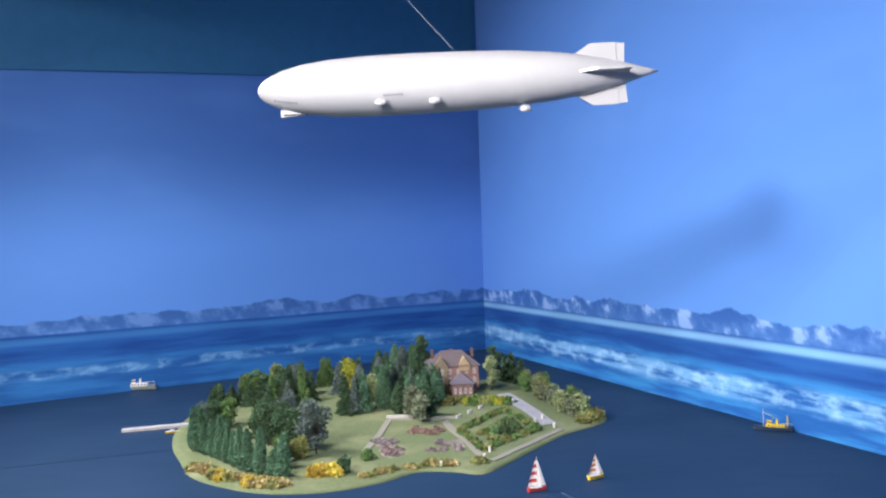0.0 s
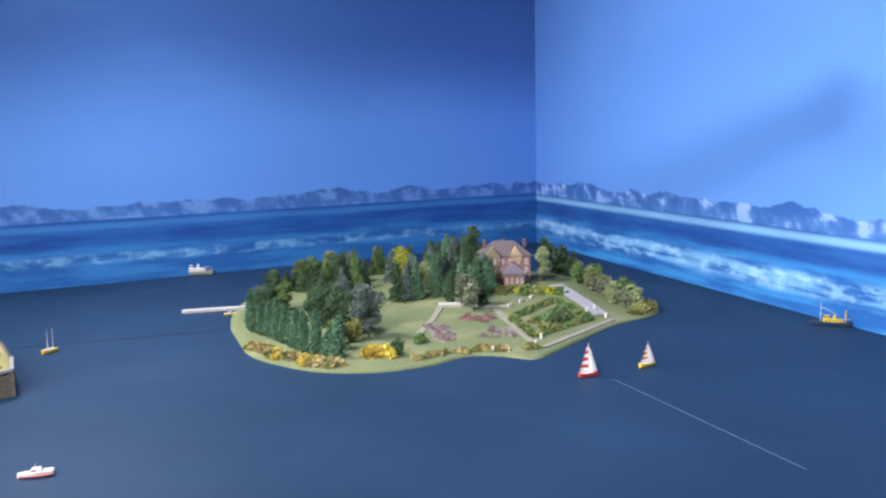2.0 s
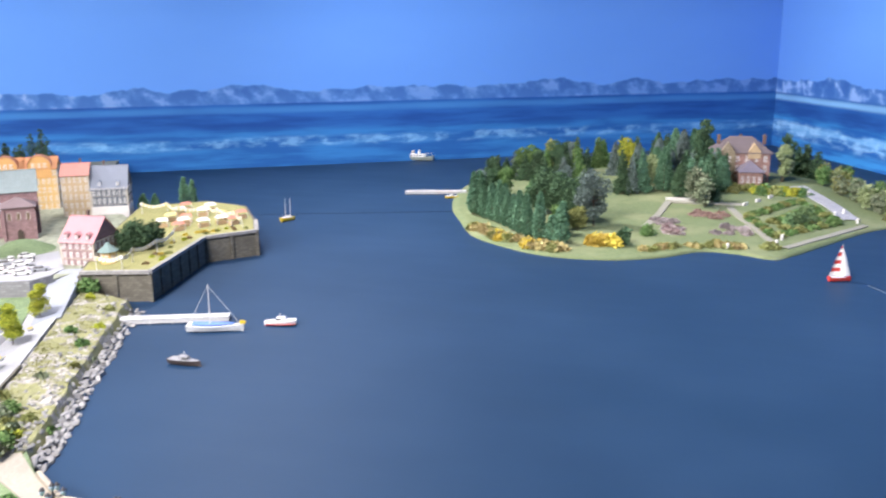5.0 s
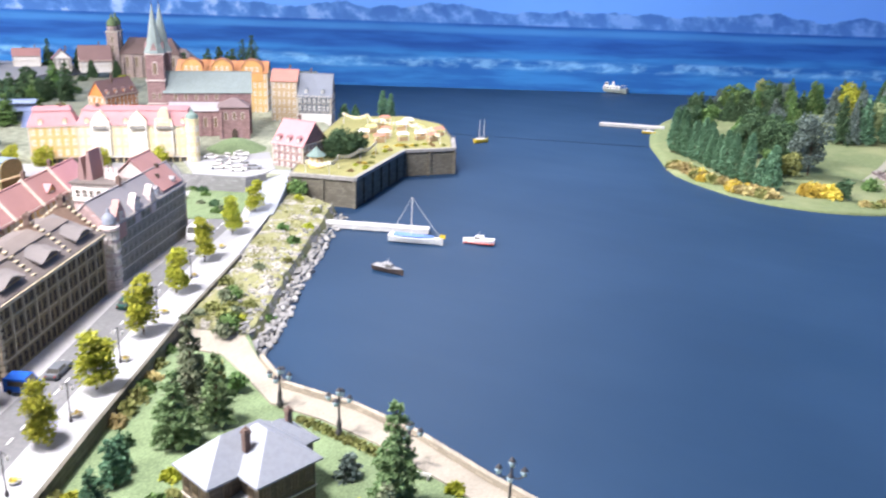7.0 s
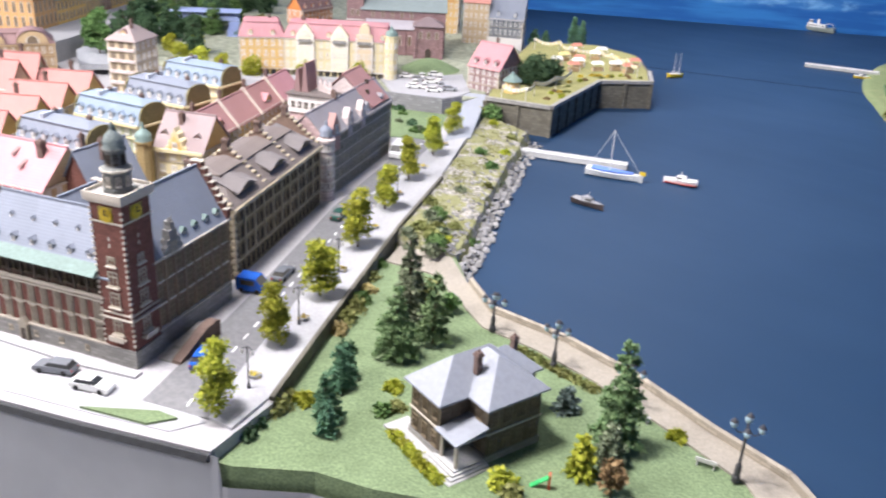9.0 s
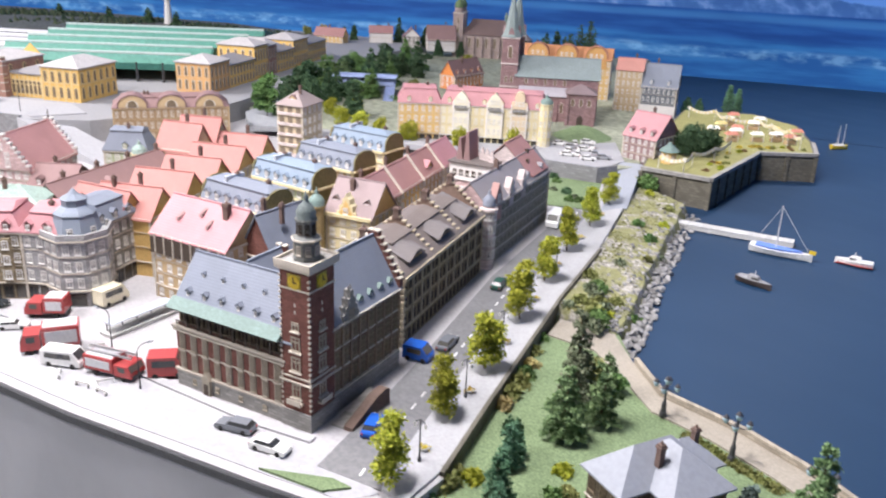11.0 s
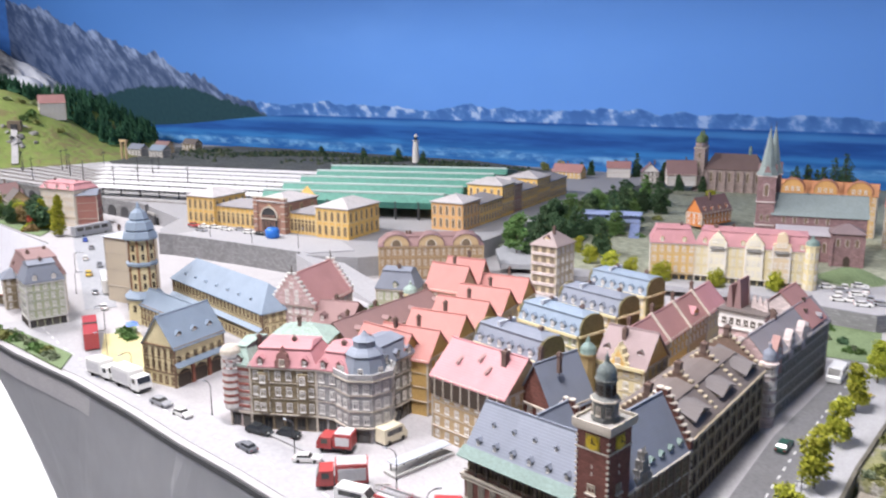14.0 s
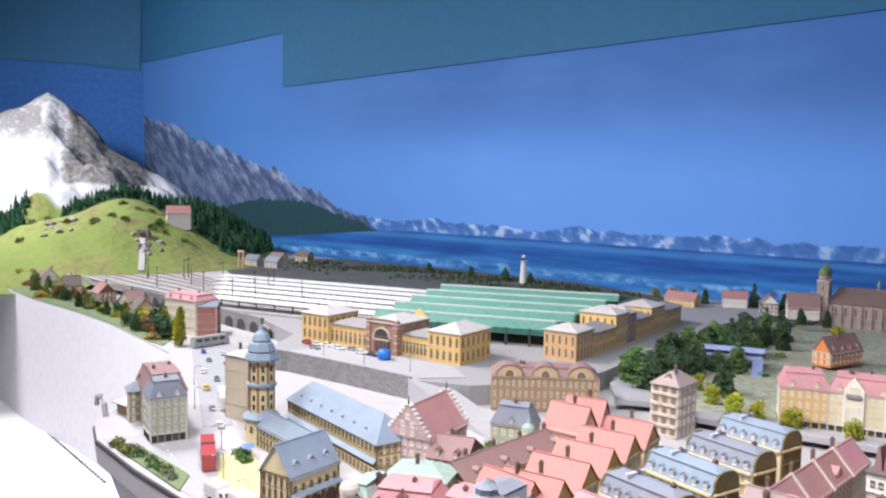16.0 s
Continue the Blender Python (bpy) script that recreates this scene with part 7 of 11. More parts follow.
def conifer(seed, h, r, n, size, clear=0.10, power=0.85):
    rnd = random.Random(seed)
    s = Shape()
    whorls = max(7, int(h / 0.009))
    boughs = []
    for k in range(whorls):
        t = (k + 0.3) / whorls
        z = h * (clear + (1 - clear) * t)
        reach = r * (1 - t) ** power * rnd.uniform(0.8, 1.12) + 0.0015
        m = max(3, int(8 * (1 - t) + 3))
        a0 = rnd.uniform(0, 6.28)
        for j in range(m):
            boughs.append((z, reach * rnd.uniform(0.75, 1.15), a0 + 6.283 * j / m + rnd.uniform(-0.2, 0.2)))
    weight = [b[1] + 0.002 for b in boughs]
    for i in range(n):
        z, reach, a = rnd.choices(boughs, weight)[0]
        u = rnd.uniform(0.15, 1.0) ** 0.8
        w = reach * 0.22 * (1.1 - u)
        x = math.cos(a) * reach * u + rnd.gauss(0, w)
        y = math.sin(a) * reach * u + rnd.gauss(0, w)
        leaf(s, (x, y, z - reach * 0.35 * u * u + rnd.gauss(0, size * 0.25)), size * rnd.uniform(0.7, 1.25), rnd, 0.35)
    return s


def poplar(seed, h, r, n, size):
    rnd = random.Random(seed)
    s = Shape()
    for i in range(n):
        t = rnd.random() ** 0.9
        w = r * (0.45 + 0.55 * min(1.0, t / 0.18)) * (1 - t) ** 0.55 * rnd.uniform(0.6, 1.08)
        a = rnd.uniform(0, 6.28)
        leaf(s, (math.cos(a) * w, math.sin(a) * w, h * (0.03 + 0.95 * t)), size * rnd.uniform(0.7, 1.3), rnd, -0.6)
    return s


def bush_shape(seed, r, h, n, size):
    rnd = random.Random(seed)
    s = Shape()
    for i in range(n):
        d = Vector((rnd.gauss(0, 1), rnd.gauss(0, 1), abs(rnd.gauss(0, 1)))).normalized() * rnd.uniform(0.6, 1.05)
        k = 1 + 0.25 * math.sin(3 * math.atan2(d.y, d.x) + seed)
        leaf(s, (d.x * r * k, d.y * r * k, d.z * h), size * rnd.uniform(0.7, 1.3), rnd)
    s.tube([(0, 0, -0.002), (0, 0, h * 0.6)], r * 0.08, 5)
    return s


BARK = plain("brown_bark", (0.10, 0.065, 0.04), 0.9, 150, 0.3, 0.6)
F_YELLOW = island_mat("yellow_green_foliage", (0.20, 0.235, 0.02), (0.43, 0.43, 0.06))
F_GOLD = island_mat("golden_foliage", (0.36, 0.27, 0.03), (0.62, 0.48, 0.10))
F_FIR = island_mat("fir_green_foliage", (0.085, 0.15, 0.065), (0.23, 0.33, 0.155))
F_DARK = island_mat("dark_fir_foliage", (0.026, 0.06, 0.032), (0.09, 0.15, 0.075))
F_BLUE = island_mat("blue_spruce_foliage", (0.06, 0.085, 0.075), (0.17, 0.22, 0.20))
F_POP = island_mat("poplar_foliage", (0.05, 0.115, 0.065), (0.14, 0.26, 0.155))
F_OLIVE = island_mat("olive_foliage", (0.12, 0.135, 0.04), (0.29, 0.30, 0.115))
F_BROWN = island_mat("russet_foliage", (0.17, 0.11, 0.05), (0.36, 0.26, 0.13))
F_GREEN = island_mat("mid_green_foliage", (0.05, 0.11, 0.03), (0.16, 0.25, 0.09))
F_SAGE = island_mat("sage_foliage", (0.15, 0.19, 0.085), (0.34, 0.40, 0.20))
F_RED = island_mat("red_blossom_foliage", (0.30, 0.04, 0.03), (0.50, 0.12, 0.08))
F_STRAW = island_mat("straw_yellow_foliage", (0.25, 0.20, 0.08), (0.50, 0.42, 0.20))
F_GREY = island_mat("grey_green_foliage", (0.09, 0.12, 0.07), (0.25, 0.28, 0.18))

PLANTS = {}


def make_plant(key):
    """The first of a kind of plant, kept as a pattern of meshes."""
    kind, mat_name, h, r, n, size, seed = key
    rnd = random.Random(seed)
    crown = {"broad": lambda: broadleaf(seed, h, r, n, size), "conifer": lambda: conifer(seed, h, r, n, size),
             "poplar": lambda: poplar(seed, h, r, n, size), "tiered": lambda: tiered(seed, h, r, n, size), "layered": lambda: layered(seed, h, r, n, size), "bush": lambda: bush_shape(seed, r, h, n, size)}[kind]()
    cm = crown.mesh("crown", MATS[mat_name])
    tm = None
    if kind != "bush":
        tm = trunk_shape(h * (0.6 if kind in ("broad", "tiered") else 0.93), max(0.0012, h * 0.017), rnd, 4 if kind == "broad" else 3, r * 0.55, 0.003 if kind == "broad" else 0.0015).mesh("trunk", BARK)
    PLANTS[key] = (cm, tm)


def plant(kind, mat, x, y, z, h, r, n, size, label, name, group, variants=3, scale=1.0):
    rnd = random.Random(f"{x:.3f}{y:.3f}{name}")
    key = (kind, mat.name, h, r, n, size, rnd.randrange(variants))
    if key not in PLANTS:
        make_plant(key)
    cm, tm = PLANTS[key]
    k = scale * rnd.uniform(0.88, 1.12)
    m = pose(x, y, z, rnd.uniform(-3, 3), rnd.uniform(-3, 3), rnd.uniform(0, 360)) @ Matrix.Diagonal((k * rnd.uniform(0.92, 1.08), k, k * rnd.uniform(0.95, 1.08), 1))
    if tm is None:
        ob = new(name, cm)
        ob.matrix_basis = m
        return tagged(ob, label, "bush", group)
    ob = thing(name, label, "tree", m, group)
    part("trunk", tm, None, ob)
    part("crown", cm, None, ob)
    return ob


# ---- promenade street ----
def strip(name, left, right, z0, z1, material, label, lift=0.0):
    """A flat band between two lines of points."""
    s = Shape()
    poly = list(left) + list(reversed(right))
    s.prism(poly, z0, z1)
    return setting(name, s, material, label)


ROAD_W = [(-0.945, 0.372), (-0.975, 0.432), (-1.047, 0.572), (-1.217, 0.878), (-1.355, 1.180), (-1.42, 1.28)]
ROAD_E = [(-0.872, 0.400), (-0.895, 0.430), (-0.985, 0.588), (-1.145, 0.880), (-1.265, 1.100), (-1.345, 1.270)]
LAWN_W = [(-0.842, 0.405), (-0.858, 0.462), (-0.933, 0.600), (-1.090, 0.896), (-1.198, 1.122), (-1.330, 1.360)]
strip("road", ROAD_W, ROAD_E, STREET - 0.01, STREET + 0.0015, asphalt, "worn grey asphalt of the promenade street")
strip("pavement", ROAD_E, LAWN_W, STREET - 0.01, STREET + 0.0035, plain("white_paving_slabs", (0.36, 0.36, 0.37), 0.8, 50, 0.10, 0.25), "pale slab pavement along the promenade street")
KERB = [(-1.60, 0.176), (-1.46, 0.232), (-1.339, 0.268), (-1.176, 0.318), (-1.052, 0.358), (-0.985, 0.388)]
FRONT = [(-2.40, -0.236), (-2.175, -0.150), (-1.96, -0.052), (-1.756, 0.024), (-1.60, 0.076), (-1.465, 0.128), (-1.357, 0.165), (-1.20, 0.222), (-1.077, 0.276), (-0.960, 0.326), (-0.882, 0.362), (-0.87, 0.395)]
BACKL = [(-2.43, 0.000), (-2.15, 0.010), (-1.95, 0.030), (-1.83, 0.062), (-1.70, 0.120), (-1.60, 0.170), (-1.46, 0.225), (-1.339, 0.262), (-1.176, 0.312), (-1.052, 0.352), (-0.975, 0.385), (-0.945, 0.40)]
strip("front_road", FRONT, BACKL, STREET - 0.01, STREET + 0.0012, road_grey, "pale road along the edge of the table")
line_white = plain("white_road_marking", (0.75, 0.75, 0.73), 0.7, 60, 0.08)


def dashes(name, pts, step, length, width, z):
    s = Shape()
    for a, b in zip(pts, pts[1:]):
        L = dist(a, b)
        ux, uy = (b[0] - a[0]) / L, (b[1] - a[1]) / L
        for k in range(int(L / step)):
            x, y = a[0] + ux * step * (k + 0.3), a[1] + uy * step * (k + 0.3)
            s.prism([(x - uy * width, y + ux * width), (x + uy * width, y - ux * width), (x + uy * width + ux * length, y - ux * width + uy * length), (x - uy * width + ux * length, y + ux * width + uy * length)], z - 0.001, z)
    tagged(part(name, s, line_white), "dashed white road marking line", "road marking", kind="stuff")


dashes("road_marking", [lerp2(a, b, 0.62) for a, b in zip(ROAD_W, ROAD_E)], 0.030, 0.013, 0.0010, STREET + 0.0021)
dashes("road_marking", [lerp2(a, b, 0.45) for a, b in zip(FRONT, BACKL)], 0.040, 0.014, 0.0009, STREET + 0.0018)
s = Shape()
for a, b in zip(LAWN_W[1:], LAWN_W[2:5]):
    d = dist(a, b)
    ux, uy = (b[0] - a[0]) / d, (b[1] - a[1]) / d
    s.prism([(a[0] + uy * 0.001, a[1] - ux * 0.001), (b[0] + uy * 0.001, b[1] - ux * 0.001), (b[0] + uy * 0.006, b[1] - ux * 0.006), (a[0] + uy * 0.006, a[1] - ux * 0.006)], 0.0, STREET + 0.0055)
setting("park_wall", s, DARK_STONE, "low dark stone wall between pavement and park")
kerb_s = Shape()
for a, b in zip(KERB, KERB[1:]):
    d = dist(a, b)
    ux, uy = (b[0] - a[0]) / d, (b[1] - a[1]) / d
    kerb_s.prism([a, b, (b[0] - uy * 0.012, b[1] + ux * 0.012), (a[0] - uy * 0.012, a[1] + ux * 0.012)], STREET, STREET + 0.003)
setting("kerb", kerb_s, plain("white_paving_slabs", (0.6, 0.6, 0.6)), "pale raised kerb in front of the town hall")
gp = Shape().prism([(-0.975, 0.322), (-0.905, 0.352), (-0.892, 0.378), (-0.915, 0.372)], STREET, STREET + 0.004)
setting("verge", gp, lawn_green, "small green verge at the street corner")

STREET_TREES = [(-0.872, 0.412), (-0.938, 0.540), (-0.993, 0.651), (-1.072, 0.794), (-1.152, 0.931), (-1.224, 1.065), (-1.291, 1.206), (-1.362, 1.350)]
for x, y in STREET_TREES:
    plant("tiered", F_YELLOW, x, y, STREET + 0.003, 0.080, 0.025, 2600, 0.0040, "slim yellow-green deciduous tree on the pavement", "street_tree", "trees along the promenade street")
concrete = plain("grey_concrete", (0.40, 0.40, 0.39), 0.85, 60, 0.12)
for i in range(7):
    x, y = lerp2(STREET_TREES[i], STREET_TREES[i + 1], 0.5)
    pl = thing("planter", "round concrete planter with yellow flowers", "planter", pose(x + 0.006, y, STREET + 0.0035), "planters on the pavement")
    part("bowl", Shape().lathe([(0.005, 0), (0.0068, 0.004), (0.0062, 0.0045), (0.005, 0.003)], n=12), concrete, pl)
    part("flowers", bush_shape(i, 0.0048, 0.004, 40, 0.003), F_GOLD, pl, "yellow flowers", m=pose(0, 0, 0.003))


def street_lamp(x, y, z, h=0.05):
    o = thing("street_lamp", "slim dark street lamp with two pale lanterns", "street lamp", pose(x, y, z, 0, 0, 25), "street lamps")
    part("post", Shape().lathe([(0.0022, 0), (0.0022, 0.004), (0.0009, 0.006), (0.0007, h)], n=6), IRON, o)
    part("arm", Shape().tube([(-0.006, 0, h - 0.004), (0, 0, h), (0.006, 0, h - 0.004)], 0.0006, 5), IRON, o)
    for sx in (-1, 1):
        part("lantern", Shape().lathe([(0.001, 0), (0.0017, -0.002), (0.0013, -0.005), (0.0004, -0.006)], n=8), WHITE, o, m=pose(sx * 0.006, 0, h - 0.004))


for x, y in ((-0.954, 0.584), (-0.886, 0.459), (-1.028, 0.716), (-1.100, 0.845), (-1.180, 0.990)):
    street_lamp(x, y, STREET + 0.0035)

# ---- park ----
OUT = [(-0.372, 0.700), (-0.421, 0.737), (-0.509, 0.757), (-0.620, 0.791), (-0.721, 0.805), (-0.830, 0.800), (-0.905, 0.845), (-0.985, 0.900), (-1.058, 0.868)]
INN = [(-0.392, 0.655), (-0.448, 0.705), (-0.543, 0.731), (-0.651, 0.757), (-0.735, 0.766), (-0.815, 0.763), (-0.887, 0.799), (-0.962, 0.832), (-1.034, 0.815)]
strip("promenade_path", OUT, INN, LAWN - 0.005, LAWN + 0.0025, plain("sandy_path", (0.30, 0.27, 0.225), 0.9, 70, 0.15, 0.4), "sandy path along the water")
wall_s = Shape()
for a, b in zip(OUT, OUT[1:-2]):
    d = dist(a, b)
    ux, uy = (b[0] - a[0]) / d, (b[1] - a[1]) / d
    wall_s.prism([a, b, (b[0] + uy * 0.006, b[1] - ux * 0.006), (a[0] + uy * 0.006, a[1] - ux * 0.006)], -0.01, LAWN + 0.011)
setting("quay_parapet", wall_s, masonry("beige_parapet_stone", (0.33, 0.29, 0.23), 0.004), "low beige stone parapet beside the water")


def candelabra(x, y, h):
    o = thing("candelabra_lamp", "dark iron park lamp with five pale blue globes", "street lamp", pose(x, y, LAWN + 0.002, 0, 0, 20), "globe lamps along the promenade")
    part("post", Shape().lathe([(0.0042, 0), (0.0042, 0.006), (0.003, 0.008), (0.003, 0.018), (0.0016, 0.022), (0.0012, h * 0.8), (0.0018, h * 0.82), (0.0008, h * 0.94)], n=8), IRON, o)
    globe_m = plain("pale_blue_lamp_glass", (0.36, 0.50, 0.58), 0.15, 80, 0.05, 0.0, spec=0.6)
    globe = Shape().lathe([(0.0006, -0.0048), (0.0022, -0.0036), (0.0037, 0.0005), (0.0032, 0.0026), (0.0013, 0.0040), (0.0004, 0.0060)], n=12).mesh("globe", globe_m, smooth=True)
    cap = Shape().lathe([(0.0036, 0.0022), (0.0022, 0.0042), (0.0003, 0.0068)], n=10).mesh("globe_cap", IRON)
    for k in range(4):
        a = math.radians(90 * k)
        px_, py_ = 0.0125 * math.cos(a), 0.0125 * math.sin(a)
        part("arm", Shape().tube([(0, 0, h * 0.78), (px_ * 0.6, py_ * 0.6, h * 0.76), (px_, py_, h * 0.82)], 0.0007, 5), IRON, o)
        g = part("globe", globe, None, o, "pale blue glass globe", m=pose(px_, py_, h * 0.87))
        part("globe_cap", cap, None, g)
    g = part("globe", globe, None, o, "pale blue glass globe", m=pose(0, 0, h))
    part("globe_cap", cap, None, g)


for x, y, h in ((-0.458, 0.702, 0.072), (-0.698, 0.748, 0.056), (-0.800, 0.764, 0.048), (-0.596, 0.737, 0.050)):
    candelabra(x, y, h)


def villa():
    p, q = (-0.730, 0.553), (-0.657, 0.535)
    v = thing("villa", "two storey brown stone villa with pale grey hipped roof", "villa", pose(*p, LAWN, 0, 0, heading(p, q)))
    w, d, h = dist(p, q), 0.092, 0.064
    grey = plain("pale_grey_villa_roof", (0.27, 0.285, 0.32), 0.6, 30, 0.07, 0.1)
    stone = masonry("villa_brown_stone", (0.125, 0.10, 0.07), 0.003)
    # two wings in an L, the porch in the corner between them
    aw, by = w - 0.026, 0.022
    part("wall", Shape().box(0, aw, -0.012, d, -0.004, h), stone, v)
    part("side_wing", Shape().box(aw - 0.004, w + 0.004, by, d - 0.004, -0.004, h), stone, v)
    for x0, x1, y0, y1 in ((0, aw, -0.012, d), (aw - 0.002, w + 0.004, by, d - 0.004)):
        part("plinth", ring(x1 - x0, y1 - y0, 0, 0.0015, 0.008), GREY_STONE, v, m=pose(x0, y0, 0))
        part("string_course", ring(x1 - x0, y1 - y0, h * 0.5, 0.0012, 0.0016), TRIM, v, m=pose(x0, y0, 0))
    part("roof", roof_hip(aw, d + 0.012, h, 0.030, 0.030, 0.006), grey, v, "pale grey hipped slate roof", m=pose(0, -0.012, 0))
    part("side_roof", roof_hip(w + 0.004, d - 0.004 - by, h + 0.0004, 0.031, 0.031, 0.006), grey, v, "pale grey hipped slate roof", m=pose(0, by, 0))
    part("rear_wing", Shape().box(-0.006, w * 0.5, d * 0.62, d + 0.026, -0.004, h * 0.86), stone, v, "lower rear wing")
    part("rear_roof", roof_hip(w * 0.5 + 0.006, d * 0.38 + 0.026, h * 0.86, 0.024, 0.026, 0.005), grey, v, m=pose(-0.006, d * 0.62, 0))
    s = Shape().box(aw - 0.002, w + 0.004, -0.014, by, h * 0.50, h * 0.54)
    slab(s, (aw - 0.002, -0.017, h * 0.54), (w + 0.007, -0.017, h * 0.54), (w + 0.007, by, h * 0.64), (aw - 0.002, by, h * 0.64), 0.0015)
    porch = part("porch_roof", s, grey, v, "grey lean-to porch roof")
    for x, y in ((aw + 0.004, -0.011), (w + 0.001, -0.011)):
        part("porch_column", Shape().lathe([(0.003, 0), (0.0022, 0.004), (0.0018, h * 0.5), (0.0028, h * 0.52)], n=10), TRIM, porch, m=pose(x, y, 0))
    for i in range(4):
        part("step", Shape().box(aw - 0.002 - 0.003 * i, w + 0.005 + 0.003 * i, -0.016 - 0.004 * i, by, -0.003, 0.006 - 0.0018 * i), concrete, v)
    wn = window_for(0.0085, 0.016, plain("dull_brown_villa_frame", (0.17, 0.13, 0.085)))
    for r in range(2):
        for i in range(3):
            part("window", wn, None, v, m=pose(aw * (i + 0.5) / 3, -0.012, 0.011 + 0.030 * r))
        part("window", wn, None, v, m=pose(aw + 0.017, by, 0.011 + 0.032 * r))
        part("window", wn, None, v, m=pose(aw, 0.007, 0.011 + 0.032 * r, 0, 0, 90))
        for i in range(4):
            part("window", wn, None, v, m=pose(w + 0.004, by + (d - 0.004 - by) * (i + 0.5) / 4, 0.011 + 0.030 * r, 0, 0, 90))
        for i in range(5):
            part("window", wn, None, v, m=pose(0, d * (i + 0.5) / 5, 0.011 + 0.030 * r, 0, 0, 270))
    chimney(v, aw - 0.006, 0.034, h + 0.014, 0.0062, 0.024)
    chimney(v, w * 0.20, d + 0.012, h + 0.002, 0.006, 0.020)
    part("terrace", Shape().box(-0.022, 0.05, -0.03, 0.0, -0.003, 0.002), concrete, v, "pale paved terrace")
    return v


villa()
for kind, mat, x, y, h, r, n, size, lab in (
    ("layered", F_FIR, -0.842, 0.633, 0.112, 0.028, 6500, 0.0040, "green spruce with layered boughs on the lawn"),
    ("layered", F_GREY, -0.880, 0.700, 0.128, 0.028, 6500, 0.0042, "tall grey-green spruce behind the lawn"),
    ("layered", F_FIR, -0.835, 0.690, 0.085, 0.018, 3200, 0.0038, "slim green spruce on the lawn"),
    ("layered", F_FIR, -0.569, 0.668, 0.112, 0.022, 6500, 0.0038, "slender green fir by the path"),
    ("layered", F_GREY, -0.560, 0.640, 0.044, 0.015, 1800, 0.0038, "low grey-green fir by the path"),
    ("layered", F_POP, -0.787, 0.479, 0.045, 0.012, 2000, 0.0032, "small dark fir on the lawn"),
    ("layered", F_POP, -0.806, 0.497, 0.050, 0.012, 2000, 0.0032, "small dark fir on the lawn"),
    ("layered", F_POP, -0.838, 0.545, 0.050, 0.011, 2000, 0.0032, "small dark fir on the lawn"),
    ("layered", F_POP, -0.850, 0.566, 0.043, 0.011, 2000, 0.0032, "small dark fir on the lawn"),
    ("conifer", F_YELLOW, -0.572, 0.606, 0.045, 0.011, 800, 0.006, "yellow-green conical shrub tree"),
    ("broad", F_BROWN, -0.535, 0.600, 0.040, 0.012, 400, 0.0055, "small russet-leaved tree on the lawn"),
    ("conifer", F_BLUE, -0.641, 0.688, 0.030, 0.013, 600, 0.0055, "low grey-green fir behind the villa"),
    ("broad", F_OLIVE, -0.905, 0.760, 0.030, 0.013, 500, 0.005, "olive green tree by the path"),
    ("broad", F_GREEN, -0.870, 0.765, 0.026, 0.012, 500, 0.005, "small green tree by the park path"),
):
    plant(kind, mat, x, y, LAWN, h, r, n, size, lab, "park_tree" if kind == "broad" else "fir_tree", "trees in the park", 1)
for x, y, r, mat in ((-0.855, 0.470, 0.014, F_OLIVE), (-0.868, 0.492, 0.013, F_OLIVE), (-0.846, 0.500, 0.010, F_YELLOW), (-0.945, 0.653, 0.013, F_OLIVE), (-0.958, 0.680, 0.014, F_OLIVE), (-0.972, 0.703, 0.012, F_GREEN),
                     (-0.930, 0.628, 0.010, F_STRAW), (-0.775, 0.545, 0.010, F_GREEN), (-0.796, 0.584, 0.009, F_YELLOW), (-0.770, 0.560, 0.010, F_OLIVE), (-0.530, 0.726, 0.008, F_YELLOW), (-0.618, 0.543, 0.012, F_YELLOW),
                     (-0.600, 0.535, 0.010, F_OLIVE), (-0.985, 0.730, 0.010, F_STRAW), (-1.010, 0.760, 0.011, F_OLIVE), (-1.035, 0.800, 0.011, F_GREEN), (-0.890, 0.600, 0.010, F_DARK), (-0.845, 0.420, 0.010, F_DARK), (-0.850, 0.440, 0.010, F_DARK)):
    plant("bush", mat, x, y, LAWN, r * 1.1, r, 260, 0.0052, "small rounded shrub in the park", "shrub", "shrubs in the park", 3)
for i in range(9):
    x, y = lerp2((-0.742, 0.526), (-0.664, 0.503), i / 8)
    plant("bush", F_YELLOW, x, y, LAWN, 0.006, 0.006, 120, 0.0042, "clipped yellow-green hedge plant", "hedge_plant", "hedge before the villa", 2)
for i in range(10):
    x, y = lerp2((-0.755, 0.752), (-0.640, 0.742), i / 9)
    plant("bush", F_OLIVE, x, y, LAWN, 0.006, 0.007, 120, 0.0045, "low olive hedge plant", "hedge_plant", "hedge along the path", 2)


def bench(x, y, turn):
    o = thing("bench", "small white park bench", "bench", pose(x, y, LAWN, 0, 0, turn), "park benches")
    part("seat", Shape().box(-0.010, 0.010, -0.003, 0.003, 0.0045, 0.0055), WHITE, o)
    part("backrest", Shape().box(-0.010, 0.010, 0.003, 0.004, 0.006, 0.010), WHITE, o)
    for sx in (-0.008, 0.008):
        part("leg", Shape().box(sx - 0.0006, sx + 0.0006, -0.003, 0.004, -0.001, 0.0048), WHITE, o)


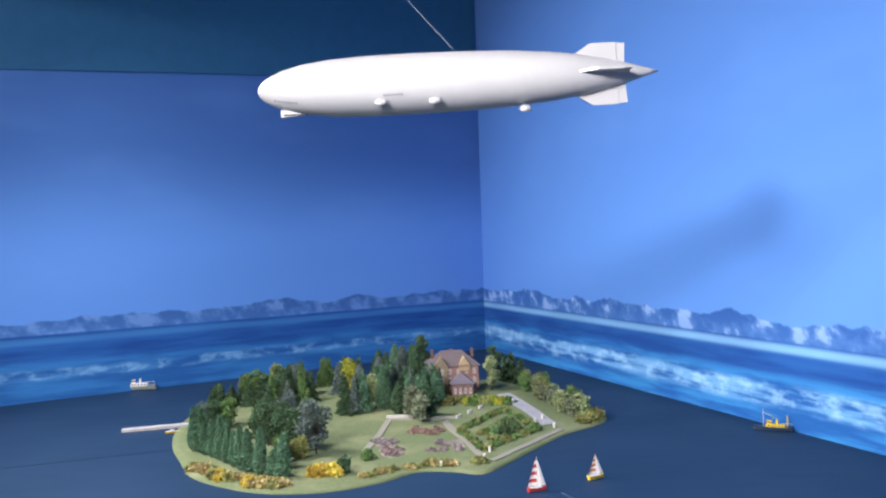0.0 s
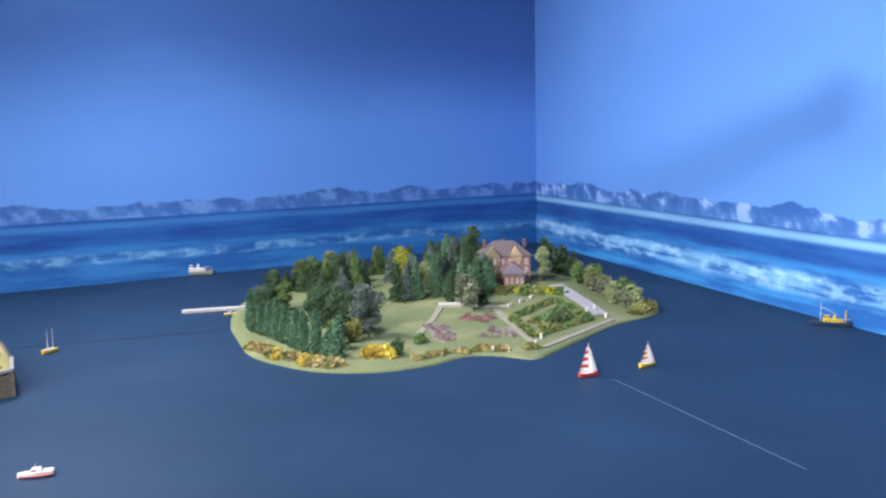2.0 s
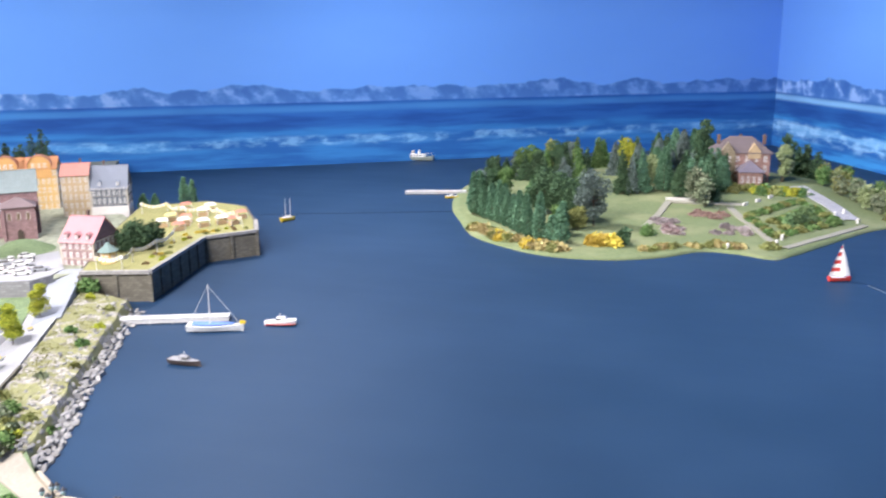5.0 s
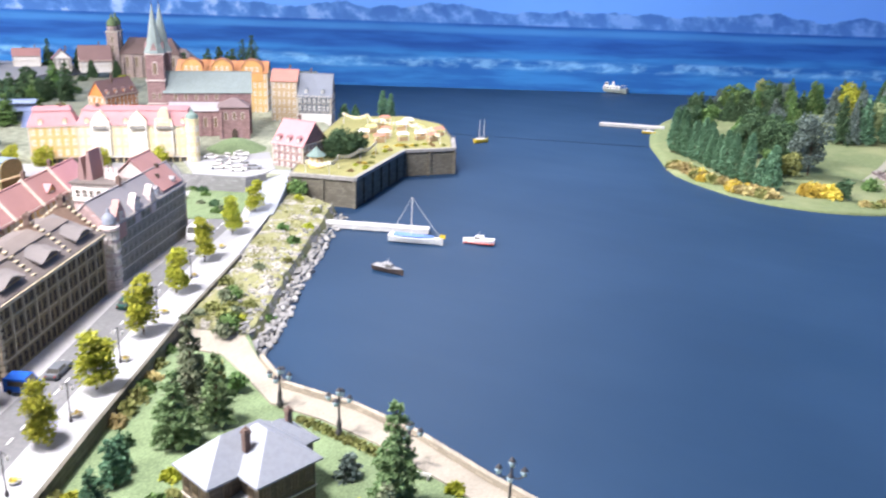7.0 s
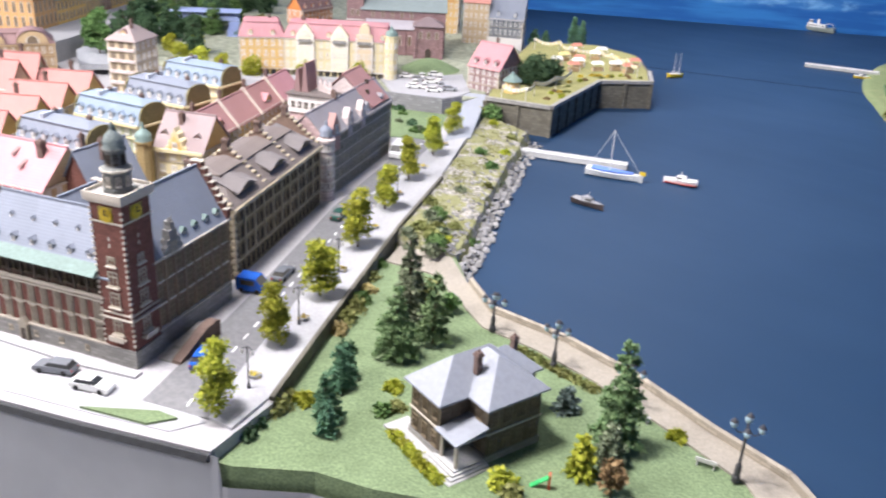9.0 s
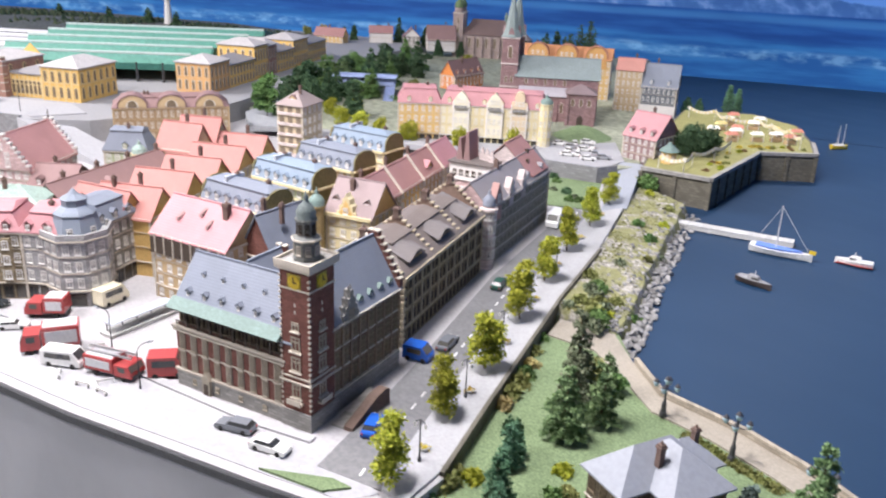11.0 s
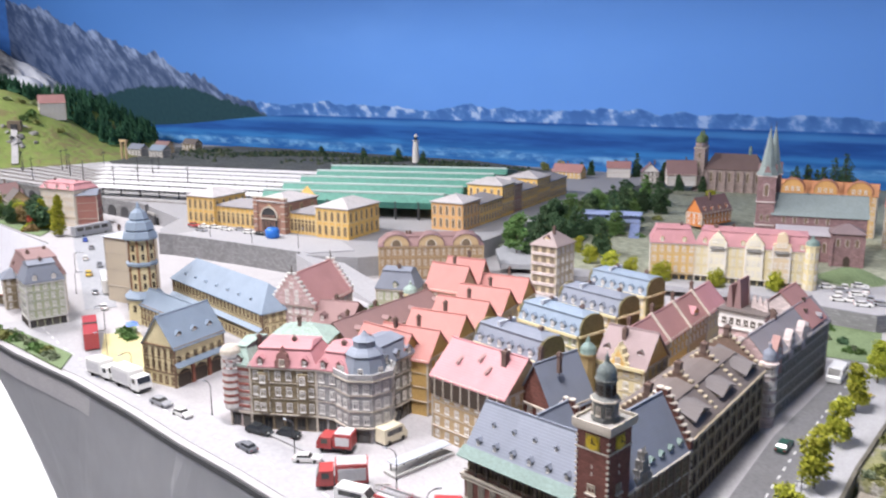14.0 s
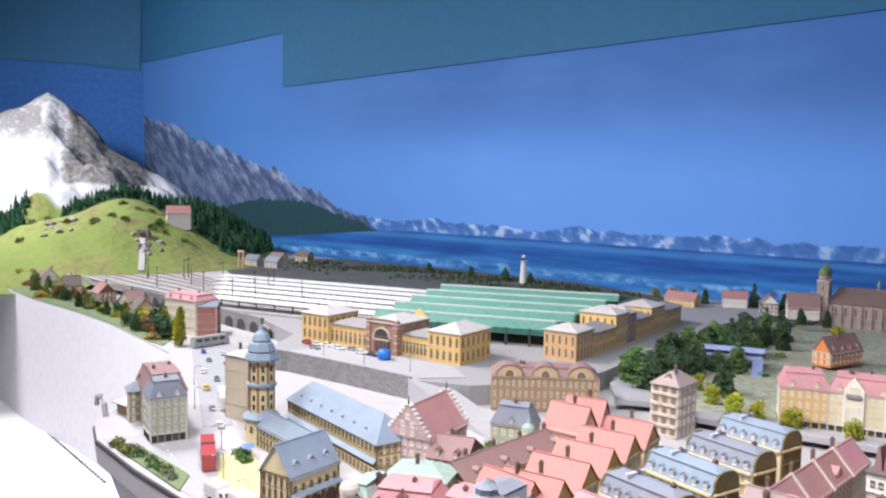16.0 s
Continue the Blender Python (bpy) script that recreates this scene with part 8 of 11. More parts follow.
for x, y, t in ((-0.574, 0.728, 195), (-0.490, 0.706, 195)):
    bench(x, y, t)
sw = thing("playground_slide", "small green and red playground slide", "slide", pose(-0.598, 0.560, LAWN, 0, 0, 30))
part("chute", Shape().extrude_y([(0, 0), (0.002, 0), (0.018, 0.012), (0.017, 0.013)], -0.003, 0.003), plain("green_plastic", (0.05, 0.4, 0.12), 0.4), sw)
part("ladder", Shape().box(0.017, 0.019, -0.003, 0.003, 0, 0.016), plain("red_plastic", (0.5, 0.06, 0.03), 0.4), sw)

# ---- rocky embankment ----
PAVE_EDGE = [(-1.075, 0.885), (-1.092, 0.900), (-1.140, 1.000), (-1.198, 1.122), (-1.262, 1.245), (-1.330, 1.365), (-1.372, 1.450), (-1.428, 1.548)]
SHORE = [(-0.950, 0.895), (-0.974, 0.954), (-1.000, 1.005), (-1.040, 1.076), (-1.099, 1.186), (-1.135, 1.260), (-1.185, 1.360), (-1.270, 1.540)]


def along(pts, t):
    t = max(0.0, min(0.99999, t)) * (len(pts) - 1)
    i = int(t)
    return lerp2(pts[i], pts[i + 1], t - i)


def bank_height(u, x, y):
    n = noise.noise(Vector((x * 38, y * 38, 1.7))) + 0.5 * noise.noise(Vector((x * 95, y * 95, 4.1)))
    edge = 0.80 + 0.05 * noise.noise(Vector((x * 20, y * 20, 6.0)))
    fall = max(0.0, min(1.0, (u - edge) / 0.085))
    flat = STREET * (1 - 0.36 * min(u, edge) / edge)
    return flat * (1 - fall) - 0.004 * fall + 0.0042 * n * math.sin(math.pi * min(1, u + 0.1)) * (1 - 0.6 * fall)


s = Shape()
NU, NV = 60, 150
v, q = [], []
for j in range(NV + 1):
    a, b = along(PAVE_EDGE, j / NV), along(SHORE, j / NV)
    for i in range(NU + 1):
        u = i / NU
        x, y = lerp2(a, b, u)
        v.append((x, y, bank_height(u, x, y)))
for j in range(NV):
    for i in range(NU):
        k = j * (NU + 1) + i
        q.append((k, k + 1, k + NU + 2, k + NU + 1))
s.mesh_part(v, q)


def bank_mat():
    g = Graph("grassy_rubble")
    a, b, c = g.noise(45, 5), g.noise(160, 4), g.noise(18, 3)
    grass = g.mix(b, (0.16, 0.165, 0.075), (0.34, 0.33, 0.18))
    rub = g.mix(g.step(b, 0.35, 0.65), (0.19, 0.175, 0.15), (0.46, 0.44, 0.40))
    col = g.mix(g.step(g.math("ADD", g.math("MULTIPLY", a, 0.6), g.math("MULTIPLY", c, 0.5)), 0.525, 0.615), grass, rub)
    g.bump(b, 0.8, 0.003)
    return g.done(col, 0.95, 0, 0.1)


a, b = PAVE_EDGE[0], SHORE[0]
for k in range(12):
    p0, p1 = lerp2(a, b, k / 12), lerp2(a, b, (k + 1) / 12)
    h0, h1 = bank_height(k / 12, *p0), bank_height((k + 1) / 12, *p1)
    s.face([(*p0, h0), (*p1, h1), (p1[0] - 0.004, p1[1] - 0.012, -0.01), (p0[0] - 0.004, p0[1] - 0.012, -0.01)])
a, b = PAVE_EDGE[0], (-1.120, 0.960)
s.face([(*a, STREET), (*b, STREET), (-1.15, 0.955, -0.01), (-1.105, 0.872, -0.01)])
s.face([(-1.105, 0.872, STREET), (*a, STREET), (-1.055, 0.860, -0.01), (-1.11, 0.86, -0.01)])
setting("embankment", s, bank_mat(), "grassy bank with pale rubble sloping to the water")


def rock_mesh(seed):
    """A broken slab with flat facets."""
    rnd = random.Random(seed)
    bm = bmesh.new()
    bmesh.ops.create_icosphere(bm, subdivisions=2, radius=1)
    for k in range(9):
        nrm = Vector((rnd.gauss(0, 1), rnd.gauss(0, 1), rnd.gauss(0, 0.9))).normalized()
        cut = rnd.uniform(0.45, 0.72)
        for vert in bm.verts:
            over = vert.co.dot(nrm) - cut
            if over > 0:
                vert.co -= nrm * over
    for vert in bm.verts:
        vert.co.x *= 1.45
        vert.co.z *= 0.62
    me = bpy.data.meshes.new("rock")
    bm.to_mesh(me)
    bm.free()
    me.materials.append(plain("pale_grey_rock", (0.26, 0.255, 0.25), 0.9, 200, 0.25, 0.5, per_object=0.35))
    return me


ROCKS = [rock_mesh(k) for k in range(7)]
bank = bpy.data.objects["embankment"]
rnd = random.Random(11)
for k in range(170):
    t = (k + rnd.random()) / 170
    x, y = along(SHORE, t)
    r = rnd.uniform(0.0042, 0.0088)
    row = k % 3
    off = (0.004, -0.004, -0.011)[row] + rnd.gauss(0, 0.0025)
    m = pose(x + off, y + off * 0.4, rnd.uniform(0.0, 0.003) + 0.003 * row, rnd.uniform(-22, 22), rnd.uniform(-22, 22), 117 + rnd.gauss(0, 35)) @ Matrix.Diagonal((r, r, r, 1))
    part("rock", ROCKS[rnd.randrange(7)], None, bank, m=m)
for k in range(250):
    t = rnd.random()
    u = (rnd.uniform(0.62, 0.90), rnd.uniform(0.62, 0.90), rnd.uniform(0.40, 0.8), rnd.uniform(0.0, 0.12), rnd.uniform(0.1, 0.7))[k % 5]
    if u < 0.6 and k % 5 == 2:
        t *= 0.6
    x, y = lerp2(along(PAVE_EDGE, t), along(SHORE, t), u)
    r = rnd.uniform(0.0020, 0.0052) if u > 0.2 else rnd.uniform(0.0014, 0.0028)
    m = pose(x, y, bank_height(u, x, y) + r * 0.2, rnd.uniform(-25, 25), rnd.uniform(-25, 25), rnd.uniform(0, 360)) @ Matrix.Diagonal((r, r, r, 1))
    part("rock", ROCKS[rnd.randrange(7)], None, bank, m=m)
tufts = Shape()
for k in range(5200):
    t, u = rnd.random(), rnd.random() ** 1.2 * 0.8
    x, y = lerp2(along(PAVE_EDGE, t), along(SHORE, t), u)
    if noise.noise(Vector((x * 25, y * 25, 9))) > -0.05:
        leaf(tufts, (x, y, bank_height(u, x, y) - 0.0005), rnd.uniform(0.002, 0.0042), rnd, -1.2)
tagged(part("grass_tufts", tufts, island_mat("dry_grass_tufts", (0.15, 0.16, 0.05), (0.34, 0.335, 0.15))), "dry yellowish grass tufts on the bank", "grass", kind="stuff")
for k in range(14):
    t, u = rnd.random(), rnd.uniform(0.1, 0.9)
    x, y = lerp2(along(PAVE_EDGE, t), along(SHORE, t), u)
    plant("bush", (F_GREEN, F_OLIVE, F_GREY, F_YELLOW)[k % 4], x, y, bank_height(u, x, y), 0.010, 0.010, 220, 0.005, "small shrub on the rocky bank", "shrub", "shrubs on the bank", 2)
for k in range(10):
    x, y = lerp2((-1.00, 0.86), (-1.10, 0.99), rnd.random())
    plant("bush", (F_GREY, F_GREEN, F_OLIVE)[k % 3], x + rnd.uniform(-0.02, 0.03), y, STREET - 0.004, 0.012, 0.012, 240, 0.0055, "grey-green shrub at the end of the park", "shrub", "shrubs on the bank", 3)

# ---- quay ----
QUAY = [(-1.440, 1.559), (-1.289, 1.609), (-1.366, 1.947), (-1.273, 2.058), (-1.345, 2.180), (-1.488, 2.370), (-1.66, 2.42), (-1.82, 2.28), (-1.62, 1.86)]
QTOP = 0.070
s = Shape().prism(QUAY, -0.02, QTOP)
quay = setting("quay", s, DARK_STONE, "high dark stone quay")
inner = [((x + 1.52) * 0.965 - 1.52, (y - 2.0) * 0.965 + 2.0) for x, y in QUAY]
setting("quay_lawn", Shape().prism(inner, QTOP - 0.01, QTOP + 0.002), plain("dry_lawn_flock", (0.28, 0.27, 0.12), 0.95, 60, 0.3, 0.7, spec=0.05), "dry lawn on top of the quay")
for a, b in zip(QUAY[:4], QUAY[1:5]):
    n = max(2, int(dist(a, b) / 0.055))
    for k in range(n + 1):
        x, y = lerp2(a, b, k / n)
        part("buttress", Shape().box(-0.0045, 0.0045, -0.004, 0.004, -0.008, QTOP - 0.006), DARK_STONE, quay, m=pose(x, y, 0, 0, 0, heading(a, b)))
    d = dist(a, b)
    part("coping", Shape().box(0, d, -0.005, 0.006, QTOP - 0.004, QTOP + 0.004), GREY_STONE, quay, m=pose(*a, 0, 0, 0, heading(a, b)))
STALL = [plain("white_canvas", (0.72, 0.70, 0.64), 0.8), plain("yellow_canvas", (0.66, 0.55, 0.24), 0.8), plain("red_canvas", (0.52, 0.22, 0.16), 0.8)]
rnd = random.Random(5)


def stall(x, y, turn, c):
    o = thing("market_stall", ("white", "yellow", "red")[c] + " canvas market stall with timber counter", "market stall", pose(x, y, QTOP + 0.002, 0, 0, turn), "festival stalls on the quay")
    part("counter", Shape().box(-0.014, 0.014, -0.007, 0.007, 0, 0.010), plain("pale_timber", (0.42, 0.30, 0.17), 0.8), o)
    part("canopy", Shape().prism([(-0.017, -0.010), (0.017, -0.010), (0.017, 0.010), (-0.017, 0.010)], 0.019, 0.027, [(-0.012, -0.001), (0.012, -0.001), (0.012, 0.001), (-0.012, 0.001)]), STALL[c], o)
    for sx in (-0.015, 0.015):
        part("post", Shape().box(sx - 0.0007, sx + 0.0007, -0.009, -0.0078, 0, 0.020), WHITE, o)


for x, y in ((-1.576, 2.097), (-1.521, 2.093), (-1.441, 2.057), (-1.412, 2.105), (-1.374, 2.108), (-1.479, 1.995), (-1.60, 2.18), (-1.53, 2.19), (-1.45, 2.17), (-1.40, 2.19), (-1.55, 2.26), (-1.63, 2.25), (-1.50, 2.05), (-1.55, 2.02)):
    stall(x, y, rnd.choice((35, 55, 70, -20)), rnd.choice((0, 0, 1, 2)))


def bunting(a, b, sag):
    o = thing("bunting", "string of yellow and white festival pennants on poles", "bunting", pose(0, 0, 0), "festival bunting on the quay")
    for x, y in (a, b):
        part("pole", Shape().lathe([(0.001, 0), (0.0007, 0.036)], n=6), WHITE, o, m=pose(x, y, QTOP))
    n = 14
    pts = []
    for k in range(n + 1):
        x, y = lerp2(a, b, k / n)
        pts.append((x, y, QTOP + 0.036 - sag * math.sin(math.pi * k / n)))
    part("cord", Shape().tube(pts, 0.0005, 4), WHITE, o)
    flags = [Shape().prism([(-0.004, -0.0004), (0.004, -0.0004), (0.004, 0.0004), (-0.004, 0.0004)], -0.008, 0.0, [(-0.004, -0.0003), (0.004, -0.0003), (0.004, 0.0003), (-0.004, 0.0003)]).mesh("pennant", STALL[c]) for c in (0, 1)]
    for k in range(n):
        x, y, z = pts[k]
        part("pennant", flags[k % 2], None, o, m=pose(x, y, z, 0, 0, heading(a, b)))


BP = [(-1.73, 2.17), (-1.66, 2.20), (-1.589, 2.146), (-1.52, 2.20), (-1.458, 2.158), (-1.39, 2.13), (-1.328, 2.075)]
for a, b in zip(BP, BP[1:]):
    bunting(a, b, 0.010)
for a, b in (((-1.381, 1.763), (-1.379, 1.668)), ((-1.379, 1.668), (-1.356, 1.600)), ((-1.40, 1.86), (-1.381, 1.763)), ((-1.356, 1.600), (-1.41, 1.58))):
    bunting(a, b, 0.008)
k = thing("kiosk", "yellow octagonal kiosk with green-grey roof", "kiosk", pose(-1.432, 1.650, QTOP))
part("wall", Shape().lathe([(0.018, 0), (0.018, 0.030)], n=8), OCHRE, k)
part("roof", Shape().lathe([(0.024, 0.029), (0.024, 0.031), (0.008, 0.044), (0.001, 0.052)], n=8), COPPER, k)
for a in range(8):
    part("window", window_for(0.008, 0.014, WHITE), None, k, m=pose(0, 0, 0.010, 0, 0, 45 * a + 22.5) @ pose(0, -0.0167, 0))
for x, y, h, r in ((-1.440, 1.775, 0.062, 0.034), (-1.470, 1.800, 0.058, 0.030), (-1.430, 1.820, 0.052, 0.028), (-1.46, 1.75, 0.05, 0.03)):
    plant("broad", F_DARK, x, y, QTOP, h, r, 2600, 0.005, "dense dark green tree on the quay", "quay_tree", "trees on the quay", 2)
for x, y, h in ((-1.760, 2.430, 0.090), (-1.730, 2.440, 0.085), (-1.830, 2.310, 0.050), (-1.800, 2.330, 0.045)):
    plant("poplar" if h > 0.06 else "conifer", F_POP, x, y, 0.05 if h > 0.06 else QTOP - 0.01, h, 0.016, 800, 0.007, "slender green poplar at the end of the quay", "poplar_tree", "trees on the quay", 2)
for i in range(26):
    a, b = ((-1.30, 1.66), (-1.38, 1.95)) if i < 13 else ((-1.37, 1.98), (-1.30, 2.07))
    x, y = lerp2(a, b, rnd.random())
    plant("bush", (F_YELLOW, F_GOLD, F_BROWN, F_OLIVE)[i % 4], x - rnd.uniform(0.01, 0.05), y, QTOP + 0.001, 0.006, 0.006, 120, 0.0045, "small colourful shrub on the quay lawn", "shrub", "shrubs on the quay", 2)
plant("bush", F_GREEN, -1.406, 1.545, STREET, 0.03, 0.024, 500, 0.007, "large dark green shrub at the foot of the quay", "shrub", "shrubs on the quay", 1)
plant("bush", F_GOLD, -1.432, 1.535, STREET, 0.02, 0.012, 300, 0.006, "golden shrub at the foot of the quay", "shrub", "shrubs on the quay", 1)

# ramp, garden and lower wall by the quay
s = Shape().mesh_part([(-1.345, 1.305, STREET + 0.002), (-1.325, 1.365, STREET + 0.002), (-1.478, 1.615, 0.062), (-1.535, 1.585, 0.062), (-1.345, 1.305, 0.02), (-1.325, 1.365, 0.02), (-1.478, 1.615, 0.02), (-1.535, 1.585, 0.02)],
                      [(0, 1, 2, 3), (7, 6, 5, 4), (0, 4, 5, 1), (1, 5, 6, 2), (2, 6, 7, 3), (3, 7, 4, 0)])
setting("ramp", s, plain("blue_grey_cobbles", (0.30, 0.32, 0.36), 0.85, 90, 0.15, 0.4), "blue-grey ramp from street up to the quay")
setting("garden_lawn", Shape().prism([(-1.465, 1.225), (-1.360, 1.295), (-1.480, 1.470), (-1.610, 1.410)], STREET - 0.01, STREET + 0.002), lawn_green, "small green garden below the upper street")
s = Shape()
for a, b in (((-1.63, 1.400), (-1.490, 1.462)), ((-1.490, 1.462), (-1.478, 1.52)), ((-1.72, 1.46), (-1.63, 1.400))):
    d = dist(a, b)
    ux, uy = (b[0] - a[0]) / d, (b[1] - a[1]) / d
    s.prism([a, b, (b[0] - uy * 0.007, b[1] + ux * 0.007), (a[0] - uy * 0.007, a[1] + ux * 0.007)], STREET - 0.004, 0.072)
setting("upper_street_wall", s, masonry("grey_retaining_stone", (0.22, 0.22, 0.225), 0.006), "grey stone wall under the upper street")
for i in range(12):
    x, y = lerp2((-1.62, 1.395), (-1.40, 1.33), rnd.random())
    plant("bush", (F_GREEN, F_GREY, F_DARK)[i % 3], x + rnd.uniform(-0.02, 0.02), y + rnd.uniform(-0.04, 0.03), STREET, 0.010, 0.009, 180, 0.0055, "green garden shrub under the wall", "shrub", "shrubs in the lower garden", 2)
mound = Shape()
NV2 = 20
v, q = [], []
for j in range(9):
    t = j / 8
    for i in range(NV2):
        a = 6.283 * i / NV2
        v.append((-1.765 + 0.085 * math.cos(a) * t, 1.730 + 0.085 * math.sin(a) * t, 0.058 + 0.030 * math.cos(t * 1.57) ** 1.2 + 0.002 * math.sin(5 * a) * t * (1 - t)))
for j in range(8):
    for i in range(NV2):
        q.append((j * NV2 + i, j * NV2 + (i + 1) % NV2, (j + 1) * NV2 + (i + 1) % NV2, (j + 1) * NV2 + i))
setting("mound", mound.mesh_part(v, q), lawn_green, "rounded green mound below the church", smooth=True)

# central greenery and the upper town's roads
strip("upper_road", [(-2.30, 1.02), (-2.47, 1.10), (-2.80, 1.50), (-3.10, 1.97)], [(-2.22, 1.14), (-2.38, 1.20), (-2.68, 1.58), (-2.98, 2.03)], 0.05, 0.0635, plain("grey_upper_road", (0.30, 0.31, 0.33), 0.85, 25, 0.12), "grey road beside the station's side range")
strip("upper_road_east", [(-2.22, 1.14), (-2.02, 1.27), (-1.76, 1.50)], [(-2.15, 1.08), (-2.00, 1.20), (-1.72, 1.42)], 0.05, 0.0632, plain("pale_road_surface", (0.4, 0.4, 0.41)), "pale road before the yellow row")
setting("car_park", Shape().prism([(-1.80, 1.56), (-1.64, 1.45), (-1.50, 1.48), (-1.52, 1.60), (-1.66, 1.74), (-1.70, 1.64)], 0.05, 0.0628), plain("pale_road_surface", (0.4, 0.4, 0.41)), "pale car park below the church")
for i, (x, y) in enumerate(((-2.40, 1.13), (-2.436, 1.21), (-2.52, 1.302), (-2.611, 1.404), (-2.671, 1.498), (-2.272, 1.334), (-2.57, 1.36), (-2.50, 1.40), (-2.62, 1.50), (-2.70, 1.60), (-2.745, 1.945), (-2.65, 1.70), (-2.78, 1.70), (-2.86, 1.82), (-2.60, 1.62), (-2.45, 1.30),
                            (-2.74, 1.56), (-2.36, 1.18), (-2.95, 1.95), (-2.88, 2.05), (-3.02, 2.10))):
    plant("layered" if i % 3 else "broad", F_DARK if i % 4 else F_GREEN, x, y, 0.058, 0.105, 0.036, 3000, 0.0065, "dark green park tree in the upper town", "park_tree", "trees of the upper town", 2)
rnd = random.Random(41)
for k in range(20):
    x, y = lerp2((-2.52, 1.46), (-2.92, 1.98), rnd.random())
    plant(("layered", "layered", "broad")[k % 3], (F_DARK, F_DARK, F_GREEN, F_FIR)[k % 4], x + rnd.uniform(-0.05, 0.09), y + rnd.uniform(-0.06, 0.06), 0.058, (0.07, 0.09, 0.055)[k % 3], 0.032, 2400, 0.0062, "dark green tree on the slope of the upper town", "park_tree", "trees of the upper town", 2)
for x, y, h in ((-2.62, 2.70, 0.215), (-2.59, 2.72, 0.19), (-2.66, 2.68, 0.16), (-2.72, 2.66, 0.14), (-2.76, 2.62, 0.12)):
    plant("layered", F_DARK, x, y, 0.055, h, h * 0.30, 3200, 0.0068, "broad dark fir behind the church", "fir_tree", "firs on the church hill", 2)
for i, (x, y) in enumerate(((-2.058, 1.270), (-1.965, 1.290), (-1.850, 1.362), (-2.206, 1.248), (-2.872, 2.304), (-2.82, 2.26), (-2.10, 1.235), (-1.76, 1.46), (-2.34, 1.30), (-2.30, 1.36))):
    plant("broad", F_YELLOW, x, y, 0.055, 0.050, 0.022, 1300, 0.0045, "yellow-green bushy tree in the upper town", "yellow_tree", "yellow trees of the upper town", 2)
for i, (x, y, h) in enumerate(((-3.45, 2.40, 0.13), (-3.20, 2.52, 0.11), (-3.60, 2.25, 0.07), (-2.74, 2.62, 0.13), (-2.70, 2.70, 0.14), (-2.80, 2.55, 0.12), (-3.30, 2.43, 0.08), (-3.55, 2.35, 0.07), (-3.05, 2.30, 0.07), (-2.98, 2.36, 0.06), (-3.75, 2.30, 0.05))):
    plant("layered", F_DARK, x, y, 0.08 if x < -2.9 else 0.06, h, h * 0.26, 2600, 0.0065, "tall dark fir on the church hill", "fir_tree", "firs on the church hill", 2)
for i, (x, y) in enumerate(((-3.80, 2.22), (-3.74, 2.18), (-3.66, 2.20), (-3.86, 2.16))):
    plant("broad", F_OLIVE if i % 2 else F_GOLD, x, y, 0.08, 0.05, 0.026, 1100, 0.0055, "olive and gold bushy tree by the lake", "lake_tree", "trees by the lake", 2)
for i in range(26):
    x, y = -2.2 - 1.1 * rnd.random(), 1.45 + 0.9 * rnd.random()
    if y < 1.45 + (-2.2 - x) * 0.95:
        plant("bush", (F_GREEN, F_OLIVE, F_DARK, F_GREY)[i % 4], x, y, 0.058, 0.016, 0.018, 260, 0.008, "green shrub on the hillside", "shrub", "shrubs on the hillside", 3)
blue_steel = plain("blue_painted_steel", (0.27, 0.33, 0.52), 0.5, 30, 0.15)
BRIDGE = 0.207
br = thing("footbridge", "blue steel covered footbridge with glazed sides", "footbridge", pose(-2.640, 1.502, 0.06, 0, 0, 47.0))
part("deck", Shape().box(0, BRIDGE, -0.028, 0.028, 0.034, 0.038), blue_steel, br)
part("roof", Shape().extrude_x([(-0.032, 0.058), (0.032, 0.058), (0.020, 0.064), (-0.020, 0.064)], -0.006, BRIDGE + 0.006), blue_steel, br)
for i in range(14):
    for sy in (-0.027, 0.027):
        part("post", Shape().box(-0.0012, 0.0012, -0.0012, 0.0012, 0.038, 0.058), blue_steel, br, m=pose(BRIDGE * (i + 0.5) / 14, sy, 0))
for sy in (-0.0275, 0.0265):
    part("rail", Shape().box(0, BRIDGE, sy, sy + 0.001, 0.038, 0.046), blue_steel, br)
for x, turn in ((0.012, 180), (BRIDGE - 0.012, 0)):
    steps = Shape()
    for k in range(9):
        steps.box(0.008 * k, 0.008 * k + 0.009, -0.014, 0.014, 0.034 - 0.0042 * k - 0.004, 0.034 - 0.0042 * k)
    steps.extrude_y([(0.0, 0.034), (0.072, -0.004), (0.072, 0.004), (0.0, 0.042)], -0.0155, -0.0140)
    steps.extrude_y([(0.0, 0.034), (0.072, -0.004), (0.072, 0.004), (0.0, 0.042)], 0.0140, 0.0155)
    part("stair", steps, blue_steel, br, "blue steel stair", m=pose(x, -0.036, 0, 0, 0, -90))
for x in (0.015, BRIDGE / 2, BRIDGE - 0.015):
    part("pier", Shape().box(x - 0.005, x + 0.005, -0.016, 0.016, -0.004, 0.034), concrete, br)
lh = thing("lighthouse", "white lighthouse with a gallery by the painted lake", "lighthouse", pose(-4.46, 1.735, 0.08))
part("tower", Shape().lathe([(0.022, 0), (0.013, 0.125), (0.018, 0.127), (0.018, 0.131)], n=14), WHITE, lh)
part("lantern", Shape().lathe([(0.009, 0.131), (0.009, 0.150)], n=10), GLASS, lh)
part("cap", Shape().lathe([(0.012, 0.150), (0.002, 0.165)], n=10), WHITE, lh)
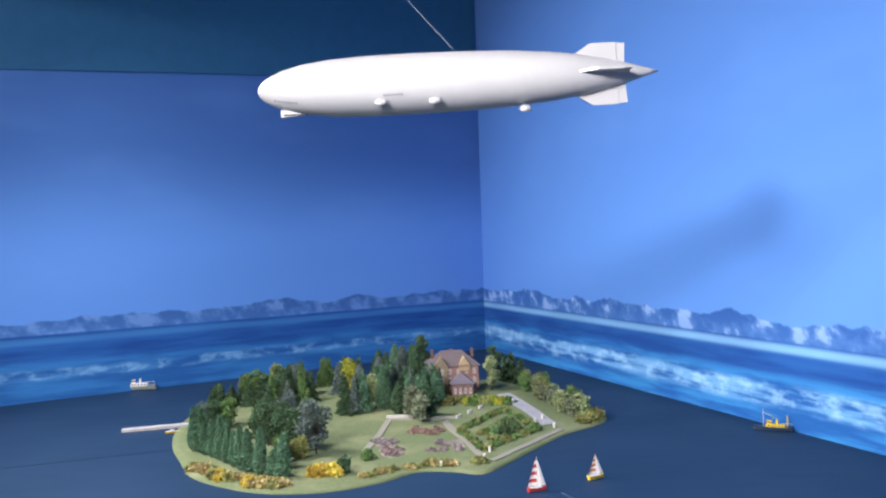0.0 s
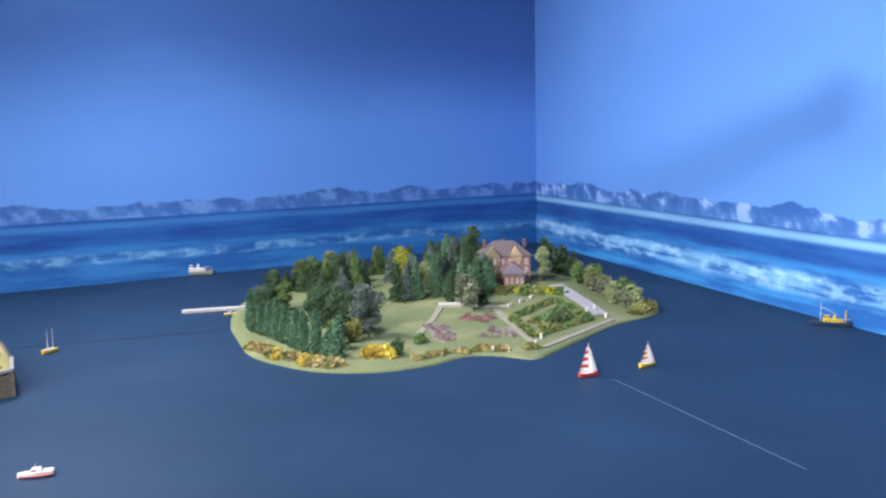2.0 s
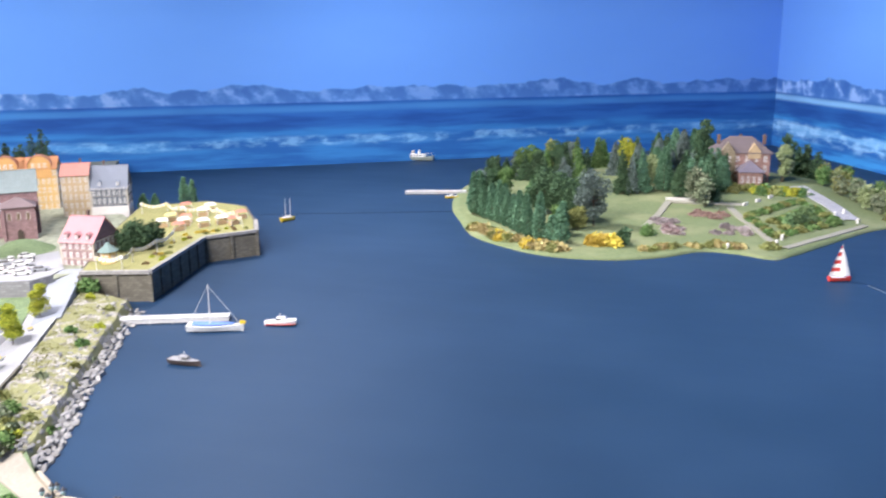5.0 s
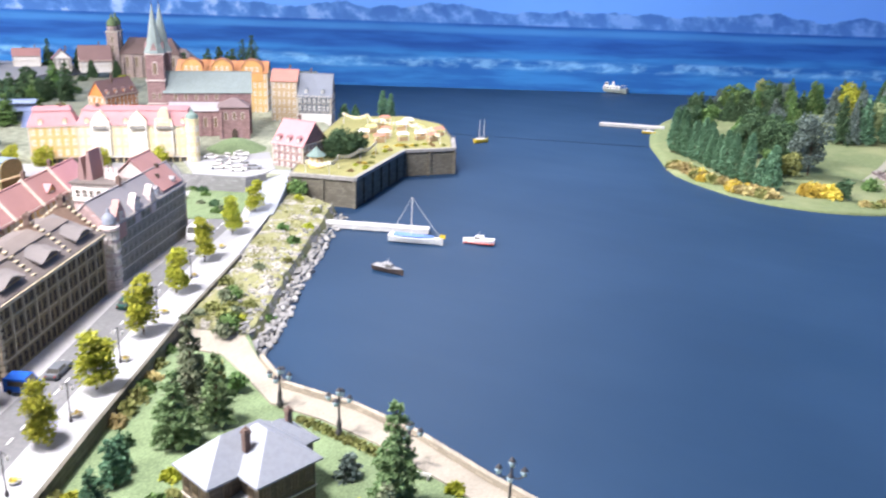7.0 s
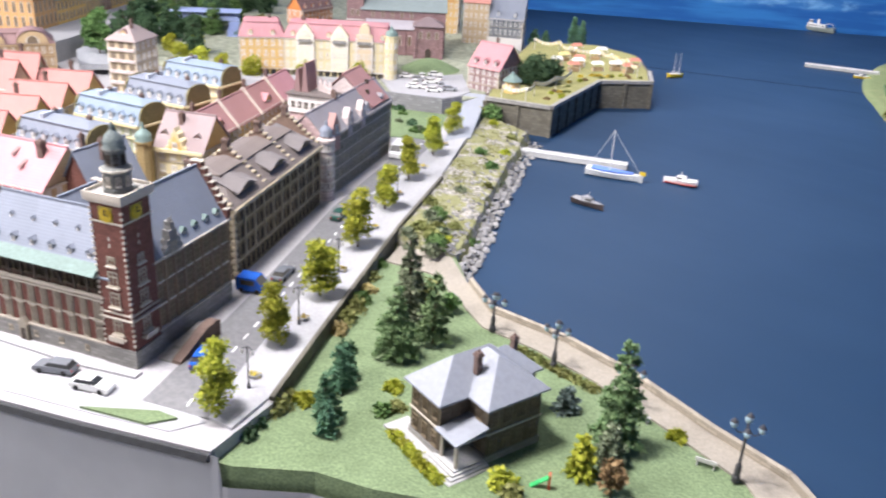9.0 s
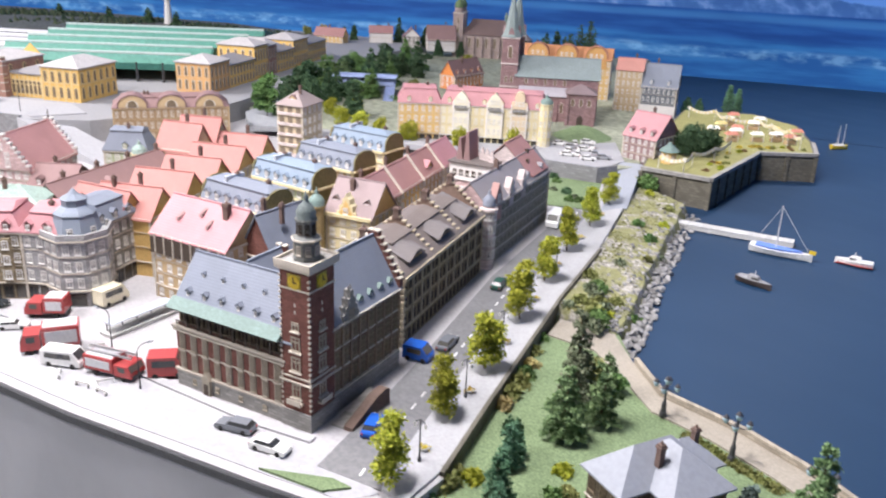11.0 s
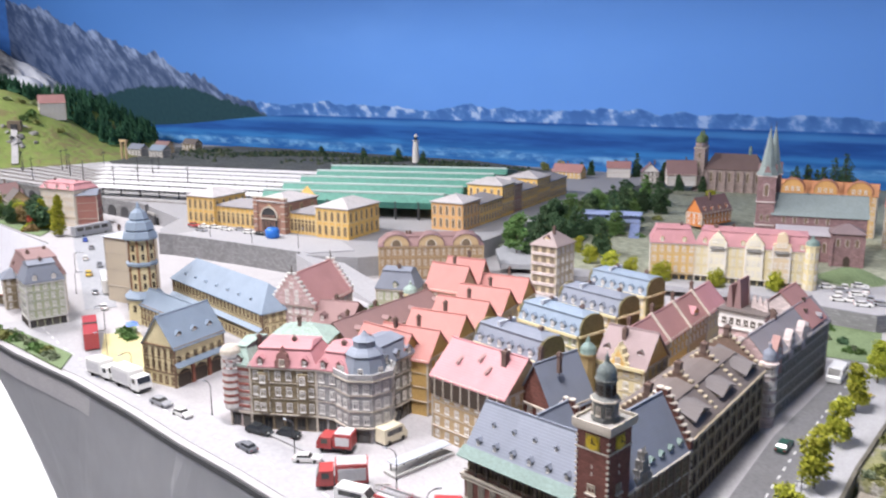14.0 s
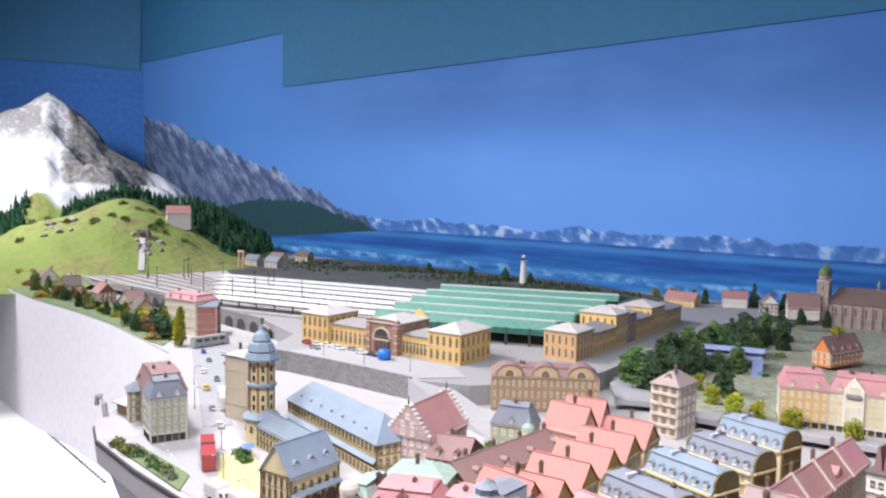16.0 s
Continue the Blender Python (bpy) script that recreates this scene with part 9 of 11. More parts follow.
for i, (x, y) in enumerate(((-4.75, 1.55), (-4.55, 1.67), (-5.05, 1.40), (-4.40, 1.75))):
    plant("conifer", F_DARK, x, y, 0.085, 0.075, 0.028, 600, 0.010, "dark fir on the lake shore", "fir_tree", "firs on the lake shore", 2)


# ---- vehicles ----
RUBBER = plain("black_rubber", (0.02, 0.02, 0.02), 0.8, 80, 0.2)
CHROME = plain("dull_chrome", (0.5, 0.5, 0.5), 0.3, 80, 0.1, metal=0.8)
PAINTS = {"white": (0.75, 0.75, 0.73), "black": (0.025, 0.03, 0.035), "silver": (0.30, 0.31, 0.33), "blue": (0.02, 0.10, 0.45), "green": (0.03, 0.09, 0.07), "red": (0.38, 0.06, 0.06),
          "cream": (0.70, 0.64, 0.48), "grey": (0.16, 0.17, 0.19), "yellow": (0.62, 0.45, 0.05), "orange": (0.65, 0.22, 0.03)}


def paint(c):
    return plain(c + "_car_paint", PAINTS[c], 0.25, 40, 0.05, 0.0, spec=0.5)


WHEEL = Shape().lathe([(0.0008, -0.0014), (0.0034, -0.0014), (0.0036, 0), (0.0034, 0.0014), (0.0008, 0.0014)], n=12).mesh("tyre", RUBBER)
HUB = Shape().lathe([(0.0019, 0.0014), (0.0016, 0.0018), (0.0004, 0.0018)], n=10).mesh("rim", CHROME)


def wheels(o, xs, half):
    for x in xs:
        for sy in (-1, 1):
            w = part("tyre", WHEEL, None, o, m=pose(x, sy * half, 0.0036, 90 * sy, 0, 0))
            part("rim", HUB, None, w)


CARS = {}


def car(x, y, z, turn, c, estate=False):
    key = (c, estate)
    m = pose(x, y, z, 0, 0, turn) @ Matrix.Diagonal((0.88, 0.88, 0.88, 1))
    if key in CARS:
        return copy_thing(CARS[key], m)
    o = thing("car", f"small {c} model car on the street", "car", m, "model cars in the town")
    body = Shape().extrude_y([(-0.025, 0.0025), (-0.0255, 0.0075), (-0.024, 0.0098), (0.013, 0.0102), (0.0235, 0.0086), (0.0255, 0.006), (0.025, 0.0025)], -0.0092, 0.0092)
    part("body", body, paint(c), o)
    b = 0.021 if estate else 0.017
    cab = Shape().prism([(-b - 0.003, -0.0086), (0.010, -0.0086), (0.010, 0.0086), (-b - 0.003, 0.0086)], 0.0098, 0.0146, [(-b + 0.002, -0.0072), (0.003, -0.0072), (0.003, 0.0072), (-b + 0.002, 0.0072)])
    part("glazing", cab, GLASS, o, "dark car glazing")
    part("roof", Shape().box(-b + 0.001, 0.0036, -0.0074, 0.0074, 0.0145, 0.0153), paint(c), o)
    wheels(o, (-0.0155, 0.0158), 0.0084)
    for sy in (-1, 1):
        part("headlight", Shape().box(0.0248, 0.0258, sy * 0.0065 - 0.0015, sy * 0.0065 + 0.0015, 0.006, 0.008), WHITE, o)
        part("tail_light", Shape().box(-0.0262, -0.0248, sy * 0.007 - 0.0012, sy * 0.007 + 0.0012, 0.006, 0.0082), paint("red"), o)
    CARS[key] = o
    return o


def van(x, y, z, turn, c, label, L=0.055, H=0.024, W=0.021, windows=True, box=None):
    o = thing("van", label, "van", pose(x, y, z, 0, 0, turn), "vans and lorries in the town")
    part("body", Shape().extrude_y([(-L / 2, 0.003), (-L / 2, H - 0.001), (-L / 2 + 0.001, H), (L / 2 - 0.010, H), (L / 2 - 0.002, H * 0.55), (L / 2, H * 0.45), (L / 2, 0.003)], -W / 2, W / 2), paint(c), o)
    part("windscreen", Shape().extrude_y([(L / 2 - 0.0095, H * 0.95), (L / 2 - 0.0022, H * 0.58), (L / 2 - 0.0016, H * 0.60), (L / 2 - 0.0088, H * 0.97)], -W / 2 + 0.002, W / 2 - 0.002), GLASS, o)
    if windows:
        for sy in (-1, 1):
            for i in range(4):
                xx = -L / 2 + 0.006 + (L - 0.018) * i / 4
                part("window", Shape().box(xx, xx + L * 0.17, sy * W / 2 - 0.0004, sy * W / 2 + 0.0004, H * 0.55, H * 0.86), GLASS, o)
    wheels(o, (-L * 0.3, L * 0.3), W / 2 - 0.001)
    return o


def lorry(x, y, z, turn, cab, box_c, label, L=0.085, H=0.034, ladder=False):
    o = thing("lorry", label, "lorry", pose(x, y, z, 0, 0, turn), "vans and lorries in the town")
    W = 0.028
    part("chassis", Shape().box(-L / 2, L / 2, -W / 2 + 0.003, W / 2 - 0.003, 0.004, 0.008), IRON, o)
    c = part("cab", Shape().extrude_y([(L / 2 - 0.024, 0.006), (L / 2 - 0.024, H * 0.8), (L / 2 - 0.005, H * 0.8), (L / 2 - 0.001, H * 0.5), (L / 2, 0.006)], -W / 2, W / 2), paint(cab), o)
    part("windscreen", Shape().extrude_y([(L / 2 - 0.0046, H * 0.76), (L / 2 - 0.0010, H * 0.5), (L / 2 - 0.0002, H * 0.5), (L / 2 - 0.004, H * 0.78)], -W / 2 + 0.002, W / 2 - 0.002), GLASS, c)
    for sy in (-1, 1):
        part("side_window", Shape().box(L / 2 - 0.018, L / 2 - 0.008, sy * W / 2 - 0.0004, sy * W / 2 + 0.0004, H * 0.48, H * 0.72), GLASS, c)
    b = part("load_box", Shape().box(-L / 2, L / 2 - 0.026, -W / 2, W / 2, 0.008, H), paint(box_c), o)
    for sy in (-1, 1):
        part("shutter", Shape().box(-L / 2 + 0.003, L / 2 - 0.030, sy * W / 2 - 0.0006, sy * W / 2 + 0.0006, 0.012, H * 0.86), plain("grey_roller_shutter", (0.55, 0.55, 0.56), 0.5, 60, 0.1), b)
    part("roof_deck", Shape().box(-L / 2 + 0.002, L / 2 - 0.028, -W / 2 + 0.002, W / 2 - 0.002, H - 0.001, H + 0.001), plain("pale_grey_deck", (0.5, 0.5, 0.52)), b)
    if ladder:
        ld = part("ladder", Shape().box(-L / 2 - 0.004, L / 2 - 0.004, -0.007, -0.005, H + 0.002, H + 0.004).box(-L / 2 - 0.004, L / 2 - 0.004, 0.005, 0.007, H + 0.002, H + 0.004), CHROME, o, "raised metal ladder")
        for i in range(12):
            part("rung", Shape().box(-0.0004, 0.0004, -0.006, 0.006, H + 0.0025, H + 0.0035), CHROME, ld, m=pose(-L / 2 + L * (i + 0.3) / 12.5, 0, 0))
    wheels(o, (-L * 0.28, L * 0.32), W / 2 - 0.002)
    return o


Z = STREET + 0.0016
UP, ALONG = 117, 21
van(-1.066, 0.602, Z, UP - 90, "blue", "small bright blue model van", 0.036, 0.021, 0.022)
car(-1.070, 0.655, Z, UP, "grey")
car(-1.178, 0.856, Z, UP, "green")
van(-1.338, 1.160, Z, UP + 180, "white", "white model camper van with dark windows", 0.058, 0.027, 0.024)
car(-0.966, 0.458, Z, UP + 10, "blue")
car(-0.998, 0.348, Z, ALONG + 5, "white")
car(-1.055, 0.338, Z, ALONG + 190, "grey", True)
car(-1.577, 0.180, Z, 35, "black")
car(-1.545, 0.218, Z, 38, "black")
car(-1.529, 0.149, Z, ALONG + 180, "grey")
car(-1.698, 0.084, Z, ALONG + 6, "white")
car(-1.760, 0.060, Z, ALONG + 6, "silver")
van(-1.462, 0.352, Z, 110, "cream", "cream coloured model minibus", 0.046, 0.026, 0.022)
lorry(-1.364, 0.240, Z, 250, "red", "red", "red fire engine with grey roller shutters", 0.070, 0.034)
lorry(-1.470, 0.268, Z, 232, "red", "red", "red and white fire engine with grey shutters", 0.054, 0.029)
lorry(-1.252, 0.280, Z, 30, "red", "red", "red fire engine with long ladder on its roof", 0.068, 0.026, True)
van(-1.215, 0.330, Z, 60, "red", "red model fire brigade van", 0.044, 0.028, 0.026)
van(-1.311, 0.240, Z, 40, "white", "white and orange model ambulance", 0.052, 0.022, 0.021)
car(-1.452, 0.218, Z, 60, "white")
for (x, y), t, c in (((-2.794, 0.010), 178, "yellow"), ((-3.006, 0.014), 178, "white"), ((-3.163, 0.040), 176, "silver"), ((-2.757, 0.050), -4, "black"), ((-2.425, 0.020), 182, "white"), ((-2.891, 0.045), -2, "grey"), ((-2.58, 0.012), 180, "silver"),
                     ((-3.30, 0.03), 176, "blue"), ((-3.10, 0.10), 80, "grey"), ((-3.24, 0.10), 80, "white"), ((-3.17, 0.15), 80, "silver")):
    car(x, y, STREET + 0.0016, t, c)
van(-2.62, 0.045, STREET + 0.0016, 178, "white", "long white model coach", 0.13, 0.036, 0.028)
van(-3.42, 0.06, STREET + 0.0016, 120, "silver", "long silver model coach with white roof", 0.14, 0.036, 0.028)
bus = van(-2.185, -0.022, Z, 178, "red", "red articulated model bus", 0.150, 0.036, 0.028)
part("bellows", Shape().box(-0.006, 0.006, -0.0145, 0.0145, 0.004, 0.0366), RUBBER, bus)
lorry(-1.947, -0.014, Z, ALONG + 8, "white", "white", "white covered model lorry", 0.07, 0.032)
lorry(-1.866, 0.025, Z, ALONG + 4, "white", "white", "white covered model lorry", 0.085, 0.036)
for (x, y), c in (((-3.089, 0.346), "red"), ((-3.028, 0.399), "white"), ((-2.976, 0.424), "white"), ((-2.948, 0.463), "silver"), ((-2.890, 0.475), "white"), ((-3.055, 0.372), "white"), ((-2.85, 0.50), "black"), ((-3.00, 0.352), "silver")):
    car(x, y, PLAZA + 0.0032, 35, c)
tank = thing("water_tank", "round bright blue tank on the station forecourt", "tank", pose(-2.796, 0.523, PLAZA + 0.003))
part("shell", Shape().lathe([(0.018, 0), (0.021, 0.006), (0.021, 0.022), (0.015, 0.030), (0.002, 0.033)], n=16), plain("bright_blue_plastic", (0.03, 0.16, 0.55), 0.4), tank, smooth=True)
part("hatch", Shape().lathe([(0.006, 0.032), (0.005, 0.035)], n=10), IRON, tank)
rnd = random.Random(21)
for i, (x, y) in enumerate(((-1.720, 1.590), (-1.700, 1.625), (-1.680, 1.590), (-1.660, 1.555), (-1.640, 1.595), (-1.620, 1.545), (-1.600, 1.585), (-1.575, 1.530), (-1.655, 1.640), (-1.69, 1.665), (-1.56, 1.57), (-1.63, 1.52))):
    car(x, y, 0.0630, rnd.choice((40, 130, 45)), ("white", "white", "silver", "white")[i % 4])

# ---- boats ----
HULL_W, SAIL = plain("white_boat_paint", (0.72, 0.72, 0.70), 0.35), plain("white_sailcloth", (0.72, 0.70, 0.66), 0.8)
YEL = plain("yellow_boat_paint", (0.62, 0.45, 0.04), 0.4)
REDP = plain("red_boat_paint", (0.48, 0.05, 0.04), 0.4)


def hull(L, W, H, n=12):
    """A boat's hull with a pointed bow and a flat stern."""
    v, q = [], []
    for j in range(n + 1):
        t = j / n
        w = W / 2 * (math.sin(math.pi * (0.18 + 0.82 * t) ** 0.75) ** 0.7 if t < 1 else 0.02)
        x = -L / 2 + L * t
        sheer = H * (1 + 0.25 * (2 * t - 1) ** 2)
        v += [(x, -w, sheer), (x, -w * 0.65, H * 0.15), (x, 0, -0.002), (x, w * 0.65, H * 0.15), (x, w, sheer)]
    for j in range(n):
        for i in range(4):
            q.append((j * 5 + i, j * 5 + i + 1, (j + 1) * 5 + i + 1, (j + 1) * 5 + i))
        q.append((j * 5 + 4, j * 5, (j + 1) * 5, (j + 1) * 5 + 4))
    q += [(4, 3, 2, 1, 0), tuple(n * 5 + i for i in range(5))]
    return Shape().mesh_part(v, q)


def sail_shape(L, H, bulge, stripes=0):
    s = Shape()
    n = 8
    for side in (0, 1):
        for k in range(n):
            z0, z1 = H * k / n, H * (k + 1) / n
            s.slot = k % 2 if stripes else 0
            for i in range(4):
                u0, u1 = i / 4, (i + 1) / 4

                def p(u, z):
                    w = L * (1 - z / H) ** 0.9
                    return (-w * u, bulge * math.sin(math.pi * u) * (1 - z / H) + 0.0006 * side, z)
                s.face([p(u0, z0), p(u1, z0), p(u1, z1), p(u0, z1)])
    return s


def sailboat(x, y, turn, h, hull_mat, stripe, label):
    o = thing("sailboat", label, "sailboat", pose(x, y, 0.001, 0, 0, turn), "boats on the lake")
    part("hull", hull(0.055, 0.018, 0.009), hull_mat, o)
    part("deck", Shape().box(-0.022, 0.012, -0.006, 0.006, 0.008, 0.0105), HULL_W, o)
    part("mast", Shape().lathe([(0.0008, 0.008), (0.0005, h)], n=6), WHITE, o)
    mats = [SAIL, stripe]
    part("main_sail", sail_shape(0.026, h - 0.016, 0.003, 1), mats, o, "striped main sail", m=pose(-0.001, 0, 0.014))
    j = sail_shape(0.024, h - 0.022, 0.003)
    part("jib", j, SAIL, o, "white jib", m=pose(0.001, 0, 0.013, 0, 0, 180))
    part("boom", Shape().tube([(0, 0, 0.0135), (-0.027, 0, 0.0135)], 0.0006, 5), WHITE, o)


sailboat(0.225, 2.214, 20, 0.092, REDP, REDP, "white sailboat with red hull and red-striped sail")
sailboat(0.398, 2.308, 30, 0.070, YEL, plain("orange_sail_stripe", (0.55, 0.16, 0.05), 0.8), "white sailboat with yellow hull and orange-striped sail")


def steamer(x, y, turn, L, hull_mat, upper, label, category, mast=0.05, name="ferry"):
    o = thing(name, label, category, pose(x, y, 0.001, 0, 0, turn), "boats on the lake")
    part("hull", hull(L, L * 0.24, L * 0.10), hull_mat, o)
    h = L * 0.10
    part("deckhouse", Shape().box(-L * 0.30, L * 0.18, -L * 0.075, L * 0.075, h * 0.8, h + L * 0.075), upper, o)
    w = part("wheelhouse", Shape().box(L * 0.02, L * 0.16, -L * 0.06, L * 0.06, h + L * 0.075, h + L * 0.16), upper, o)
    part("glazing", Shape().box(L * 0.016, L * 0.164, -L * 0.062, L * 0.062, h + L * 0.11, h + L * 0.14), GLASS, w)
    for i in range(5):
        part("porthole", Shape().box(-L * 0.27 + L * 0.085 * i, -L * 0.27 + L * 0.085 * i + L * 0.045, -L * 0.077, L * 0.077, h + L * 0.02, h + L * 0.05), GLASS, o)
    part("funnel", Shape().lathe([(L * 0.035, 0), (L * 0.03, L * 0.11)], n=10), upper, o, m=pose(-L * 0.10, 0, h + L * 0.07))
    part("mast", Shape().lathe([(L * 0.008, h), (L * 0.004, mast)], n=6), WHITE, o, m=pose(L * 0.24, 0, 0))
    part("rail", Shape().tube([(-L * 0.46, 0, h * 1.5), (-L * 0.46, 0, h * 2.0), (-L * 0.30, 0, h * 2.0)], L * 0.006, 5), WHITE, o)
    return o


steamer(-1.494, 4.000, 180, 0.185, plain("grey_green_hull", (0.30, 0.34, 0.30), 0.4), HULL_W, "white and grey-green lake ferry with funnel and mast", "ferry", 0.075)
tr = steamer(1.076, 2.790, 155, 0.125, plain("dark_blue_hull", (0.03, 0.05, 0.09), 0.4), YEL, "dark blue and yellow fishing trawler with masts", "trawler", 0.072, "trawler")
part("gallows", Shape().tube([(-0.045, -0.012, 0.012), (-0.045, -0.012, 0.05), (-0.045, 0.012, 0.05), (-0.045, 0.012, 0.012)], 0.0014, 5), YEL, tr)
part("boom", Shape().tube([(0.03, 0, 0.06), (-0.02, 0, 0.035)], 0.0008, 5), YEL, tr)


DARK_HULL = plain("dark_brown_hull", (0.07, 0.055, 0.05), 0.5)


def motorboat(x, y, turn, L, hull_mat, label):
    o = thing("motorboat", label, "motorboat", pose(x, y, 0.001, 0, 0, turn), "boats on the lake")
    part("hull", hull(L, L * 0.32, L * 0.13), hull_mat, o)
    upper = HULL_W if hull_mat is not DARK_HULL else plain("weathered_grey_deck", (0.26, 0.26, 0.27), 0.7, 80, 0.2)
    part("deck", hull(L * 0.93, L * 0.30, L * 0.05), upper, o, m=pose(0, 0, L * 0.11))
    if hull_mat is HULL_W:
        part("waterline", hull(L * 0.985, L * 0.335, L * 0.045), REDP, o, "red waterline stripe")
    part("cabin", Shape().prism([(-L * 0.18, -L * 0.10), (L * 0.2, -L * 0.08), (L * 0.2, L * 0.08), (-L * 0.18, L * 0.10)], L * 0.14, L * 0.27, [(-L * 0.16, -L * 0.08), (L * 0.08, -L * 0.06), (L * 0.08, L * 0.06), (-L * 0.16, L * 0.08)]), upper, o)
    part("windscreen", Shape().box(-L * 0.05, L * 0.13, -L * 0.088, L * 0.088, L * 0.18, L * 0.23), GLASS, o)
    part("mast", Shape().lathe([(L * 0.012, L * 0.26), (L * 0.008, L * 0.40)], n=6), WHITE, o)
    return o


motorboat(-0.925, 1.540, 200, 0.066, HULL_W, "white cabin motorboat with pale cabin roof")
motorboat(-0.985, 1.290, 0, 0.066, DARK_HULL, "dark motorboat with a grey cabin on the lake")
motorboat(-1.010, 3.040, 15, 0.050, YEL, "small yellow motorboat beside the island pier")
sb = thing("yacht", "moored white yacht with blue cover and bare mast", "sailboat", pose(-1.035, 1.470, 0.001, 0, 0, 18), "boats on the lake")
part("hull", hull(0.115, 0.030, 0.012), HULL_W, sb)
part("cover", hull(0.085, 0.024, 0.006), plain("blue_boat_cover", (0.12, 0.22, 0.58), 0.7), sb, "blue deck cover", m=pose(-0.004, 0, 0.010))
part("mast", Shape().lathe([(0.0012, 0.012), (0.0008, 0.098)], n=6), WHITE, sb, m=pose(-0.01, 0, 0))
part("stay", Shape().tube([(-0.01, 0, 0.096), (0.052, 0, 0.014)], 0.0004, 4), WHITE, sb)
part("stay", Shape().tube([(-0.01, 0, 0.096), (-0.054, 0, 0.014)], 0.0004, 4), WHITE, sb)
part("pennant", Shape().box(0.050, 0.062, -0.0005, 0.0005, 0.014, 0.022), YEL, sb, "orange-yellow stern flag")
ys = thing("yacht", "small yellow yacht with two bare masts", "sailboat", pose(-1.415, 2.502, 0.001, 0, 0, 60), "boats on the lake")
part("hull", hull(0.055, 0.02, 0.010), YEL, ys)
part("deck", Shape().box(-0.02, 0.014, -0.006, 0.006, 0.008, 0.013), HULL_W, ys)
for mx in (-0.008, 0.010):
    part("mast", Shape().lathe([(0.0012, 0.008), (0.0007, 0.075)], n=6), WHITE, ys, m=pose(mx, 0, 0))
part("boom", Shape().tube([(0.010, 0, 0.016), (-0.016, 0, 0.018)], 0.0008, 5), WHITE, ys)


def jetty(a, b, w, label):
    L = dist(a, b)
    o = thing("jetty", label, "jetty", pose(*a, 0, 0, 0, heading(a, b)), "jetties on the lake")
    wood = plain("pale_jetty_planks", (0.52, 0.52, 0.51), 0.8, 60, 0.12, per_object=0.12)
    n = int(L / 0.006)
    plank = Shape().box(-0.0026, 0.0026, -w / 2, w / 2, 0.0105, 0.0125).mesh("plank", wood)
    for i in range(n):
        part("plank", plank, None, o, m=pose(L * (i + 0.5) / n, 0, 0))
    for sy in (-1, 1):
        part("beam", Shape().box(0, L, sy * (w / 2 - 0.002) - 0.0012, sy * (w / 2 - 0.002) + 0.0012, 0.002, 0.0105), wood, o)
        for i in range(5):
            part("pile", Shape().lathe([(0.0016, -0.005), (0.0016, 0.010)], n=6), wood, o, m=pose(L * (i + 0.5) / 5, sy * (w / 2 - 0.002), 0))
    return o


jetty((-1.262, 1.452), (-1.045, 1.541), 0.026, "pale planked jetty reaching out from the rocks")
jetty((-0.985, 3.150), (-1.212, 3.082), 0.030, "pale planked pier of the island")

# ---- island ----
RIM = [(-0.949, 2.845), (-0.860, 2.640), (-0.765, 2.450), (-0.640, 2.335), (-0.500, 2.262), (-0.340, 2.262), (-0.200, 2.330), (-0.100, 2.425), (0.000, 2.420), (0.085, 2.385), (0.143, 2.450), (0.250, 2.617), (0.386, 2.824), (0.529, 2.960),
       (0.575, 3.080), (0.540, 3.350), (0.460, 3.680), (0.220, 3.92), (-0.150, 3.99), (-0.560, 3.92), (-0.880, 3.72), (-1.020, 3.420), (-1.010, 3.100)]
CEN = (-0.15, 3.20)


def isle_z(x, y, t):
    rise = max(0.0, min(1.0, (1 - t) * 2.6))
    back = max(0.0, min(1.0, (y - 2.85) / 0.5)) * max(0.0, min(1.0, 1.5 - abs(x + 0.1) * 1.3))
    return 0.004 + 0.012 * rise + 0.036 * back * max(0.0, min(1.0, (1 - t) * 3)) + 0.002 * noise.noise(Vector((x * 9, y * 9, 0)))


def on_isle(x, y):
    """The ground of the island under a point."""
    a = math.atan2(y - CEN[1], x - CEN[0])
    best = 1.0
    n = len(RIM)
    for i in range(n):
        (x0, y0), (x1, y1) = RIM[i], RIM[(i + 1) % n]
        dx, dy = math.cos(a), math.sin(a)
        ex, ey = x1 - x0, y1 - y0
        den = dx * ey - dy * ex
        if abs(den) > 1e-9:
            s_ = ((x0 - CEN[0]) * ey - (y0 - CEN[1]) * ex) / den
            u = ((x0 - CEN[0]) * dy - (y0 - CEN[1]) * dx) / den
            if s_ > 0 and 0 <= u <= 1:
                best = s_
    return isle_z(x, y, min(1.0, dist((x, y), CEN) / best))


s = Shape()
SUB, RINGS = 6, 22
rim = []
for i in range(len(RIM)):
    a, b, c, d = RIM[i - 1], RIM[i], RIM[(i + 1) % len(RIM)], RIM[(i + 2) % len(RIM)]
    for k in range(SUB):
        t = k / SUB
        rim.append(tuple(0.5 * (2 * b[j] + (c[j] - a[j]) * t + (2 * a[j] - 5 * b[j] + 4 * c[j] - d[j]) * t * t + (3 * b[j] - a[j] - 3 * c[j] + d[j]) * t ** 3) for j in (0, 1)))
v, q = [], []
m_ = len(rim)
for j in range(RINGS + 1):
    t = (j / RINGS) ** 0.8
    for x, y in rim:
        px_, py_ = CEN[0] + (x - CEN[0]) * t, CEN[1] + (y - CEN[1]) * t
        v.append((px_, py_, isle_z(px_, py_, t)))
for x, y in rim:
    v.append((x, y, -0.004))
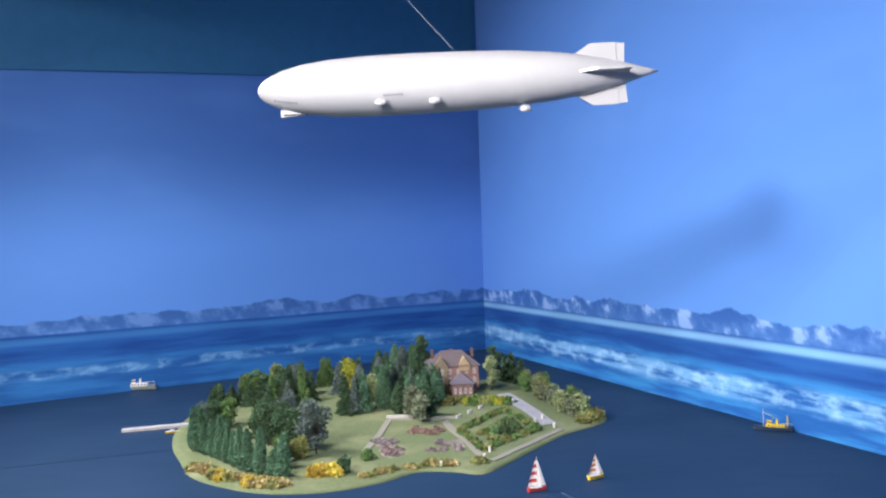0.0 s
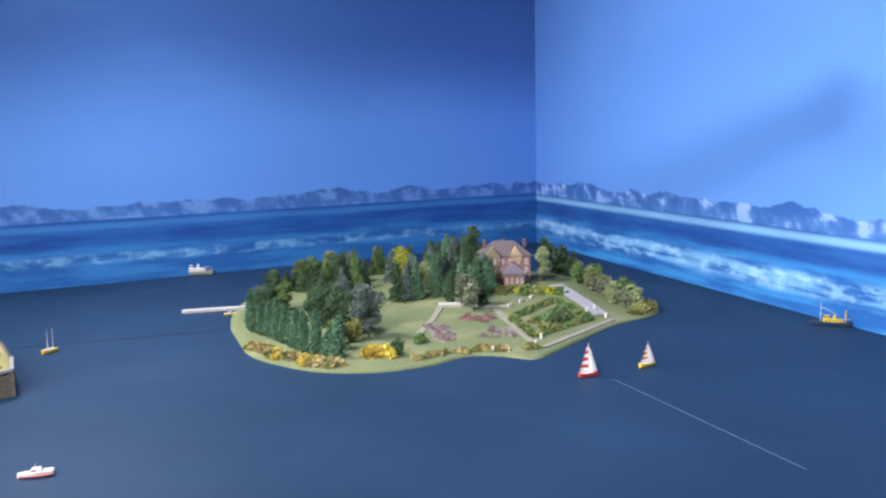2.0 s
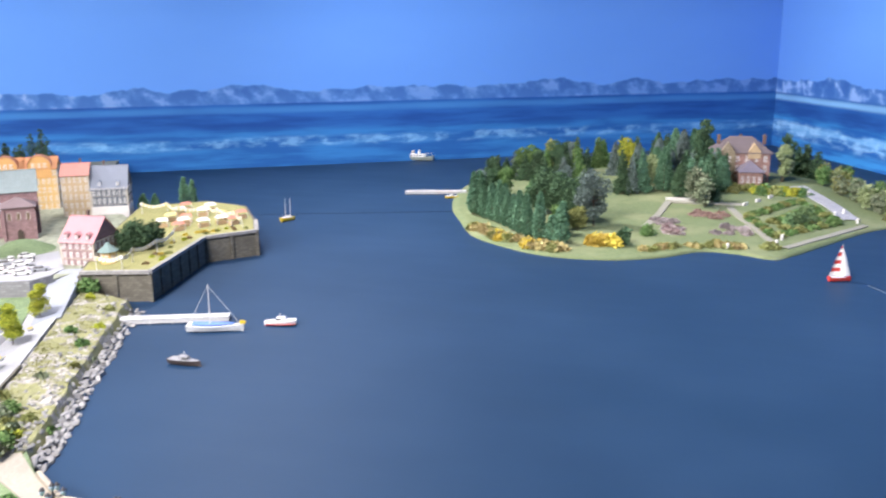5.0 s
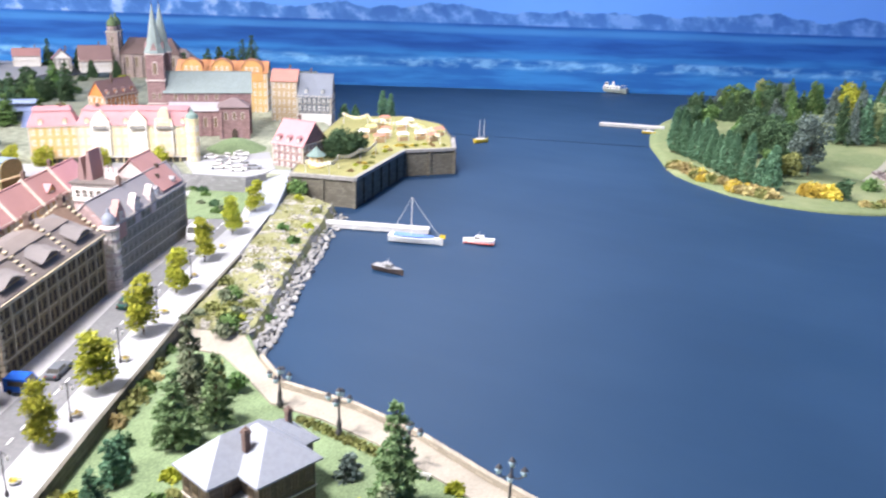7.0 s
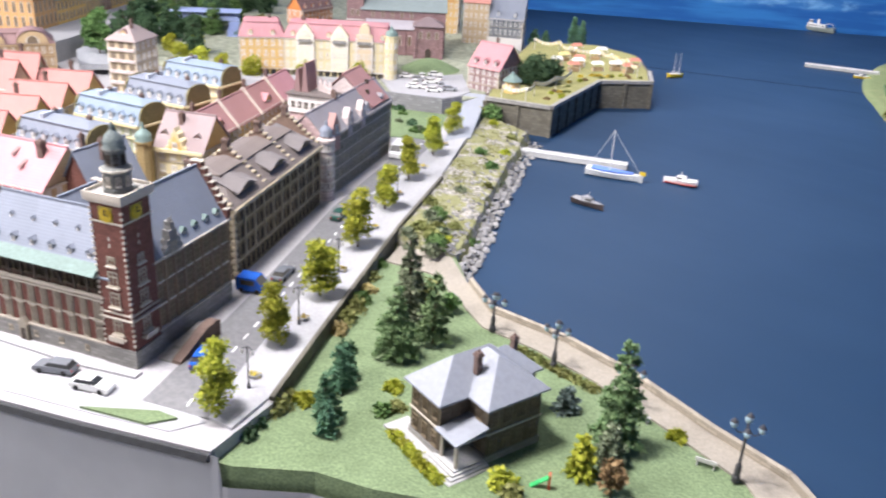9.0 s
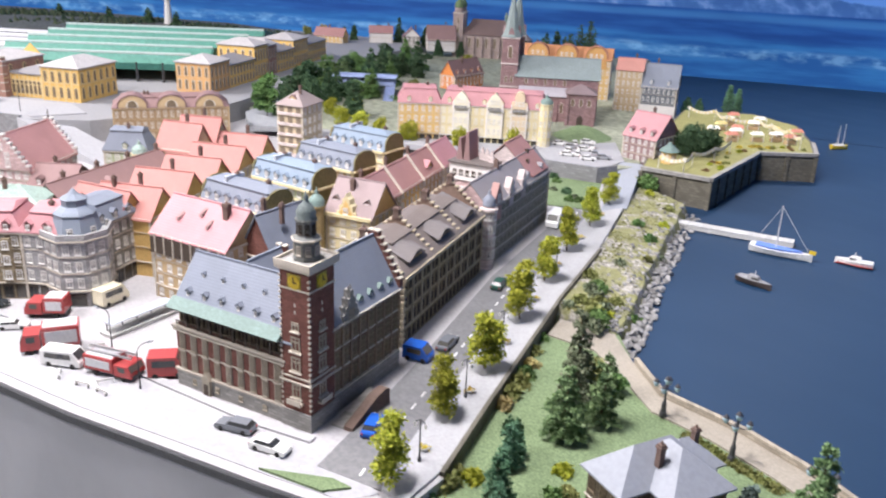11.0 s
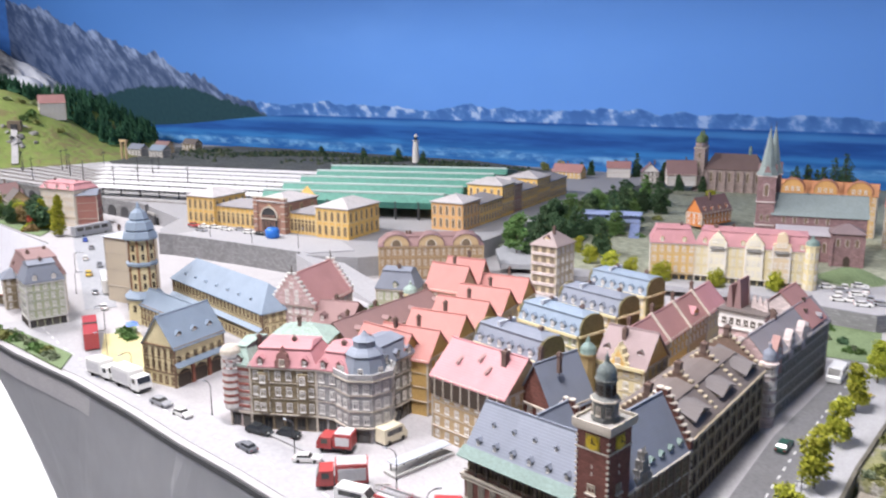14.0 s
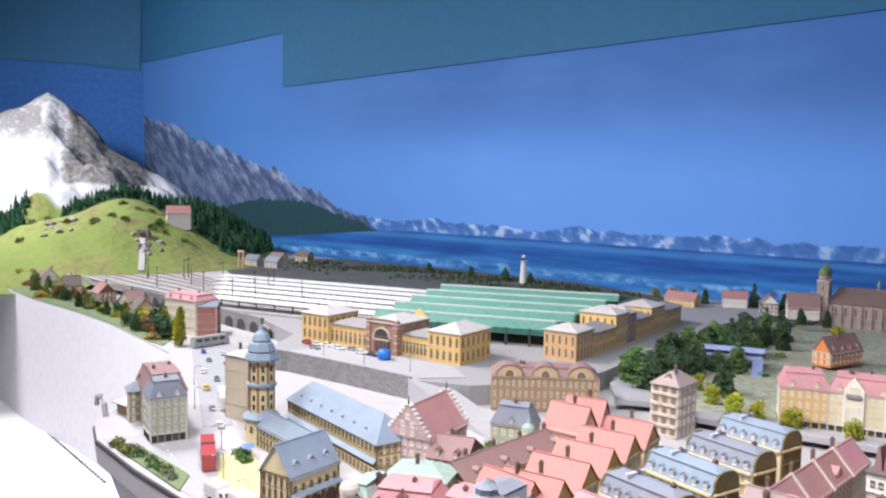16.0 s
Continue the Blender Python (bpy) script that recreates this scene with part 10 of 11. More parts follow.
for j in range(RINGS + 1):
    for i in range(m_):
        k = (i + 1) % m_
        q.append((j * m_ + i, j * m_ + k, (j + 1) * m_ + k, (j + 1) * m_ + i))
s.mesh_part(v, q)


def isle_mat():
    g = Graph("island_turf")
    a, b = g.noise(7, 4), g.noise(90, 4)
    col = g.mix(b, (0.105, 0.14, 0.065), (0.20, 0.235, 0.125))
    col = g.mix(g.math("MULTIPLY", g.step(a, 0.45, 0.7), 0.6), col, (0.26, 0.27, 0.15))
    g.bump(b, 0.6, 0.002)
    return g.done(col, 0.95, 0, 0.05)


setting("island", s, isle_mat(), "low grassy island in the lake", smooth=True)


def isle_plant(kind, mat, x, y, h, r, n, size, label, name, variants=3):
    return plant(kind, mat, x, y, on_isle(x, y) - 0.001, h, r, n, size, label, name, "trees and shrubs on the island", variants)


rnd = random.Random(3)
for x, y in ((-0.843, 2.751), (-0.815, 2.722), (-0.790, 2.690), (-0.755, 2.655), (-0.722, 2.615), (-0.690, 2.570), (-0.655, 2.521), (-0.625, 2.490), (-0.597, 2.462), (-0.560, 2.436), (-0.830, 2.790), (-0.700, 2.620)):
    isle_plant("poplar", F_POP, x, y, 0.128, 0.0225, 3200, 0.0050, "columnar green poplar on the island shore", "poplar_tree")
for x, y in ((-0.483, 2.395), (-0.515, 2.420), (-0.505, 2.500)):
    isle_plant("poplar", F_POP, x, y, 0.080, 0.024, 1000, 0.0075, "short round poplar on the island shore", "poplar_tree", 2)
for x, y, mat, h, r in ((-0.423, 2.621, F_BLUE, 0.145, 0.050), (-0.602, 2.755, F_DARK, 0.145, 0.055), (-0.545, 2.735, F_DARK, 0.130, 0.050), (-0.640, 2.800, F_DARK, 0.12, 0.05), (-0.490, 2.700, F_DARK, 0.11, 0.045), (-0.520, 2.560, F_GREEN, 0.08, 0.03), (-0.470, 2.580, F_OLIVE, 0.06, 0.03)):
    isle_plant("broad", mat, x, y, h, r, 3600, 0.0065, "dense dark tree at the island's clearing", "island_tree", 2)
for k in range(64):
    x, y = rnd.uniform(-0.46, -0.03), rnd.uniform(2.98, 3.72)
    if y < 3.02 + (x + 0.05) * -0.25:
        continue
    mat = (F_DARK, F_POP, F_BLUE, F_DARK, F_POP)[k % 5]
    isle_plant(("conifer", "conifer", "poplar")[k % 3], mat, x, y, rnd.choice((0.12, 0.15)), 0.036, 3200, 0.0062, "dense green tree in the island wood", "island_tree", 2)
for k in range(34):
    x, y = rnd.uniform(-0.98, -0.48), rnd.uniform(3.28, 3.80)
    if x < -0.9 and y > 3.6:
        continue
    isle_plant(("conifer", "conifer", "broad")[k % 3], (F_DARK, F_DARK, F_BLUE, F_GREEN)[k % 4], x, y, rnd.choice((0.085, 0.11)) + (0.035 if x > -0.7 else 0), 0.037, 2800, 0.0062, "dark tree at the back of the island", "island_tree", 2)
for k in range(15):
    x, y = rnd.uniform(-0.90, -0.52), rnd.uniform(2.88, 3.30)
    isle_plant(("layered", "broad", "conifer")[k % 3], (F_DARK, F_BLUE, F_GREEN, F_DARK)[k % 4], x, y, (0.075, 0.095, 0.11)[k % 3], 0.036, 2600, 0.0062, "dark tree in the hollow of the island", "island_tree", 2)
for x, y, mat, h in ((-0.40, 3.36, F_YELLOW, 0.150), (-0.30, 3.20, F_SAGE, 0.12), (-0.70, 3.45, F_OLIVE, 0.13), (-0.13, 3.02, F_GREY, 0.115), (-0.10, 2.98, F_GREY, 0.10), (0.167, 3.40, F_SAGE, 0.165), (0.175, 3.42, F_GREY, 0.15), (0.20, 3.56, F_DARK, 0.19), (-0.12, 3.62, F_DARK, 0.19)):
    isle_plant("broad", mat, x, y, h, 0.036, 1600, 0.0085, "tall tree beside the island house", "island_tree", 1)
for x, y in ((0.284, 3.70), (0.25, 3.75), (0.31, 3.62)):
    isle_plant("conifer", F_DARK, x, y, 0.12, 0.036, 800, 0.013, "dark fir behind the island house", "fir_tree", 1)
for k in range(16):
    x, y = lerp2((0.30, 3.55), (0.46, 3.02), rnd.random())
    isle_plant("broad", (F_OLIVE, F_GREY, F_GREEN, F_SAGE)[k % 4], x + rnd.uniform(-0.05, 0.06), y, 0.075, 0.030, 700, 0.008, "loose olive tree at the island's point", "island_tree", 2)
for k in range(7):
    x, y = lerp2((0.47, 2.95), (0.55, 3.06), rnd.random())
    isle_plant("bush", F_OLIVE, x - 0.01, y, 0.030, 0.026, 300, 0.011, "yellow-olive shrub at the island's point", "shrub", 2)
for k in range(44):
    t = rnd.random()
    x, y = along([(-0.790, 2.520), (-0.680, 2.405), (-0.560, 2.318), (-0.470, 2.300)], t)
    isle_plant("bush", (F_STRAW, F_STRAW, F_GOLD, F_OLIVE)[k % 4], x + rnd.uniform(-0.01, 0.02), y + rnd.uniform(0.0, 0.03), 0.020, 0.018, 220, 0.009, "straw yellow shrub along the island shore", "shrub", 3)
for x, y in ((-0.400, 2.405), (-0.375, 2.400), (-0.350, 2.410), (-0.390, 2.425), (-0.360, 2.430), (-0.335, 2.400)):
    isle_plant("bush", F_GOLD, x, y, 0.030, 0.020, 320, 0.009, "bright golden shrub on the island", "shrub", 2)
isle_plant("broad", F_DARK, -0.312, 2.412, 0.045, 0.018, 500, 0.009, "small dark tree beside the golden shrubs", "island_tree", 1)
isle_plant("bush", F_GREEN, -0.255, 2.545, 0.035, 0.020, 360, 0.009, "rounded green shrub on the garden lawn", "shrub", 1)
for k in range(36):
    t = rnd.random()
    x, y = along([(-0.26, 2.38), (-0.17, 2.44), (-0.06, 2.50), (0.01, 2.47)], t)
    isle_plant("bush", (F_STRAW, F_OLIVE)[k % 2], x, y - rnd.uniform(-0.01, 0.02), 0.012, 0.013, 160, 0.008, "low straw-coloured hedge plant along the shore", "hedge_plant", 2)
for x, y in ((0.075, 2.480), (0.095, 2.490), (0.085, 2.505)):
    isle_plant("bush", F_OLIVE, x, y, 0.016, 0.016, 220, 0.008, "olive shrub at the garden corner", "shrub", 2)
FLOWERS = [island_mat("pink_flowers", (0.20, 0.13, 0.11), (0.34, 0.23, 0.20)), island_mat("mauve_flowers", (0.22, 0.19, 0.18), (0.42, 0.36, 0.36)), island_mat("red_and_white_flowers", (0.20, 0.12, 0.12), (0.45, 0.42, 0.40))]
for cx, cy, rr, mi in ((-0.205, 2.640, 0.035, 2), (-0.220, 2.720, 0.035, 1), (-0.080, 2.860, 0.060, 0), (-0.020, 2.650, 0.055, 1), (-0.185, 2.590, 0.025, 2)):
    for k in range(9):
        a, d = rnd.uniform(0, 6.28), rr * math.sqrt(rnd.random())
        isle_plant("bush", FLOWERS[mi], cx + math.cos(a) * d, cy + math.sin(a) * d, 0.010, 0.015, 150, 0.008, "flower bed plant on the garden lawn", "flower_clump", 2)
for a, b in (((0.03, 2.86), (0.20, 3.10)), ((0.10, 2.62), (0.30, 2.88)), ((0.03, 2.86), (0.10, 2.62)), ((0.20, 3.10), (0.30, 2.88)), ((0.10, 2.80), (0.20, 2.95)), ((0.13, 2.74), (0.24, 2.90))):
    for k in range(9):
        x, y = lerp2(a, b, (k + 0.5) / 9)
        isle_plant("bush", F_GREEN if k % 3 else F_OLIVE, x, y, 0.014, 0.016, 180, 0.009, "garden hedge plant on the island", "hedge_plant", 2)
for x, y in ((0.145, 2.76), (0.17, 2.79), (0.19, 2.83), (0.215, 2.86)):
    isle_plant("poplar", F_FIR, x, y, 0.05, 0.017, 400, 0.009, "clipped dark cypress in the garden", "cypress_tree", 1)
for k in range(16):
    x, y = rnd.uniform(-0.06, 0.24), rnd.uniform(3.16, 3.24)
    isle_plant("bush", (F_OLIVE, F_YELLOW, F_GREEN)[k % 3], x, y, 0.026, 0.022, 240, 0.010, "yellow-green hedge shrub before the house", "shrub", 2)


def draped_strip(name, a, b, w, material, label):
    s_ = Shape()
    n = 14
    L = dist(a, b)
    ux, uy = (b[0] - a[0]) / L, (b[1] - a[1]) / L
    v_, q_ = [], []
    for k in range(n + 1):
        x, y = lerp2(a, b, k / n)
        for sgn in (-1, 1):
            xx, yy = x - uy * w / 2 * sgn, y + ux * w / 2 * sgn
            v_ += [(xx, yy, on_isle(xx, yy) + 0.003), (xx, yy, on_isle(xx, yy) - 0.004)]
    for k in range(n):
        i = k * 4
        q_ += [(i, i + 2, i + 6, i + 4), (i, i + 4, i + 5, i + 1), (i + 2, i + 3, i + 7, i + 6)]
    setting(name, s_.mesh_part(v_, q_), material, label)


gravel_p = plain("pale_gravel_path", (0.27, 0.26, 0.21), 0.9, 60, 0.15)
draped_strip("garden_path", (-0.27, 2.62), (-0.22, 3.02), 0.022, gravel_p, "pale gravel path across the island garden")
draped_strip("garden_path_front", (0.10, 2.52), (-0.02, 2.98), 0.022, gravel_p, "pale gravel path across the island garden")
draped_strip("garden_path_cross", (-0.22, 3.02), (0.02, 3.02), 0.026, gravel_p, "pale gravel path across the island garden")
draped_strip("driveway", (0.35, 2.93), (0.215, 3.32), 0.055, plain("grey_drive", (0.34, 0.34, 0.36), 0.85), "grey paved drive to the island house")
draped_strip("shore_path", (0.12, 2.50), (0.38, 2.88), 0.020, gravel_p, "pale gravel path along the island shore")
stone_w = plain("pale_garden_stone", (0.60, 0.58, 0.54), 0.8)
for k in range(13):
    x, y = lerp2((-0.22, 3.045), (0.02, 3.050), k / 12) if k < 8 else lerp2((0.03, 3.02), (0.20, 3.25), (k - 8) / 4)
    z = on_isle(x, y)
    tagged(part("garden_wall", Shape().box(-0.012, 0.012, -0.003, 0.003, -0.002, 0.010), stone_w, m=pose(x, y, z, 0, 0, 0 if k < 8 else 55)), "low pale stone garden wall piece", "garden wall", "garden walls on the island")
for x, y in ((0.36, 2.90), (0.30, 2.95), (0.24, 3.18), (0.10, 2.52), (0.12, 2.60), (-0.03, 2.46), (0.33, 2.99)):
    tagged(part("gate_post", Shape().lathe([(0.004, -0.002), (0.004, 0.014), (0.005, 0.015), (0.002, 0.018)], n=8), stone_w, m=pose(x, y, on_isle(x, y))), "small pale stone post in the garden", "post", "stone posts on the island")


def island_house():
    z = 0.052
    o = thing("manor_house", "brick manor house with mauve hipped roofs on the island", "house", pose(-0.075, 3.330, z, 0, 0, 6))
    brick = masonry("manor_brick", (0.30, 0.18, 0.15), 0.005)
    part("wall", Shape().box(0, 0.20, 0.03, 0.17, -0.02, 0.110), brick, o)
    part("roof", roof_hip(0.20, 0.14, 0.110, 0.055, 0.06, 0.008), tiles("dull_mauve_slate", (0.15, 0.12, 0.12)), o, m=pose(0, 0.03, 0))
    part("front_wing", Shape().box(0.085, 0.165, -0.05, 0.04, -0.02, 0.050), brick, o)
    part("front_roof", roof_hip(0.08, 0.09, 0.050, 0.036, 0.03, 0.007), tiles("purple_grey_slate", (0.16, 0.14, 0.17)), o, m=pose(0.085, -0.05, 0))
    part("gable_bay", Shape().extrude_y([(0.02, -0.02), (0.075, -0.02), (0.075, 0.110), (0.0475, 0.150), (0.02, 0.110)], 0.018, 0.05), BROWN_STONE, o, "brown stone gabled bay")
    part("gable_bay", Shape().extrude_y([(0.12, 0.09), (0.165, 0.09), (0.165, 0.115), (0.1425, 0.145), (0.12, 0.115)], 0.024, 0.07), SAND, o, "sandy stone gabled bay")
    for r in range(3):
        for i in range(6):
            part("window", window_for(0.012, 0.020, WHITE), None, o, m=pose(0.018 + 0.033 * i, 0.018 if 0.02 < 0.018 + 0.033 * i < 0.075 else 0.03, 0.008 + 0.035 * r))
        for i in range(4):
            part("window", window_for(0.012, 0.020, WHITE), None, o, m=pose(0, 0.17 - 0.035 * (i + 0.5), 0.008 + 0.035 * r, 0, 0, 270))
    for i in range(4):
        part("window", window_for(0.010, 0.022, WHITE), None, o, m=pose(0.095 + 0.02 * i, -0.05, 0.012))
    for x, y in ((0.02, 0.10), (0.10, 0.11), (0.185, 0.10)):
        chimney(o, x, y, 0.135, 0.012, 0.034)


island_house()


# ---- airship ----
def airship():
    nose, tail = Vector((-0.380, 1.762, 0.997)), Vector((0.470, 1.802, 1.022))
    ax = tail - nose
    L = ax.length
    silver = Graph("silver_airship_skin")
    x, y, z = silver.xyz()
    ribs = silver.math("SINE", silver.math("MULTIPLY", z, 6.283 / (L / 34)))
    ring_l = silver.step(ribs, 0.93, 1.0)
    col = silver.mix(silver.noise(9, 3), (0.40, 0.40, 0.41), (0.50, 0.50, 0.50))
    col = silver.mix(silver.math("MULTIPLY", ring_l, 0.14), col, (0.42, 0.42, 0.44))
    silver.bump(silver.math("ADD", ribs, silver.noise(60, 2)), 0.08, 0.001)
    skin = silver.done(col, 0.42, 0.25, 0.4)
    rot = ax.to_track_quat("Z", "Y").to_matrix().to_4x4()
    o = thing("airship", "silver rigid airship model hanging on threads over the lake", "airship", Matrix.Translation(nose) @ rot)
    R = 0.0635
    prof = [(0.0, 0.05), (0.004, 0.18), (0.015, 0.34), (0.035, 0.50), (0.065, 0.66), (0.11, 0.81), (0.18, 0.93), (0.27, 0.99), (0.38, 1.0), (0.50, 0.985), (0.62, 0.93), (0.72, 0.83), (0.80, 0.69), (0.87, 0.50), (0.93, 0.30), (0.975, 0.12), (1.0, 0.02)]
    h = part("hull", Shape().lathe([(R * r, L * t) for t, r in prof], n=36), skin, o, smooth=True)
    up = rot.inverted().to_3x3() @ Vector((0, 0, 1))
    a0 = math.degrees(math.atan2(up.y, up.x))
    fin = Shape().extrude_y([(0.030, 0.76 * L), (0.058, 0.815 * L), (0.066, 0.83 * L), (0.066, 0.895 * L), (0.012, 0.897 * L)], -0.0022, 0.0022)
    fm = fin.mesh("fin", skin)
    rud = Shape().extrude_y([(0.012, 0.898 * L), (0.065, 0.896 * L), (0.063, 0.918 * L), (0.012, 0.914 * L)], -0.0012, 0.0012).mesh("rudder", skin)
    for k in range(4):
        f = part("fin", fm, None, o, "white tail fin", m=pose(0, 0, 0, 0, 0, a0 + 90 * k))
        part("rudder", rud, None, f)
    down = a0 + 180

    def hang(name, shape, mat, t, r, off, label=""):
        return part(name, shape, mat, o, label, m=pose(0, 0, L * t, 0, 0, down + off) @ pose(r, 0, 0))
    gon = Shape().prism([(-0.006, -0.008), (0.008, -0.0065), (0.008, 0.0065), (-0.006, 0.008)], -0.035, 0.035, [(-0.006, -0.008), (0.004, -0.005), (0.004, 0.005), (-0.006, 0.008)])
    g = hang("gondola", gon, skin, 0.095, R * 0.76, 0, "slim gondola under the nose")
    part("gondola_glazing", Shape().box(0.002, 0.0055, -0.0078, 0.0078, -0.030, 0.020), GLASS, g)
    pod = Shape().lathe([(0.001, -0.012), (0.006, -0.009), (0.0078, 0), (0.006, 0.009), (0.002, 0.013)], n=12).mesh("engine_pod", skin)
    strut = Shape().tube([(-0.016, 0, 0), (0, 0, 0)], 0.0012, 5).mesh("strut", IRON)
    for t, r, off in ((0.30, R * 1.04, -52), (0.43, R * 1.04, -50), (0.655, R * 0.99, -14), (0.30, R * 1.04, 52), (0.43, R * 1.04, 50)):
        e = part("engine_pod", pod, None, o, "white engine pod", m=pose(0, 0, L * t, 0, 0, down + off) @ pose(r + 0.006, 0, 0))
        part("strut", strut, None, e)
        part("propeller", Shape().box(-0.009, 0.009, -0.001, 0.001, 0.0125, 0.0135), IRON, e)
    mark = Shape().box(-0.0004, 0.0006, -0.018, 0.018, -0.002, 0.002)
    for t, wdt, off in ((0.335, 0.042, -62), (0.075, 0.050, -48)):
        r = R * (1.0 if t > 0.2 else 0.69)
        n = 7
        for i in range(n):
            b = Shape().box(-0.0006, 0.0006, -0.0022, 0.0022, -wdt / n * 0.36, wdt / n * 0.36)
            tt = t + wdt * (i - n / 2) / n / L
            rr = R * float(np.interp(tt, [p[0] for p in prof], [p[1] for p in prof]))
            part("lettering_bar", b, plain("dark_marking", (0.22, 0.22, 0.24), 0.6), o, "dark painted marking", m=pose(0, 0, L * tt, 0, 0, down + off) @ pose(rr * 0.999, 0, 0))
    inv = o.matrix_basis.inverted()
    for t, p in ((0.49, (-1.25, 1.85, CEILING)),):
        a = Vector((0, 0, L * t)) + up * R * 0.98
        part("thread", Shape().tube([a, inv @ Vector(p)], 0.0003, 4), plain("pale_nylon_thread", (0.3, 0.38, 0.5), 0.4), o)


airship()


# ---- hill and mountain at the end of the layout ----
RIDGE_Y = [-2.3, -1.6, -1.17, -1.04, -0.87, -0.74, -0.62, -0.46, -0.30, -0.17, 0.05, 0.4, 0.6]
RIDGE_Z = [0.35, 0.80, 1.00, 1.05, 1.17, 1.09, 1.03, 0.82, 0.70, 0.60, 0.50, 0.25, 0.10]


def mountain_z(x, y):
    e = Vector((x * 2.1, y * 2.1, 3.0))
    rough = noise.fractal(e, 0.9, 2.1, 6)
    folds = abs(noise.noise(Vector((x * 3.1, y * 3.1, 7.0)))) + 0.5 * abs(noise.noise(Vector((x * 7.3, y * 7.3, 2.0))))
    hill = (0.375 + 0.05 * noise.noise(Vector((x * 3.5, y * 3.5, 0.5)))) * math.exp(-(((x + 6.20) / 0.62) ** 2 + ((y + 0.30) / 0.52) ** 2)) + 0.16 * math.exp(-(((x + 6.0) / 0.5) ** 2 + ((y + 1.05) / 0.45) ** 2))
    spur = float(np.interp(y, [-0.3, -0.1, 0.17, 0.38, 0.54, 0.72], [0.20, 0.31, 0.305, 0.225, 0.12, 0.0])) * math.exp(-((x + 6.50) / 0.42) ** 4)
    hill = max(hill, spur)
    crest = float(np.interp(y, RIDGE_Y, RIDGE_Z))
    away = abs(x + 7.50)
    peak = crest - 0.88 * away * (0.6 + 0.4 * min(1.0, away / 0.4)) - 0.16 * folds * min(1.0, away / 0.15 + 0.2) + 0.05 * rough
    knob = 0.66 * math.exp(-(((x + 7.02) / 0.26) ** 4 + ((y + 0.47) / 0.24) ** 4)) - 0.10 * folds
    shelf = 0.46 * math.exp(-(((x + 7.05) / 0.42) ** 4 + ((y + 0.17) / 0.30) ** 4))
    base = max(hill + 0.022 * rough * (hill > 0.03), peak, knob, shelf + 0.02 * rough, 0.0)
    fade = max(0.0, min(1.0, (-5.05 - x) / 0.3)) if x > -5.35 else 1.0
    bank = max(0.0, min(1.0, (y + 0.30 - 0.47 * (x + 4.6)) / 0.12))
    return STREET + (PLAZA - STREET) * bank - 0.012 + base * fade


s = Shape()
NX, NY = 120, 110
v, q = [], []
for j in range(NY + 1):
    for i in range(NX + 1):
        x = -8.08 + 3.03 * i / NX
        top = min(0.80, 4.929 + 0.62 * x - 0.04)
        y = -2.25 + (top + 2.25) * j / NY
        v.append((x, y, mountain_z(x, y)))
for j in range(NY):
    for i in range(NX):
        k = j * (NX + 1) + i
        q.append((k, k + 1, k + NX + 2, k + NX + 1))
s.mesh_part(v, q)


def alpine_mat():
    g = Graph("alpine_slope")
    x, y, z = g.xyz()
    n1, n2, n3 = g.noise(2.6, 5), g.noise(22, 5), g.noise(70, 4)
    meadow = g.mix(n1, (0.12, 0.19, 0.05), (0.27, 0.31, 0.10))
    meadow = g.mix(g.math("MULTIPLY", g.step(g.math("ADD", g.math("MULTIPLY", n2, 0.5), g.math("MULTIPLY", n1, 0.5)), 0.50, 0.60), 0.7), meadow, (0.20, 0.15, 0.09))
    rock = g.mix(g.step(n2, 0.35, 0.65), (0.11, 0.11, 0.11), (0.26, 0.255, 0.25))
    snow = g.mix(n3, (0.48, 0.50, 0.54), (0.60, 0.61, 0.64))
    h = g.math("MULTIPLY_ADD", n1, 0.16, z)
    col = g.mix(g.math("MULTIPLY", g.step(h, 0.43, 0.46), g.step(g.math("MULTIPLY_ADD", n1, 0.25, x), -6.52, -6.58)), meadow, snow)
    crag = g.math("ADD", g.math("MULTIPLY", n1, 0.55), g.math("MULTIPLY", n2, 0.5))
    bare = g.math("MULTIPLY", g.step(h, 0.62, 0.68), g.step(crag, 0.60, 0.66))
    top = g.math("MULTIPLY", g.step(h, 0.90, 1.06), g.math("MULTIPLY", g.step(crag, 0.46, 0.56), 0.75))
    knob = g.math("MULTIPLY", g.step(g.math("MULTIPLY_ADD", n2, 0.2, y), -0.66, -0.60), g.math("MULTIPLY", g.step(y, -0.10, -0.20), g.step(h, 0.60, 0.64)))
    col = g.mix(g.math("MAXIMUM", g.math("MAXIMUM", bare, top), knob), col, rock)
    g.bump(n2, 0.7, 0.02)
    return g.done(col, 0.9, 0, 0.1)


